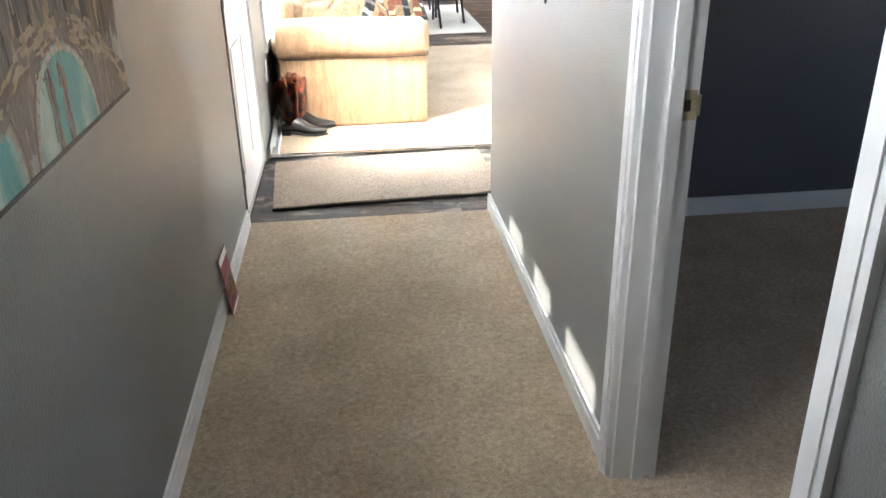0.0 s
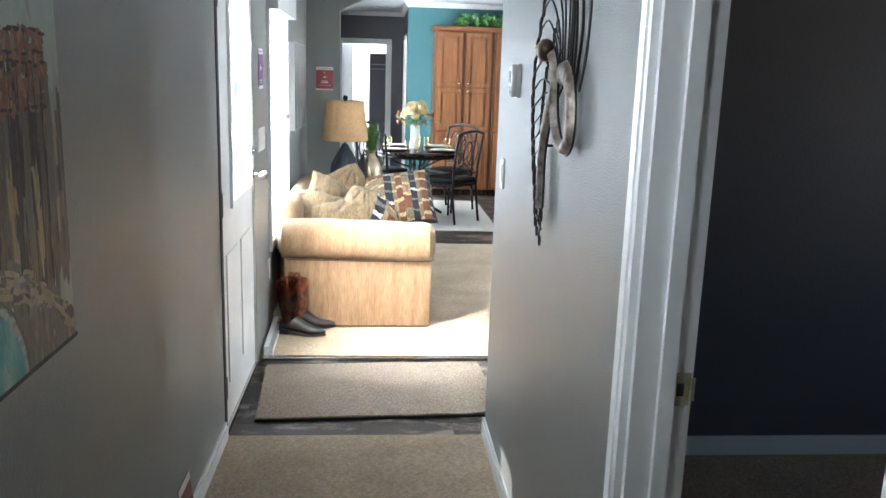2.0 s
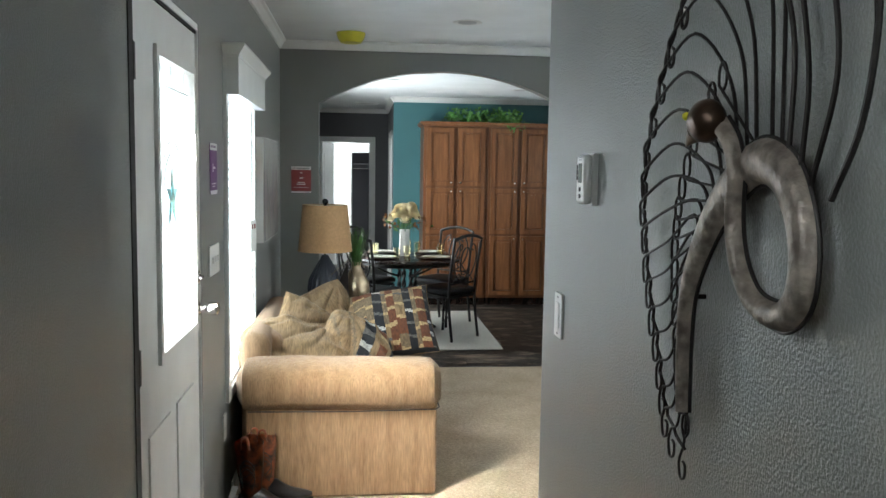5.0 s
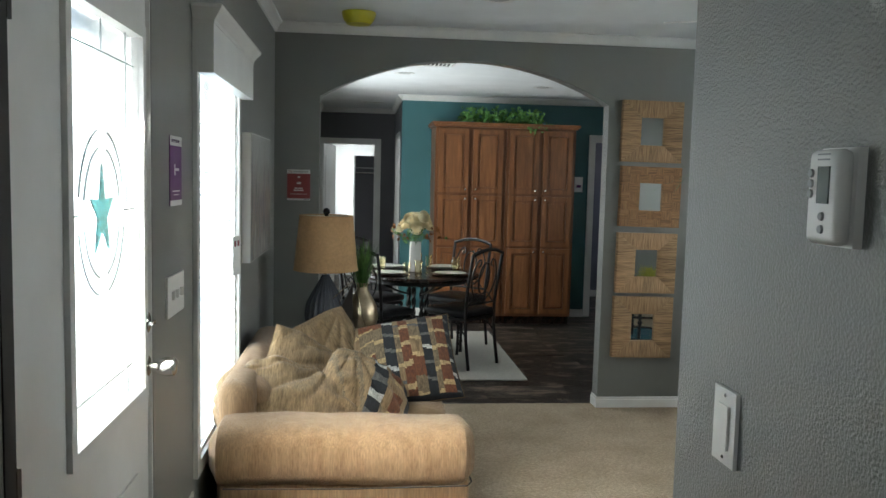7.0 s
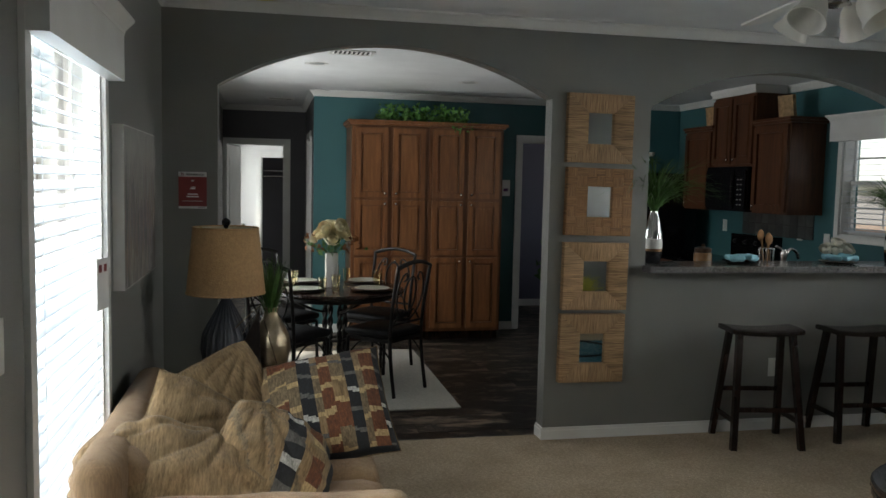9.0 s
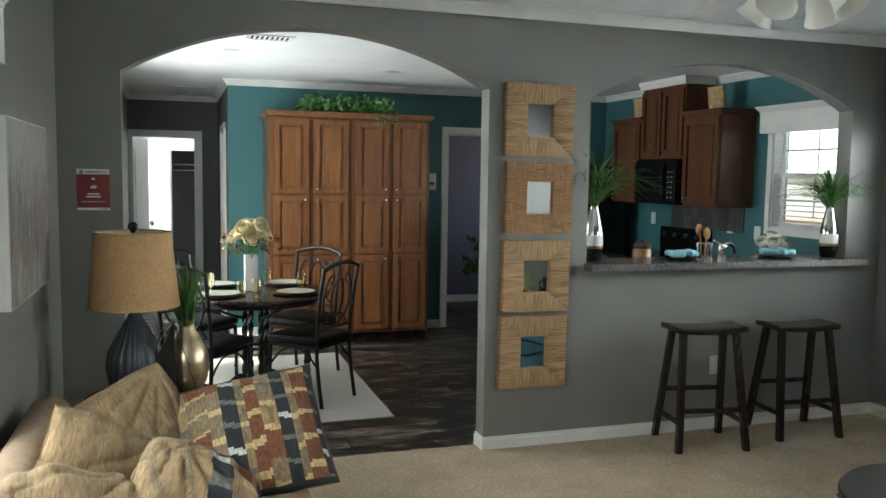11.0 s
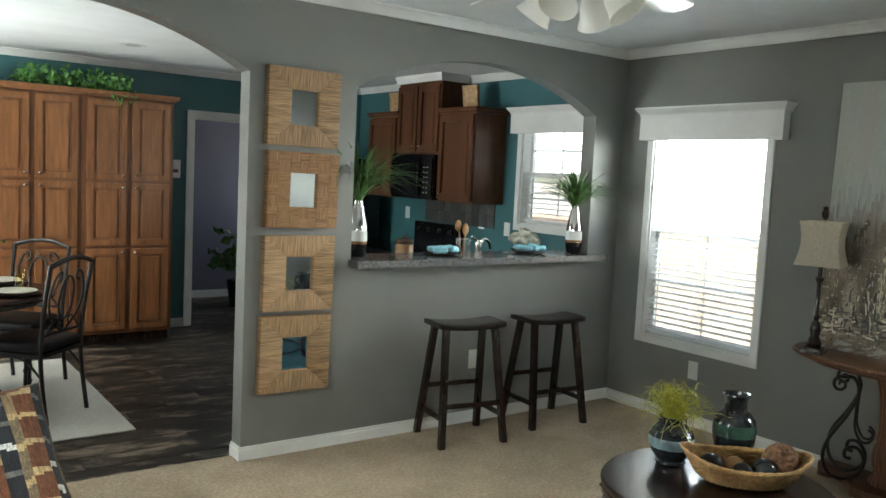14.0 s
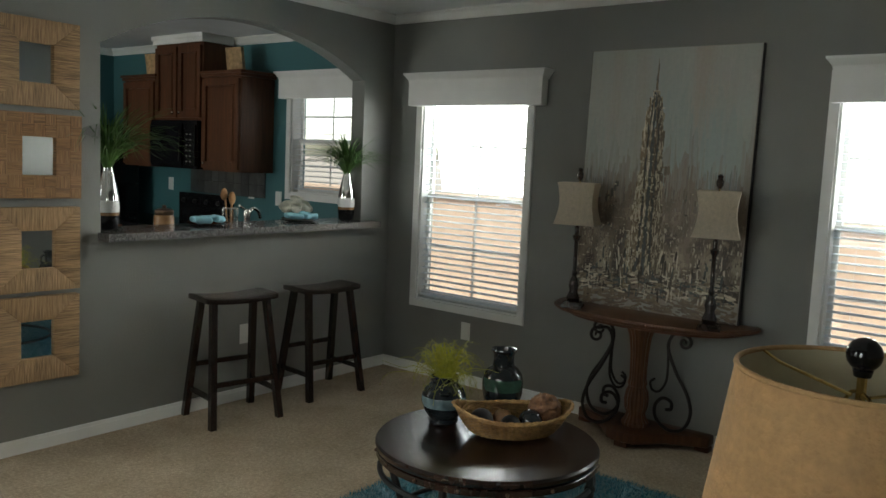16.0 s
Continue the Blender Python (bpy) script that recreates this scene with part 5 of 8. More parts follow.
# ---- kitchen along the east wall ----
def cabinet_door(bm_parent, x, y0, y1, z0, z1, mat, face="x", knob=None):
    """A raised-panel door on a west- or south-facing cabinet front."""
    def bx(d0, d1, p, q, lo, hi):
        return (x - d1, x - d0, p, q, lo, hi) if face == "x" else (p, q, x - d1, x - d0, lo, hi)
    s = 0.052
    bm = boxes(bx(0.001, 0.024, y0, y0 + s, z0, z1), bx(0.001, 0.024, y1 - s, y1, z0, z1), bx(0.001, 0.024, y0 + s, y1 - s, z0, z0 + s), bx(0.001, 0.024, y0 + s, y1 - s, z1 - s, z1))
    d = part("door", bm, mat, bm_parent, smooth=False)
    part("panel", boxes(bx(0.002, 0.009, y0 + s, y1 - s, z0 + s, z1 - s), bx(0.009, 0.02, y0 + s + 0.022, y1 - s - 0.022, z0 + s + 0.022, z1 - s - 0.022)), mat, d, bevel=0.003)
    # on the pantry the bead's dark colour paints shade into the panel groove
    part("bead", boxes(bx(0.009, 0.028, y0 + s - 0.005, y0 + s + 0.004, z0 + s - 0.005, z1 - s + 0.005), bx(0.009, 0.028, y1 - s - 0.004, y1 - s + 0.005, z0 + s - 0.005, z1 - s + 0.005),
                       bx(0.009, 0.028, y0 + s + 0.004, y1 - s - 0.004, z0 + s - 0.005, z0 + s + 0.004), bx(0.009, 0.028, y0 + s + 0.004, y1 - s - 0.004, z1 - s - 0.004, z1 - s + 0.005)), CHERRYGROOVE if mat is CHERRY else mat, d, bevel=0.002)
    if knob:
        bm = B()
        c = (x - 0.034, knob[0], knob[1]) if face == "x" else (knob[0], x - 0.034, knob[1])
        ball(bm, c, 0.013, 12, 8)
        part("knob", bm, CHROME, d, "small nickel knob")
    return d


def wall_cabinet(y0, y1, z0, z1, doors, label, crown_top=True, deep=0.33):
    t = thing("wall_cabinet", label, "cabinet", group="upper kitchen cabinets")
    x = XE - deep
    part("body", boxes((x, XE - 0.002, y0, y1, z0, z1)), CHERRYDARK, t, bevel=0.002)
    w = (y1 - y0) / doors
    for i in range(doors):
        kn = (y0 + w * (i + 1) - 0.05 if i == 0 else y0 + w * i + 0.05, z0 + 0.06)
        cabinet_door(t, x, y0 + w * i + 0.012, y0 + w * (i + 1) - 0.012, z0 + 0.02, z1 - 0.03, CHERRYDARK, "x", kn)
    if crown_top:
        bm = boxes((x - 0.028, XE - 0.002, y0 - 0.028, y1 + 0.002, z1 - 0.012, z1 + 0.012), (x - 0.045, XE - 0.002, y0 - 0.045, y1 + 0.002, z1 + 0.012, z1 + 0.034))
        part("crown", bm, CHERRYDARK, t, bevel=0.006)
    return t


wall_cabinet(8.96, 9.46, 1.37, 2.14, 1, "dark cherry upper cabinet with one door")
wall_cabinet(9.465, 10.145, 1.78, 2.42, 2, "tall-set dark cherry cabinet above the microwave", False)
wall_cabinet(10.15, 10.66, 1.37, 2.14, 1, "dark cherry upper cabinet with one door")
cr = solid("trim_cabinet_crown", boxes((XE - 0.36, XE - 0.34, 9.44, 10.16, HD - 0.07, HD - 0.001), (XE - 0.37, XE - 0.36, 9.43, 10.17, HD - 0.035, HD - 0.001), (XE - 0.34, XE - 0.05, 9.44, 9.463, HD - 0.07, HD - 0.001)), TRIM, "white crown moulding round a tall cabinet", "trim", bevel=0.003)
mw = thing("microwave", "gloss black over-the-range microwave oven", "microwave")
part("body", boxes((XE - 0.385, XE - 0.002, 9.47, 10.14, 1.375, 1.775)), GLOSSBLACK, mw, bevel=0.004)
part("door", boxes((XE - 0.4, XE - 0.386, 9.66, 10.13, 1.4, 1.74)), GLOSSBLACK, mw, bevel=0.004)
part("control_panel", boxes((XE - 0.398, XE - 0.386, 9.48, 9.64, 1.4, 1.74)), GLOSSBLACK, mw)
bm = B()
tube(bm, [(XE - 0.42, 9.665, 1.44), (XE - 0.42, 9.665, 1.7)], 0.008)
part("handle", bm, GLOSSBLACK, mw)
for i in range(2):
    for j in range(6):
        part("button", boxes((XE - 0.401, XE - 0.3985, 9.53 + 0.05 * i, 9.55 + 0.05 * i, 1.43 + 0.045 * j, 1.44 + 0.045 * j)), GREYPLASTIC, mw)
rg = thing("range", "black electric range with a raised control panel", "stove")
part("body", boxes((XE - 0.66, XE - 0.002, 9.47, 10.14, 0.01, 0.9)), GLOSSBLACK, rg, bevel=0.006)
part("back_panel", boxes((XE - 0.1, XE - 0.002, 9.47, 10.14, 0.902, 1.15)), GLOSSBLACK, rg, bevel=0.01)
for i in range(4):
    bm = B()
    v = lathe(bm, [(0.02, 0), (0.017, 0.02), (0.005, 0.022)], 16)
    bmesh.ops.transform(bm, matrix=Matrix.Translation((XE - 0.101, 9.55 + 0.17 * i, 1.08)) @ Matrix.Rotation(radians(-90), 4, "Y"), verts=v)
    part("knob", bm, BLACKVINYL, rg)
for y0_, y1_ in ((8.45, 9.46), (10.15, 11.42)):
    bc = thing("base_cabinet", "dark cherry kitchen base cabinet on the east wall", "cabinet", group="lower kitchen cabinets")
    part("body", boxes((XE - 0.6, XE - 0.002, y0_, y1_, 0.01, 0.862)), CHERRYDARK, bc)
    part("worktop", boxes((XE - 0.63, XE - 0.002, y0_, y1_, 0.864, 0.9)), GLOSSBLACK, bc, "dark worktop")
    for i in range(2):
        w = (y1_ - y0_) / 2
        cabinet_door(bc, XE - 0.6, y0_ + w * i + 0.015, y0_ + w * (i + 1) - 0.015, 0.12, 0.83, CHERRYDARK)
SLATE = material("dark_slate_tile", (0.07, 0.072, 0.07), 0.4, 0.25, 14, 0.2, 60, second=(0.045, 0.043, 0.04), second_scale=5, random_tone=0.3)
bk = solid("backsplash", boxes((XE - 0.005, XE - 0.001, 9.05, 10.1, 1.155, 1.37)), JOINT, "grey slate tile backsplash", "backsplash")
for i in range(10):
    for j in range(2):
        part("tile", boxes((XE - 0.011, XE - 0.005, 9.0515 + 0.105 * i, 9.1525 + 0.105 * i, 1.158 + 0.106 * j, 1.26 + 0.106 * j)), SLATE, bk, smooth=False)
fr = thing("refrigerator", "gloss black refrigerator at the kitchen's far end", "refrigerator")
part("body", boxes((3.86, 4.6, 10.72, 11.42, 0.02, 1.72)), GLOSSBLACK, fr, bevel=0.015)
part("freezer_door", boxes((3.87, 4.59, 10.675, 10.716, 1.2, 1.71)), GLOSSBLACK, fr, bevel=0.012)
part("fridge_door", boxes((3.87, 4.59, 10.675, 10.716, 0.05, 1.19)), GLOSSBLACK, fr, bevel=0.012)
pl = thing("trailing_plant", "dark green trailing plant with white flowers on the refrigerator", "plant", pose(4.1, 11.0, 1.722))
bm = B()
blades(bm, 90, (0, 0, 0.02), 0.3, 0.35, 0.8, 0.02, 77, base=0.06)
part("leaves", bm, LEAF, pl)
bm = B()
lathe(bm, [(0.07, 0), (0.09, 0.1), (0.085, 0.11)], 20)
part("pot", bm, BLACKVINYL, pl)
for i in range(3):
    bm = B()
    rose(bm, Vector((-0.12 + 0.1 * i, -0.08, 0.2 + 0.06 * (i % 2))), 0.035, 90 + i)
    part("flower", bm, WHITEROSE, pl)
for y_, z_ in ((9.2, 2.175), (10.38, 2.175)):
    tn = thing("cookbook", "tan cookbook standing on a kitchen cabinet", "book", pose(XE - 0.2, y_, z_, 0, -8, 6))
    part("cover", boxes((-0.015, 0.015, -0.09, 0.09, 0.0, 0.2)), RATTAN, tn, bevel=0.003)
for x_, y_, z_ in ((XE, 8.88, 1.165), (XE, 9.23, 1.2), (XE, 10.42, 1.21)):
    o = thing("wall_outlet", "white plastic outlet plate on the teal wall", "outlet")
    part("plate", boxes((x_ - 0.006, x_ - 0.0005, y_ - 0.036, y_ + 0.036, z_ - 0.058, z_ + 0.058)), PLASTIC, o, bevel=0.002)
    part("socket", boxes((x_ - 0.008, x_ - 0.006, y_ - 0.016, y_ + 0.016, z_ - 0.035, z_ + 0.035)), PLASTIC, o)

# ---- pantry ----
def pantry():
    for k in range(2):
        x0, x1 = 1.05 + 0.757 * k, 1.05 + 0.757 * (k + 1) - 0.002
        t = thing("pantry_cabinet", "tall cherry pantry cabinet with raised-panel doors", "cabinet", group="pantry cabinets on the teal wall")
        # body darker than the doors, to paint the shaded gaps between them
        part("body", boxes((x0, x1, 10.88, YN - 0.002, 0.095, 2.115)), CHERRYFRAMESHADE, t, bevel=0.002)
        part("toe_kick", boxes((x0 + 0.004, x1 - 0.004, 10.945, YN - 0.01, 0.002, 0.095)), ESPRESSO, t)
        for c in range(2):
            a = x0 + 0.035 + 0.366 * c
            b = a + 0.318
            for lo, hi, kz in ((1.425, 2.09, 1.46), (0.862, 1.395, 1.36), (0.13, 0.835, 0.80)):
                kx = b - 0.03 if c == 0 else a + 0.03
                cabinet_door(t, 10.88, a, b, lo, hi, CHERRY, "y", (kx, kz))
    cr = thing("moulding", "cherry crown moulding on top of the pantry cabinets", "moulding")
    part("rail", boxes((1.03, 2.582, 10.86, YN - 0.002, 2.117, 2.135)), CHERRY, cr, bevel=0.003)
    part("cap", boxes((1.012, 2.60, 10.838, YN - 0.002, 2.135, 2.165)), CHERRY, cr, bevel=0.008)


pantry()
iv = thing("ivy_garland", "bright green ivy garland on top of the pantry", "plant", pose(1.78, 11.05, 2.166))
r = random.Random(5)
pts = [(r.uniform(-0.45, 0.45), r.uniform(-0.16, 0.14), 0.02 + 0.15 * r.random() * (1 - r.random() ** 2)) for _ in range(650)]
pts += [(r.uniform(0.25, 0.46), -0.18 - 0.03 * r.random(), -0.09 * r.random()) for _ in range(30)]
bm = B()
leaf_cloud(bm, pts, 0.05, 6)
part("leaves", bm, IVY, iv)
for k in range(8):
    bm = B()
    p = [(-0.42 + 0.12 * k + r.uniform(-0.1, 0.1), r.uniform(-0.1, 0.1), 0.01 + 0.06 * (j % 2)) for j in range(4)]
    tube(bm, smooth_line(p), 0.003, 5)
    part("stem", bm, LEAF, iv)
# ---- dining set ----
solid("dining_rug", round_box(-0.05, 1.6, 8.44, 10.45, 0.001, 0.012, 0.004, 2), WHITERUG, "off-white flat woven rug under the dining table", "rug", kind="")


def dining_table():
    t = thing("dining_table", "round dark-topped dining table on a black metal base", "table", pose(0.78, 9.3, 0.012))
    bm = B()
    lathe(bm, [(0.48, 0.70), (0.525, 0.708), (0.535, 0.722), (0.525, 0.738), (0.5, 0.742)], 64)
    part("tabletop", bm, ESPRESSO, t)
    bm = B()
    lathe(bm, [(0.44, 0.665), (0.445, 0.67), (0.445, 0.698), (0.44, 0.7)], 48)
    part("apron", bm, BLACKMETAL, t)
    for k in range(4):
        a = math.pi / 2 * k + 0.35
        c, s = math.cos(a), math.sin(a)
        # a barley-twist post: two bars wound round each other
        bm = B()
        for h in (0.0, math.pi):
            tube(bm, [(0.085 * c + 0.011 * math.cos(h + 34 * z), 0.085 * s + 0.011 * math.sin(h + 34 * z), z) for z in [0.1 + 0.56 * q / 40 for q in range(41)]], 0.0115, 7)
        for z in (0.1, 0.33, 0.64):
            ball(bm, (0.085 * c, 0.085 * s, z), 0.026, 12, 8, (1, 1, 0.7))
        part("post", bm, BLACKMETAL, t)
        bm = B()
        tube(bm, smooth_line([(0.085 * c, 0.085 * s, 0.12), (0.14 * c, 0.14 * s, 0.13), (0.24 * c, 0.24 * s, 0.06), (0.31 * c, 0.31 * s, 0.015)]), 0.016, 10)
        part("foot", bm, BLACKMETAL, t)
        bm = B()
        tube(bm, smooth_line([(0.09 * c, 0.09 * s, 0.55), (0.2 * c, 0.2 * s, 0.585), (0.36 * c, 0.36 * s, 0.662)]), 0.01, 8)
        part("bracket", bm, BLACKMETAL, t)
    bm = B()
    tube(bm, [(0.085 * math.cos(2 * math.pi * i / 32), 0.085 * math.sin(2 * math.pi * i / 32), 0.33) for i in range(32)], 0.01, 8, close=True)
    part("ring", bm, BLACKMETAL, t)


dining_table()


def dining_chair(m):
    """Faces +y; the back stands at y = -0.2."""
    t = thing("dining_chair", "black metal dining chair with scrolled back and vinyl seat", "chair", m, group="chairs round the dining table")
    bm = grid_box(-0.215, 0.215, -0.2, 0.22, 0.42, 0.485, 0.028, 8)
    for v in bm.verts:
        k = 1 + 0.06 * (v.co.y / 0.2)
        v.co.x *= k
        if v.co.z > 0.46:
            v.co.z += 0.012 * (1 - (v.co.x / 0.22) ** 2) * (1 - (v.co.y / 0.22) ** 2)
    part("seat", bm, BLACKVINYL, t, "padded black vinyl seat")
    part("seat_frame", boxes((-0.205, 0.205, -0.195, 0.2, 0.395, 0.42)), BLACKMETAL, t, bevel=0.005)
    for s in (-1, 1):
        bm = B()
        tube(bm, smooth_line([(s * 0.2, -0.235, 0), (s * 0.198, -0.2, 0.25), (s * 0.195, -0.19, 0.45), (s * 0.2, -0.215, 0.7), (s * 0.205, -0.26, 0.955)]), 0.0135, 8)
        part("back_post", bm, BLACKMETAL, t)
        bm = B()
        tube(bm, [(s * 0.205, 0.195, 0.41), (s * 0.207, 0.2, 0.2), (s * 0.207, 0.205, 0.0)], [0.014, 0.012, 0.014], 8)
        for z in (0.1, 0.2, 0.3):
            ball(bm, (s * 0.207, 0.2, z), 0.018, 10, 6)
        part("front_leg", bm, BLACKMETAL, t)
        bm = B()
        tube(bm, smooth_line([(s * 0.2, 0.195, 0.27), (s * 0.2, 0.1, 0.37), (s * 0.2, 0.0, 0.395), (s * 0.198, -0.1, 0.37), (s * 0.198, -0.2, 0.27)]), 0.007, 8)
        part("side_stretcher", bm, BLACKMETAL, t)
    def back(u, z):
        return Vector((u, -0.187 - 0.028 * max(0, (z - 0.45) / 0.25) ** 1.3 * 1.0, z))
    bm = B()
    tube(bm, smooth_line([(-0.205, -0.26, 0.945), (-0.1, -0.272, 0.975), (0, -0.276, 0.985), (0.1, -0.272, 0.975), (0.205, -0.26, 0.945)]), 0.017, 8, flat=0.7)
    part("top_rail", bm, BLACKMETAL, t)
    bm = B()
    tube(bm, [back(-0.195, 0.53), back(0.195, 0.53)], 0.009, 8)
    part("lower_rail", bm, BLACKMETAL, t)
    bm = B()
    tube(bm, [back(0.068 * math.cos(2 * math.pi * i / 28), 0.74 + 0.13 * math.sin(2 * math.pi * i / 28)) for i in range(28)], 0.0075, 8, close=True)
    part("oval", bm, BLACKMETAL, t)
    for s in (-1, 1):
        bm = B()
        tube(bm, smooth_line([back(s * 0.02, 0.535), back(s * 0.12, 0.62), back(s * 0.165, 0.75), back(s * 0.13, 0.87), back(s * 0.08, 0.9), back(s * 0.07, 0.86), back(s * 0.1, 0.84)]), 0.007, 8)
        part("scroll", bm, BLACKMETAL, t)
        bm = B()
        tube(bm, smooth_line([back(s * 0.16, 0.535), back(s * 0.1, 0.6), back(s * 0.06, 0.62), back(s * 0.045, 0.59), back(s * 0.07, 0.57)]), 0.006, 8)
        part("scroll", bm, BLACKMETAL, t)
    return t


def chair_pose(x, y, rot):
    return pose(x, y, 0.012, 0, 0, rot)


ch = dining_chair(chair_pose(1.14, 9.03, 45))
copy_thing(ch, chair_pose(1.17, 9.74, 138))
copy_thing(ch, chair_pose(0.38, 9.72, 225))
copy_thing(ch, chair_pose(0.42, 8.93, -40))


def plate_set(a, d):
    x, y = 0.78 + d * math.cos(a), 9.3 + d * math.sin(a)
    t = thing("dinner_plate", "pale stoneware dinner plate on a dark charger", "plate", pose(x, y, 0.755), group="plates on the dining table")
    bm = B()
    lathe(bm, [(0.09, 0), (0.155, 0.008), (0.158, 0.012), (0.1, 0.006)], 36)
    part("charger", bm, BRONZE2, t)
    bm = B()
    lathe(bm, [(0.07, 0.01), (0.13, 0.022), (0.133, 0.026), (0.08, 0.016), (0.02, 0.015)], 36)
    part("plate", bm, STONEWARE, t)
    for k, da in ((0, 0.42), (1, 0.72)):
        gx, gy = 0.78 + 0.33 * math.cos(a + da), 9.3 + 0.33 * math.sin(a + da)
        g = thing("tumbler", "amber glass tumbler on the dining table", "glass", pose(gx, gy, 0.755), group="amber tumblers")
        bm = B()
        lathe(bm, [(0.028, 0), (0.034, 0.11 + 0.02 * k), (0.031, 0.11 + 0.02 * k), (0.026, 0.006), (0.003, 0.006)], 20)
        part("glass", bm, AMBER, g)


for a in (-45, 45, 135, 225):
    plate_set(radians(a), 0.36)

fv = thing("flower_vase", "tall square white ceramic vase on the dining table", "vase", pose(0.75, 9.3, 0.755))
part("body", round_box(-0.048, 0.048, -0.048, 0.048, 0, 0.265, 0.008), WHITECER, fv)
bq = thing("rose_bouquet", "cream roses with russet leaves in a white vase", "flowers", pose(0.75, 9.3, 0.755))
r = random.Random(9)
for i, (dx, dy, dz, rr) in enumerate(((0, 0, 0.5, 0.075), (0.085, -0.05, 0.45, 0.068), (-0.09, -0.03, 0.44, 0.068), (0.0, -0.1, 0.4, 0.072), (-0.06, -0.1, 0.48, 0.062), (0.12, 0.03, 0.42, 0.062), (-0.13, 0.05, 0.4, 0.062), (0.05, 0.09, 0.44, 0.06), (-0.03, 0.1, 0.42, 0.06), (0.06, -0.1, 0.5, 0.062))):
    bm = B()
    rose(bm, Vector((dx, dy, dz - 0.02)), rr * 0.8, 40 + i, (dx * 1.4, dy * 1.4 - 0.02, 0.09))
    part("rose", bm, CREAMROSE, bq)
bm = B()
leaf_cloud(bm, [(r.gauss(0, 0.075), r.gauss(0, 0.075), r.uniform(0.27, 0.38)) for _ in range(55)], 0.05, 12)
part("leaves", bm, LEAF, bq)
bm = B()
leaf_cloud(bm, [(r.choice((-1, 1)) * r.uniform(0.08, 0.2), r.gauss(0, 0.06), r.uniform(0.27, 0.4)) for _ in range(45)], 0.045, 13)
part("russet_leaves", bm, RUSTLEAF, bq)
bm = B()
for k in range(14):
    tube(bm, [(r.uniform(-0.03, 0.03), r.uniform(-0.03, 0.03), 0.2), (r.gauss(0, 0.07), r.gauss(0, 0.07), 0.36)], 0.003, 5)
part("stems", bm, LEAF, bq)

# ---- coffee table group ----
rug = round_box(1.95, 3.95, 4.65, 6.13, 0.003, 0.022, 0.008, 2)
solid("shag_rug", rug, TEALRUG, "bright teal shag rug under the coffee table", "rug", kind="")
bm = B()
r = random.Random(21)
for _ in range(42000):
    x, y = r.uniform(2.3, 3.96), r.uniform(4.64, 6.14)
    a, l = r.uniform(0, 6.28), r.uniform(0.012, 0.026)
    p = Vector((x, y, 0.02))
    d = Vector((math.cos(a) * 0.6, math.sin(a) * 0.6, 0.8)) * l
    s = Vector((-math.sin(a), math.cos(a), 0)) * 0.0022
    bm.faces.new([bm.verts.new(q) for q in (p - s, p + s, p + d)])
tagged(new("rug_pile", finish("rug_pile", bm, TEALRUG, False)), "teal shag pile strands of the rug", "rug pile", "", "stuff")


def coffee_table():
    t = thing("coffee_table", "round espresso coffee table with a black metal frame", "table", pose(2.94, 5.42, 0.022))
    bm = B()
    lathe(bm, [(0.42, 0.405), (0.437, 0.41), (0.44, 0.418), (0.44, 0.428), (0.432, 0.437), (0.41, 0.439)], 72)
    part("tabletop", bm, ESPRESSO, t)
    def ring(r_, z_, rad, flat=1.0):
        bm = B()
        tube(bm, [(r_ * math.cos(2 * math.pi * i / 56), r_ * math.sin(2 * math.pi * i / 56), z_) for i in range(56)], rad, 8, close=True)
        return bm
    bm = B()
    lathe(bm, [(0.43, 0.376), (0.436, 0.379), (0.436, 0.4), (0.43, 0.405)], 64)
    part("apron", bm, ESPRESSO, t)
    part("ring", ring(0.42, 0.318, 0.011), BLACKMETAL, t)
    part("lower_ring", ring(0.36, 0.1, 0.01), BLACKMETAL, t)
    for k in range(16):
        bm = B()
        a = 2 * math.pi * k / 16
        ball(bm, (0.437 * math.cos(a), 0.437 * math.sin(a), 0.39), 0.007, 8, 6)
        part("stud", bm, BRONZE2, t)
    for k in range(4):
        a = 2 * math.pi * k / 4 + 0.25
        c, s = math.cos(a), math.sin(a)
        bm = B()
        tube(bm, smooth_line([(0.415 * c, 0.415 * s, 0.39), (0.42 * c, 0.42 * s, 0.25), (0.37 * c, 0.37 * s, 0.1), (0.4 * c, 0.4 * s, 0.0)]), 0.015, 10)
        for z in (0.318, 0.27):
            ball(bm, (0.42 * c, 0.42 * s, z), 0.022, 10, 6)
        part("leg", bm, BLACKMETAL, t)


coffee_table()
CT = 0.465
GLAZE = material("black_blue_drip_glaze", (0.02, 0.026, 0.03), 0.12, 0.3, 8, coat=0.5)
GLAZEBLUE = material("pale_blue_drip_glaze", (0.16, 0.24, 0.26), 0.15, 0.5, 14, coat=0.5, second=(0.04, 0.06, 0.07), second_scale=9)
GLAZEGREEN = material("green_drip_glaze", (0.05, 0.12, 0.085), 0.15, 0.5, 14, coat=0.5, second=(0.02, 0.05, 0.04), second_scale=9)


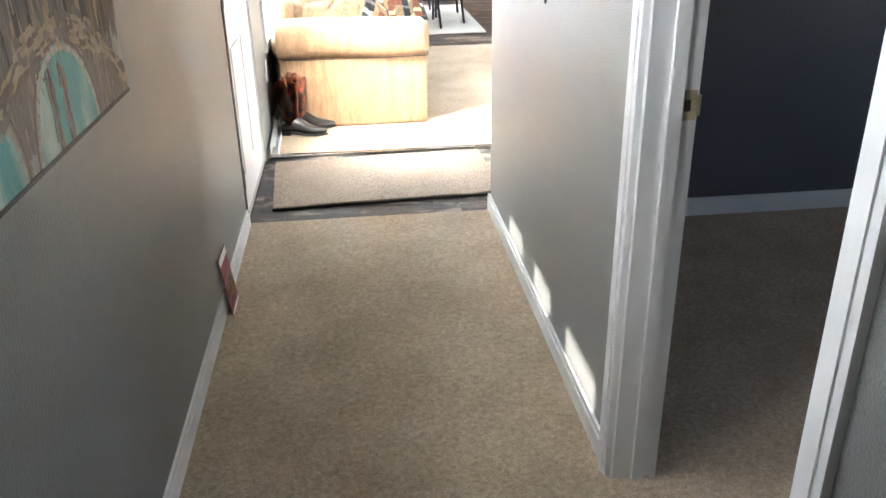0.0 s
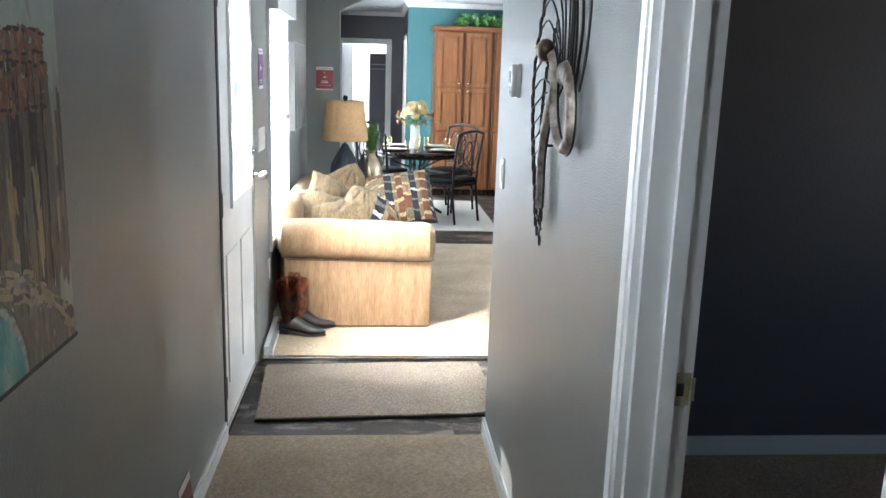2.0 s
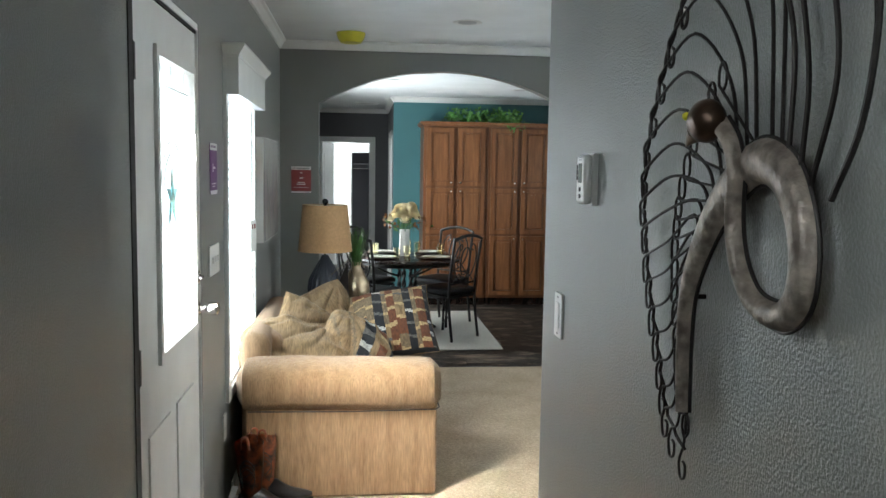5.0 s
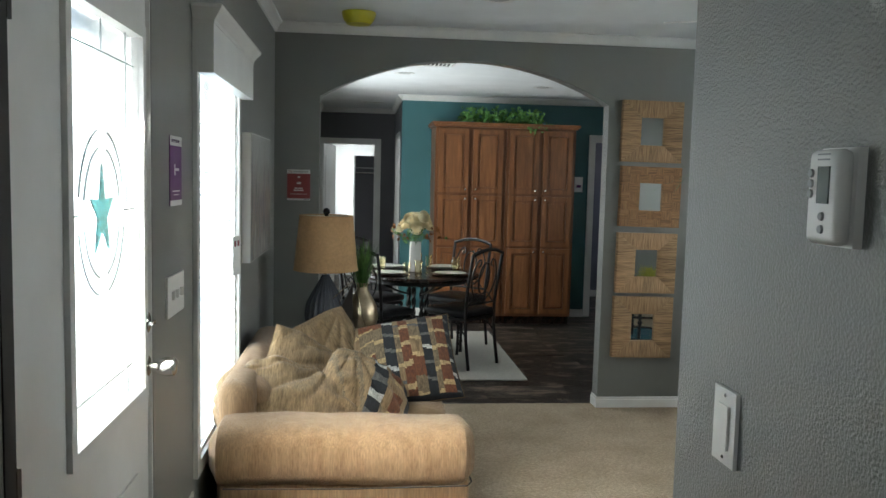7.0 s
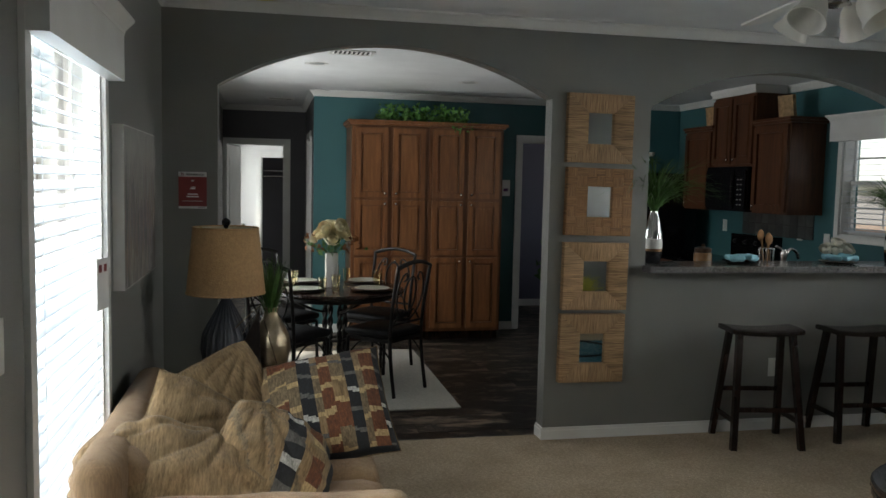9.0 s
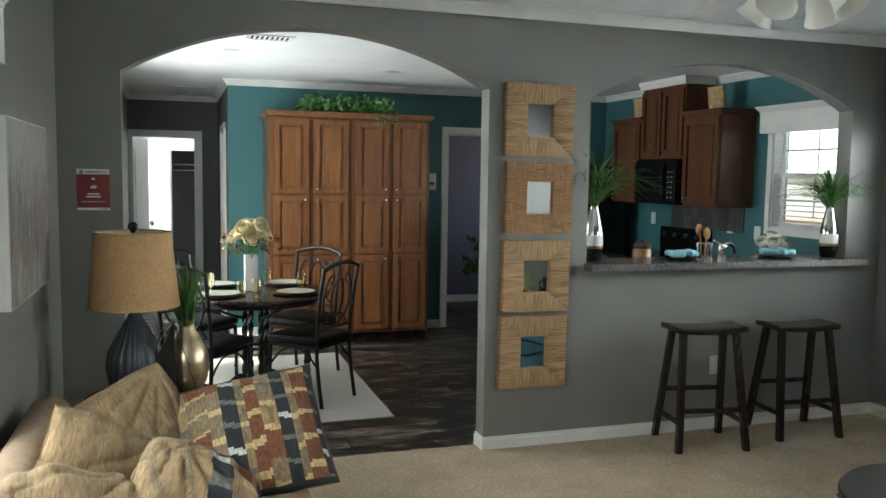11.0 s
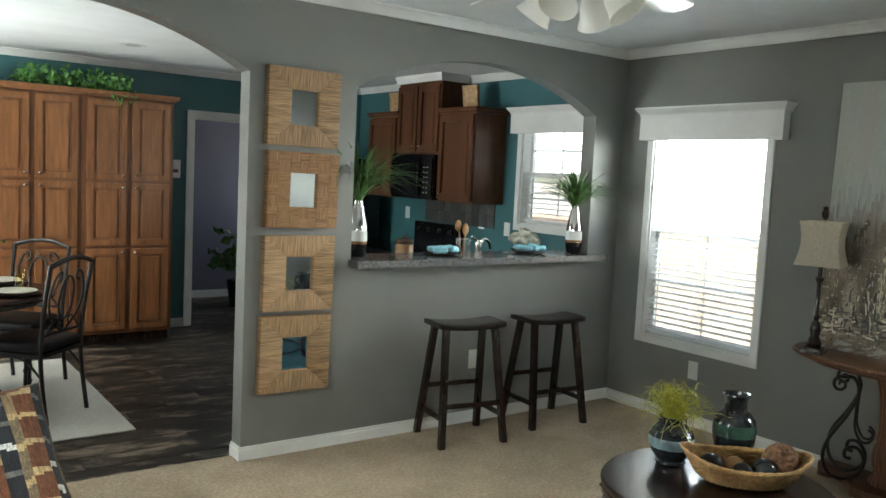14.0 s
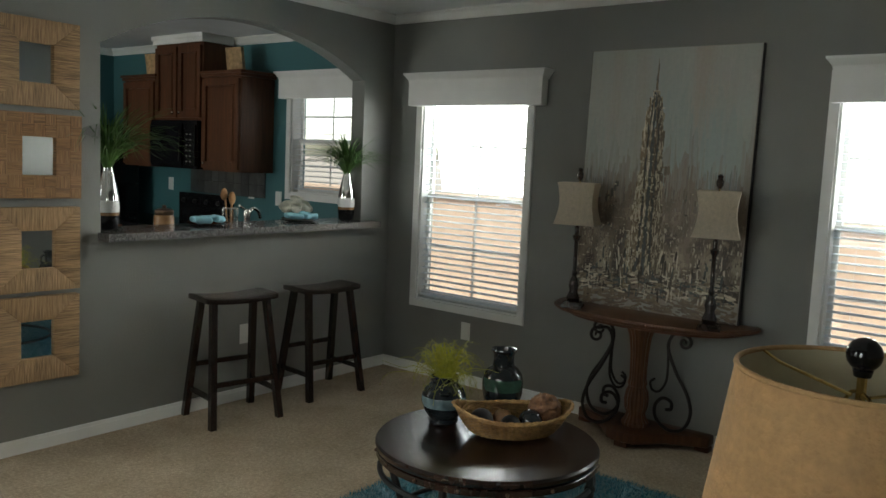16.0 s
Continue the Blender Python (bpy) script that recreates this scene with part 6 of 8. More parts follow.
def drip_jar(name, label, m, prof, cut, mats, handles=False):
    t = thing(name, label, "vase", m)
    def at(z):
        for (r0, z0), (r1, z1) in zip(prof, prof[1:]):
            if z0 <= z <= z1:
                return (r0 + (r1 - r0) * (z - z0) / max(1e-6, z1 - z0), z)
        return prof[-1]
    top = max(range(len(prof)), key=lambda q: prof[q][1])
    inner, prof = prof[top + 1:], prof[:top + 1]
    cuts = [prof[0][1], *cut, prof[-1][1]]
    for (lo, hi), mt, nm in zip(zip(cuts, cuts[1:]), mats, ("foot", "band", "neck")):
        bm = B()
        lathe(bm, [at(lo)] + [p for p in prof if lo < p[1] < hi] + [at(hi)] + (inner if nm == "neck" else []), 36)
        part(nm, bm, mt, t)
    if handles:
        for s in (-1, 1):
            bm = B()
            tube(bm, smooth_line([(s * 0.044, 0, 0.243), (s * 0.062, 0, 0.245), (s * 0.072, 0, 0.228), (s * 0.071, 0, 0.205), (s * 0.066, 0, 0.188)]), 0.0075, 8)
            part("handle", bm, GLAZE, t)
    return t


def fronds(bm, n, c, seed, reach, height):
    """Wiry arching fronds that wander and carry short side needles."""
    rr = random.Random(seed)
    for k in range(n):
        a = rr.uniform(0, 2 * math.pi)
        p = Vector(c) + Vector((math.cos(a), math.sin(a), 0)) * 0.03 * rr.random()
        out, up = reach * rr.uniform(0.1, 1.0) ** 1.3, height * rr.uniform(0.55, 1.0)
        sag = up * rr.uniform(0.3, 1.0) + (0.5 * out if k % 4 == 0 else 0.0)
        line, bend = [], rr.uniform(-0.6, 0.6)
        for i in range(12):
            t = i / 11
            b = a + bend * t + 0.35 * math.sin(7 * t + k)
            line.append(p + Vector((math.cos(b) * out * t, math.sin(b) * out * t, up * (1.5 * t - 0.5 * t * t) - sag * t ** 2.6 + 0.006 * math.sin(9 * t + 2 * k))))
        tube(bm, line, [0.0021 - 0.0013 * i / 11 for i in range(12)], 3)
        for i in range(2, 12):
            for s_ in (1, -1):
                d = (line[i] - line[i - 1]).normalized()
                e = d.cross(Vector((rr.uniform(-1, 1), rr.uniform(-1, 1), 1))).normalized() * s_
                q = line[i] + d * 0.012 + e * rr.uniform(0.006, 0.013)
                w = d * 0.0016
                bm.faces.new([bm.verts.new(x) for x in (line[i] - w, line[i] + w, q)])


pot = drip_jar("ceramic_pot", "black and blue drip-glazed pot on the coffee table", pose(2.96, 5.66, CT), [(0.055, 0), (0.062, 0.008), (0.062, 0.016), (0.056, 0.022), (0.078, 0.05), (0.094, 0.09), (0.093, 0.115), (0.08, 0.145), (0.06, 0.163), (0.054, 0.172), (0.058, 0.179), (0.054, 0.186), (0.058, 0.195), (0.055, 0.2), (0.048, 0.196), (0.045, 0.17)], (0.075, 0.118), (GLAZE, GLAZEBLUE, GLAZE))
for a in (40, 220):
    bm = B()
    tube(bm, [Vector((0.088 * math.cos(radians(a)), 0.088 * math.sin(radians(a)), 0.142)) + Vector((-math.sin(radians(a)), math.cos(radians(a)), 0)) * d + Vector((math.cos(radians(a)), math.sin(radians(a)), 0)) * e for d, e in ((-0.018, -0.012), (-0.012, 0.008), (0.012, 0.008), (0.018, -0.012))], 0.006, 8)
    part("lug", bm, GLAZE, pot)
g = thing("grass_bundle", "yellow-green wispy artificial grass in a glazed pot", "plant", pose(2.96, 5.66, CT))
bm = B()
fronds(bm, 120, (0, 0, 0.17), 51, 0.15, 0.27)
fronds(bm, 26, (0, 0, 0.17), 52, 0.27, 0.13)
part("leaves", bm, GRASSY, g)
drip_jar("two_handled_jar", "black and green glazed jar with two small handles", pose(3.27, 5.58, CT, 0, 0, 186), [(0.058, 0), (0.072, 0.02), (0.087, 0.08), (0.09, 0.13), (0.084, 0.165), (0.066, 0.19), (0.048, 0.203), (0.045, 0.215), (0.045, 0.25), (0.052, 0.264), (0.056, 0.27), (0.055, 0.276), (0.047, 0.274), (0.04, 0.24)], (0.1, 0.152), (GLAZE, GLAZEGREEN, GLAZE), True)


def basket():
    t = thing("wicker_basket", "oval golden wicker basket on the coffee table", "basket", pose(3.04, 5.37, CT, 0, 0, -42) @ Matrix.Scale(1.16, 4))
    bm = B()
    n, rows = 160, 18
    rings = []
    for j in range(rows):
        k = j / (rows - 1)
        ring = []
        for i in range(n):
            a = 2 * math.pi * i / n
            e = 0.75 * abs(math.cos(a)) ** 3
            rr = 0.6 + 0.4 * k ** 0.6
            z = 0.004 + (0.07 + 0.045 * e) * k
            bump = 0.0055 * math.sin(math.pi * (i / 2 + j))
            ring.append(((0.205 * rr + bump) * math.cos(a), (0.125 * rr + bump) * math.sin(a), z))
        rings.append([bm.verts.new(p) for p in ring])
    for p, q in zip(rings, rings[1:]):
        for i in range(n):
            bm.faces.new((p[i], p[(i + 1) % n], q[(i + 1) % n], q[i]))
    bm.faces.new(rings[0])
    ex = bmesh.ops.solidify(bm, geom=bm.faces[:], thickness=-0.006)
    part("bowl", bm, WICKER, t)
    for s in (0, 1, 2):
        bm = B()
        tube(bm, [((0.208 + 0.004 * math.cos(3.14 * s + i)) * math.cos(2 * math.pi * i / 72), (0.128 + 0.004 * math.sin(s * 2 + i)) * math.sin(2 * math.pi * i / 72), 0.076 + 0.045 * 0.75 * abs(math.cos(2 * math.pi * i / 72)) ** 3 + 0.004 * math.sin(2.1 * s + i * 1.4)) for i in range(72)], 0.0042, 6, close=True)
        part("rim", bm, WICKER, t)
    balls = [(-0.11, 0.0, 0.05, 0.042, BLACKVINYL, "dark woven ornament ball"), (-0.03, 0.02, 0.048, 0.036, BRONZE, "bronze ornament ball"), (-0.02, -0.05, 0.05, 0.034, BLACKVINYL, "dark ornament ball"),
             (0.055, -0.03, 0.055, 0.042, GLAZE, "glossy blue-grey ornament ball"), (0.12, 0.02, 0.078, 0.058, RUSTBALL, "brown twig ornament ball")]
    for i, (x, y, z, rr, mt, lb) in enumerate(balls):
        o = thing("ornament_ball", lb + " in the basket", "ornament", t.matrix_basis @ Matrix.Translation((x, y, z)), group="ornament balls in the basket")
        bm = B()
        ball(bm, (0, 0, 0), rr, 40 if mt is RUSTBALL else 20, 24 if mt is RUSTBALL else 14)
        if mt is RUSTBALL:
            wobble(bm, rr * 0.16, 110, i)
        part("ball", bm, mt, o)


RUSTBALL = material("brown_twig", (0.2, 0.1, 0.05), 0.8, 0.5, 60, 0.5, 100)
basket()


# ---- console table and its lamps ----
def console():
    t = thing("console_table", "half-round cherry console table with iron scrolls", "table", pose(XE - 0.02, 5.545, 0.014))
    W, D = 0.595, 0.40
    def outline(k):
        return [(-D * k * math.sin(math.pi * i / 36) ** 0.8, W * k * math.cos(math.pi * i / 36)) for i in range(37)]
    bm = B()
    prism(bm, outline(1.0), "z", 0.69, 0.72)
    part("tabletop", bm, CHERRY2, t, bevel=0.006)
    bm = B()
    line = outline(1.004)
    for i in range(0, 36):
        for f in (0.0, 0.33, 0.66):
            p = Vector(line[i]).lerp(Vector(line[i + 1]), f)
            ball(bm, (p.x, p.y, 0.706), 0.007, 6, 4)
    part("rope_edge", bm, CHERRY2, t, "carved rope edge")
    bm = B()
    prism(bm, outline(0.86), "z", 0.665, 0.69)
    part("apron", bm, CHERRYDARK, t)
    bm = B()
    lathe(bm, [(0.07, 0.09), (0.075, 0.11), (0.06, 0.13), (0.05, 0.16), (0.062, 0.19), (0.066, 0.24), (0.058, 0.29), (0.045, 0.31), (0.052, 0.33), (0.045, 0.36), (0.048, 0.5), (0.06, 0.6), (0.075, 0.64), (0.08, 0.665)], 72, (-0.17, 0, 0), ribs=18, rib_depth=0.05)
    part("column", bm, CHERRY2, t, "turned cherry column")
    bm = B()
    prism(bm, [(-0.01, 0.4), (-0.1, 0.4), (-0.2, 0.2), (-0.34, 0.09), (-0.36, 0.0), (-0.34, -0.09), (-0.2, -0.2), (-0.1, -0.4), (-0.01, -0.4)], "z", 0.03, 0.09)
    part("plinth", bm, CHERRYDARK, t, bevel=0.012)
    for x, y in ((-0.06, 0.36), (-0.06, -0.36), (-0.31, 0.0)):
        part("foot", round_box(x - 0.035, x + 0.035, y - 0.04, y + 0.04, 0.0, 0.032, 0.008, 2), CHERRYDARK, t)
    def scroll(dx, dy, label):
        o = Vector((-0.17, 0, 0))
        d = Vector((dx, dy, 0)).normalized()
        def P(u, z):
            return o + d * u + Vector((0, 0, z))
        c1 = spiral(P(0.255, 0.605), 0.042, -1.3, math.pi / 2, d, (0, 0, 1), 16)
        main = [P(0.255, 0.645), P(0.19, 0.64), P(0.165, 0.56), P(0.215, 0.44), P(0.29, 0.32), P(0.315, 0.22), P(0.28, 0.13), P(0.2, 0.105), P(0.125, 0.15), P(0.11, 0.22), P(0.15, 0.275), P(0.2, 0.265), P(0.205, 0.225), P(0.175, 0.215)]
        bm = B()
        tube(bm, smooth_line(main), 0.0095, 8)
        part("scroll", bm, IRON, t, label)
        bm = B()
        tube(bm, c1, [0.0095 - 0.003 * i / (len(c1) - 1) for i in range(len(c1))], 8)
        part("curl", bm, IRON, t)
        bm = B()
        tube(bm, smooth_line([P(0.165, 0.56), P(0.17, 0.45), P(0.165, 0.37), P(0.13, 0.31), P(0.09, 0.31), P(0.075, 0.35), P(0.1, 0.375)]), 0.007, 8)
        part("curl", bm, IRON, t)
    scroll(0, 1, "wrought iron scroll")
    scroll(0, -1, "wrought iron scroll")
    scroll(-0.8, 0.75, "wrought iron scroll")


CHERRY2 = material("carved_cherry", (0.12, 0.046, 0.018), 0.36, 0.25, 8, 0.0, 50, stretch=(4, 4, 1), second=(0.07, 0.03, 0.014), coat=0.06)
console()


def buffet_lamp(y, rot):
    t = thing("buffet_lamp", "slim dark lamp with a square bell cream shade on the console", "lamp", pose(4.475, y, 0.7345, 0, 0, rot) @ Matrix.Diagonal((0.95, 0.95, 1.05, 1)), group="pair of lamps on the console")
    bm = boxes((-0.06, 0.06, -0.06, 0.06, 0, 0.014), (-0.048, 0.048, -0.048, 0.048, 0.014, 0.03))
    part("foot", bm, ESPRESSO, t, bevel=0.004)
    bm = B()
    lathe(bm, [(0.035, 0.03), (0.042, 0.05), (0.03, 0.075), (0.024, 0.09), (0.032, 0.12), (0.024, 0.15), (0.013, 0.17), (0.018, 0.19), (0.011, 0.2), (0.012, 0.36), (0.02, 0.375), (0.024, 0.39), (0.012, 0.4), (0.012, 0.46)], 20)
    part("column", bm, ESPRESSO, t)
    bm = B()
    rows = []
    for k in range(7):
        z = k / 6
        w = 0.128 - 0.02 * math.sin(z * math.pi) - 0.012 * z
        sq = []
        for i in range(24):
            a = 2 * math.pi * i / 24
            q = max(abs(math.cos(a)), abs(math.sin(a)))
            sq.append(bm.verts.new((w * 0.98 * math.cos(a) / q ** 0.92, w * 0.98 * math.sin(a) / q ** 0.92, 0.455 + 0.225 * z)))
        rows.append(sq)
    for p, q in zip(rows, rows[1:]):
        for i in range(24):
            bm.faces.new((p[i], p[(i + 1) % 24], q[(i + 1) % 24], q[i]))
    bmesh.ops.solidify(bm, geom=bm.faces[:], thickness=0.003)
    part("shade", bm, CREAMSHADE, t, "square bell-shaped cream shade")
    bm = B()
    tube(bm, [(0, 0, 0.45), (0, 0, 0.7)], 0.004, 8)
    for a in range(4):
        tube(bm, [(0, 0, 0.675), (0.09 * math.cos(a * 1.5708), 0.09 * math.sin(a * 1.5708), 0.672)], 0.002, 5)
    part("harp", bm, BRASS, t)
    bm = B()
    lathe(bm, [(0.008, 0.69), (0.018, 0.705), (0.02, 0.725), (0.012, 0.74), (0.016, 0.752), (0.004, 0.76)], 16)
    part("finial", bm, ESPRESSO, t, "dark turned finial")
    return t


buffet_lamp(5.93, 18)
buffet_lamp(5.13, 18)

# ---- ceiling fan ----
def fan():
    t = thing("ceiling_fan", "white ceiling fan with four frosted tulip lights", "fan", pose(2.31, 5.69, 0.065))
    bm = B()
    lathe(bm, [(0.02, 2.25), (0.1, 2.255), (0.13, 2.29), (0.13, 2.34), (0.09, 2.38), (0.03, 2.4), (0.02, 2.42), (0.065, 2.44), (0.07, H - 0.067)], 36)
    part("motor", bm, TRIM, t)
    bm = B()
    lathe(bm, [(0.02, 2.18), (0.05, 2.19), (0.055, 2.23), (0.03, 2.25)], 28)
    part("light_hub", bm, CHROME, t)
    for k in range(5):
        a = 2 * math.pi * k / 5 + 0.16
        m = Matrix.Rotation(a, 4, "Z")
        bm = B()
        prism(bm, [(0.17, -0.05), (0.3, -0.062), (0.67, -0.068), (0.705, -0.05), (0.72, 0), (0.705, 0.05), (0.67, 0.068), (0.3, 0.062), (0.17, 0.05)], "z", -0.004, 0.004)
        bmesh.ops.transform(bm, matrix=m @ Matrix.Translation((0, 0, 2.255)) @ Matrix.Rotation(radians(-10), 4, "X"), verts=bm.verts)
        b = part("blade", bm, TRIM, t, bevel=0.002)
        bm = boxes((0.1, 0.22, -0.018, 0.018, 2.262, 2.272))
        bmesh.ops.transform(bm, matrix=m, verts=bm.verts)
        part("bracket", bm, CHROME, b)
    for k in range(4):
        a = 2 * math.pi * k / 4 + 0.4
        d = Vector((math.cos(a), math.sin(a), 0))
        bm = B()
        tube(bm, smooth_line([Vector((0, 0, 2.2)) + d * 0.04, Vector((0, 0, 2.215)) + d * 0.08, Vector((0, 0, 2.2)) + d * 0.11]), 0.008, 8)
        arm = part("light_arm", bm, CHROME, t)
        bm = B()
        lathe(bm, [(0.022, 0.0), (0.038, 0.018), (0.05, 0.05), (0.055, 0.085), (0.07, 0.12), (0.067, 0.12), (0.05, 0.08), (0.035, 0.02)], 28)
        axis = (d * 0.75 + Vector((0, 0, -1))).normalized()
        bmesh.ops.transform(bm, matrix=Matrix.Translation(Vector((0, 0, 2.205)) + d * 0.105) @ axis.to_track_quat("Z", "Y").to_matrix().to_4x4(), verts=bm.verts)
        part("tulip_shade", bm, MILK, arm, "frosted glass tulip shade")


fan()


GREYBULB = material("unlit_bulb_glass", (0.42, 0.43, 0.43), 0.3, 0.05, 10)


def downlight(x, y, z):
    t = thing("downlight", "white recessed ceiling light, switched off", "light", pose(x, y, z), group="recessed ceiling lights")
    bm = B()
    lathe(bm, [(0.062, -0.001), (0.062, -0.002), (0.09, -0.004), (0.095, -0.002), (0.095, -0.0005)], 36)
    part("trim_ring", bm, TRIM, t)
    bm = B()
    lathe(bm, [(0.001, -0.003), (0.06, -0.0032), (0.061, -0.001)], 32)
    part("bulb", bm, GREYBULB, t, "unlit grey bulb face")


for x, y, z in ((1.0, 6.70, H), (0.64, 9.57, HD), (2.05, 10.3, HD)):
    downlight(x, y, z)


def vent(x, y, w, d, z):
    t = thing("ceiling_vent", "white louvred ceiling vent", "vent", pose(x, y, z), group="ceiling vents")
    part("frame", boxes((-w, w, -d, -d + 0.02, -0.008, -0.0005), (-w, w, d - 0.02, d, -0.008, -0.0005), (-w, -w + 0.02, -d + 0.02, d - 0.02, -0.008, -0.0005), (w - 0.02, w, -d + 0.02, d - 0.02, -0.008, -0.0005)), TRIM, t, bevel=0.002)
    # dark sheet painted in for the shaded duct behind the slats
    part("backing", boxes((-w + 0.02, w - 0.02, -d + 0.02, d - 0.02, -0.002, -0.0006)), JOINT, t)
    n = 9
    for i in range(n):
        xx = -w + 0.03 + (2 * w - 0.06) * i / (n - 1)
        bm = boxes((-0.007, 0.007, -d + 0.02, d - 0.02, -0.0008, 0.0008))
        bmesh.ops.transform(bm, matrix=Matrix.Translation((xx, 0, -0.006)) @ Matrix.Rotation(radians(28), 4, "Y"), verts=bm.verts)
        part("slat", bm, TRIM, t)


vent(0.84, 5.3, 0.15, 0.12, H)
vent(0.85, 8.91, 0.16, 0.1, HD)
vent(0.4, 12.5, 0.15, 0.1, HD)
sd = thing("smoke_detector", "ceiling smoke detector in a yellow dust cover", "detector", pose(0.245, 7.24, H) @ Matrix.Scale(1.3, 4))
bm = B()
lathe(bm, [(0.03, -0.058), (0.055, -0.054), (0.07, -0.035), (0.078, -0.01), (0.078, -0.001)], 32)
part("cover", bm, YELLOW, sd)
part("label", boxes((-0.03, 0.03, -0.0012 - 0.06, -0.059, -0.035, -0.02)), PAPER, sd)
# ---- wall bird of hammered metal and wire ----
def wall_bird():
    t = thing("wall_bird", "hammered metal bird sculpture with a curled wire tail", "sculpture")
    X = 0.818
    def fit(y, z):
        return 2.23 + (y - 2.25) * 0.91, 1.55 + (z - 1.55) * (0.92 if z < 1.55 else 1.0)
    def at(p, x=X):
        return Vector((x, *fit(p[0], p[1])))
    body = [(2.579, 1.184, 0.014), (2.587, 1.291, 0.024), (2.583, 1.377, 0.033), (2.553, 1.444, 0.046), (2.499, 1.515, 0.06), (2.434, 1.565, 0.066), (2.364, 1.593, 0.067), (2.295, 1.576, 0.064),
            (2.254, 1.531, 0.057), (2.237, 1.476, 0.053), (2.246, 1.425, 0.051), (2.282, 1.396, 0.041), (2.342, 1.404, 0.034), (2.382, 1.44, 0.031), (2.4, 1.488, 0.028), (2.402, 1.538, 0.027), (2.396, 1.581, 0.025), (2.412, 1.618, 0.026), (2.443, 1.641, 0.031)]
    pts = smooth_line([(*fit(b[0], b[1]), b[2] * 0.9) for b in body], 6)
    n = len(pts)
    bm = B()
    rows = []
    for i, p in enumerate(pts):
        a, b = pts[max(0, i - 1)], pts[min(n - 1, i + 1)]
        d = Vector((b[0] - a[0], b[1] - a[1])).normalized()
        s = Vector((-d.y, d.x))
        lift = 0.018 * max(0, (i / n - 0.55) / 0.45)
        row = []
        for j in range(9):
            k = -1 + 2 * j / 8
            q = Vector((p[0], p[1])) + s * k * p[2] / 2
            row.append(bm.verts.new((X - lift - 0.02 * math.sqrt(max(0, 1 - k * k)), q.x, q.y)))
        rows.append(row)
    for p, q in zip(rows, rows[1:]):
        for j in range(8):
            bm.faces.new((p[j], p[j + 1], q[j + 1], q[j]))
    bmesh.ops.solidify(bm, geom=bm.faces[:], thickness=0.003)
    part("body", bm, HAMMERED, t, "hammered taupe metal body and neck")
    bm = B()
    for j in (0, 8):
        line = []
        for i, p in enumerate(pts):
            a, b = pts[max(0, i - 1)], pts[min(n - 1, i + 1)]
            d = Vector((b[0] - a[0], b[1] - a[1])).normalized()
            s = Vector((-d.y, d.x)) * (1 if j else -1)
            lift = 0.018 * max(0, (i / n - 0.55) / 0.45)
            line.append((X - lift, p[0] + s.x * p[2] / 2, p[1] + s.y * p[2] / 2))
        tube(bm, line, 0.003, 6)
    part("edge_wire", bm, IRON, t)
    hx = X - 0.035
    bm = B()
    ball(bm, (hx, 2.428, 1.648), 0.03, 18, 12, (0.8, 1.25, 1.0))
    head = part("head", bm, BRONZE2, t, "dark bronze head")
    bm = B()
    lathe(bm, [(0.016, 0), (0.008, 0.025), (0.001, 0.045)], 12)
    bmesh.ops.transform(bm, matrix=Matrix.Translation((hx, 2.455, 1.637)) @ Matrix.Rotation(radians(-118), 4, "X"), verts=bm.verts)
    part("beak", bm, BRONZE2, head)
    bm = B()
    ball(bm, (hx - 0.02, 2.448, 1.655), 0.006, 10, 8)
    part("eye", bm, YELLOW, head, "yellow eye")
    outer = [(2.631, 1.966), (2.607, 1.899), (2.667, 1.854), (2.72, 1.8), (2.76, 1.745), (2.796, 1.69), (2.825, 1.633), (2.834, 1.581), (2.837, 1.529), (2.822, 1.477), (2.809, 1.422), (2.788, 1.376), (2.767, 1.327), (2.741, 1.284), (2.718, 1.237), (2.698, 1.194), (2.68, 1.16), (2.645, 1.135), (2.595, 1.114)]
    spine = [(2.314, 1.607), (2.34, 1.611), (2.383, 1.609), (2.41, 1.606), (2.437, 1.588), (2.461, 1.575), (2.483, 1.555), (2.506, 1.535), (2.525, 1.514), (2.545, 1.493), (2.561, 1.471), (2.571, 1.442), (2.582, 1.413), (2.585, 1.377), (2.586, 1.341), (2.586, 1.306), (2.584, 1.27), (2.583, 1.234), (2.58, 1.191)]
    outer[0] = (2.47, 1.965)
    outer[1] = (2.56, 1.925)
    for i, (o, s) in enumerate(zip(outer, spine)):
        o, s = Vector(o), Vector(s)
        d = o - s
        # the feather rises from the spine, arches over and drops into its curl
        rise = 0.14 * d.length if i > 3 else 0.05
        p1 = s + Vector((d.x * 0.12, max(0.02, d.y * 0.55) + rise * 0.6))
        p2 = s + Vector((d.x * 0.55, d.y * 0.95 + rise))
        line = [at(s), at(p1), at(p2), at(o)]
        pull = [at(o + Vector((0.012, -0.025))), at(o + Vector((0.004, -0.05))), at(o + Vector((-0.012, -0.045))), at(o + Vector((-0.014, -0.025))), at(o + Vector((-0.004, -0.02)))]
        bm = B()
        tube(bm, smooth_line(line + pull), 0.0026 if i < 10 else 0.0023, 6)
        part("feather_wire", bm, IRON, t)
        if i >= 2:
            c = s.lerp(o, 0.42) + Vector((0, 0.0))
            bm = B()
            tube(bm, smooth_line([at(s.lerp(o, 0.05))] + [at(c + Vector((0.014 * math.cos(q), 0.02 * math.sin(q)))) for q in (4.7, 5.8, 0.6, 1.6, 2.6, 3.6, 4.4)]), 0.0022, 5)
            part("inner_curl", bm, IRON, t)
    rim = [at(p, X + 0.004) for p in outer[2:]]
    bm = B()
    line = []
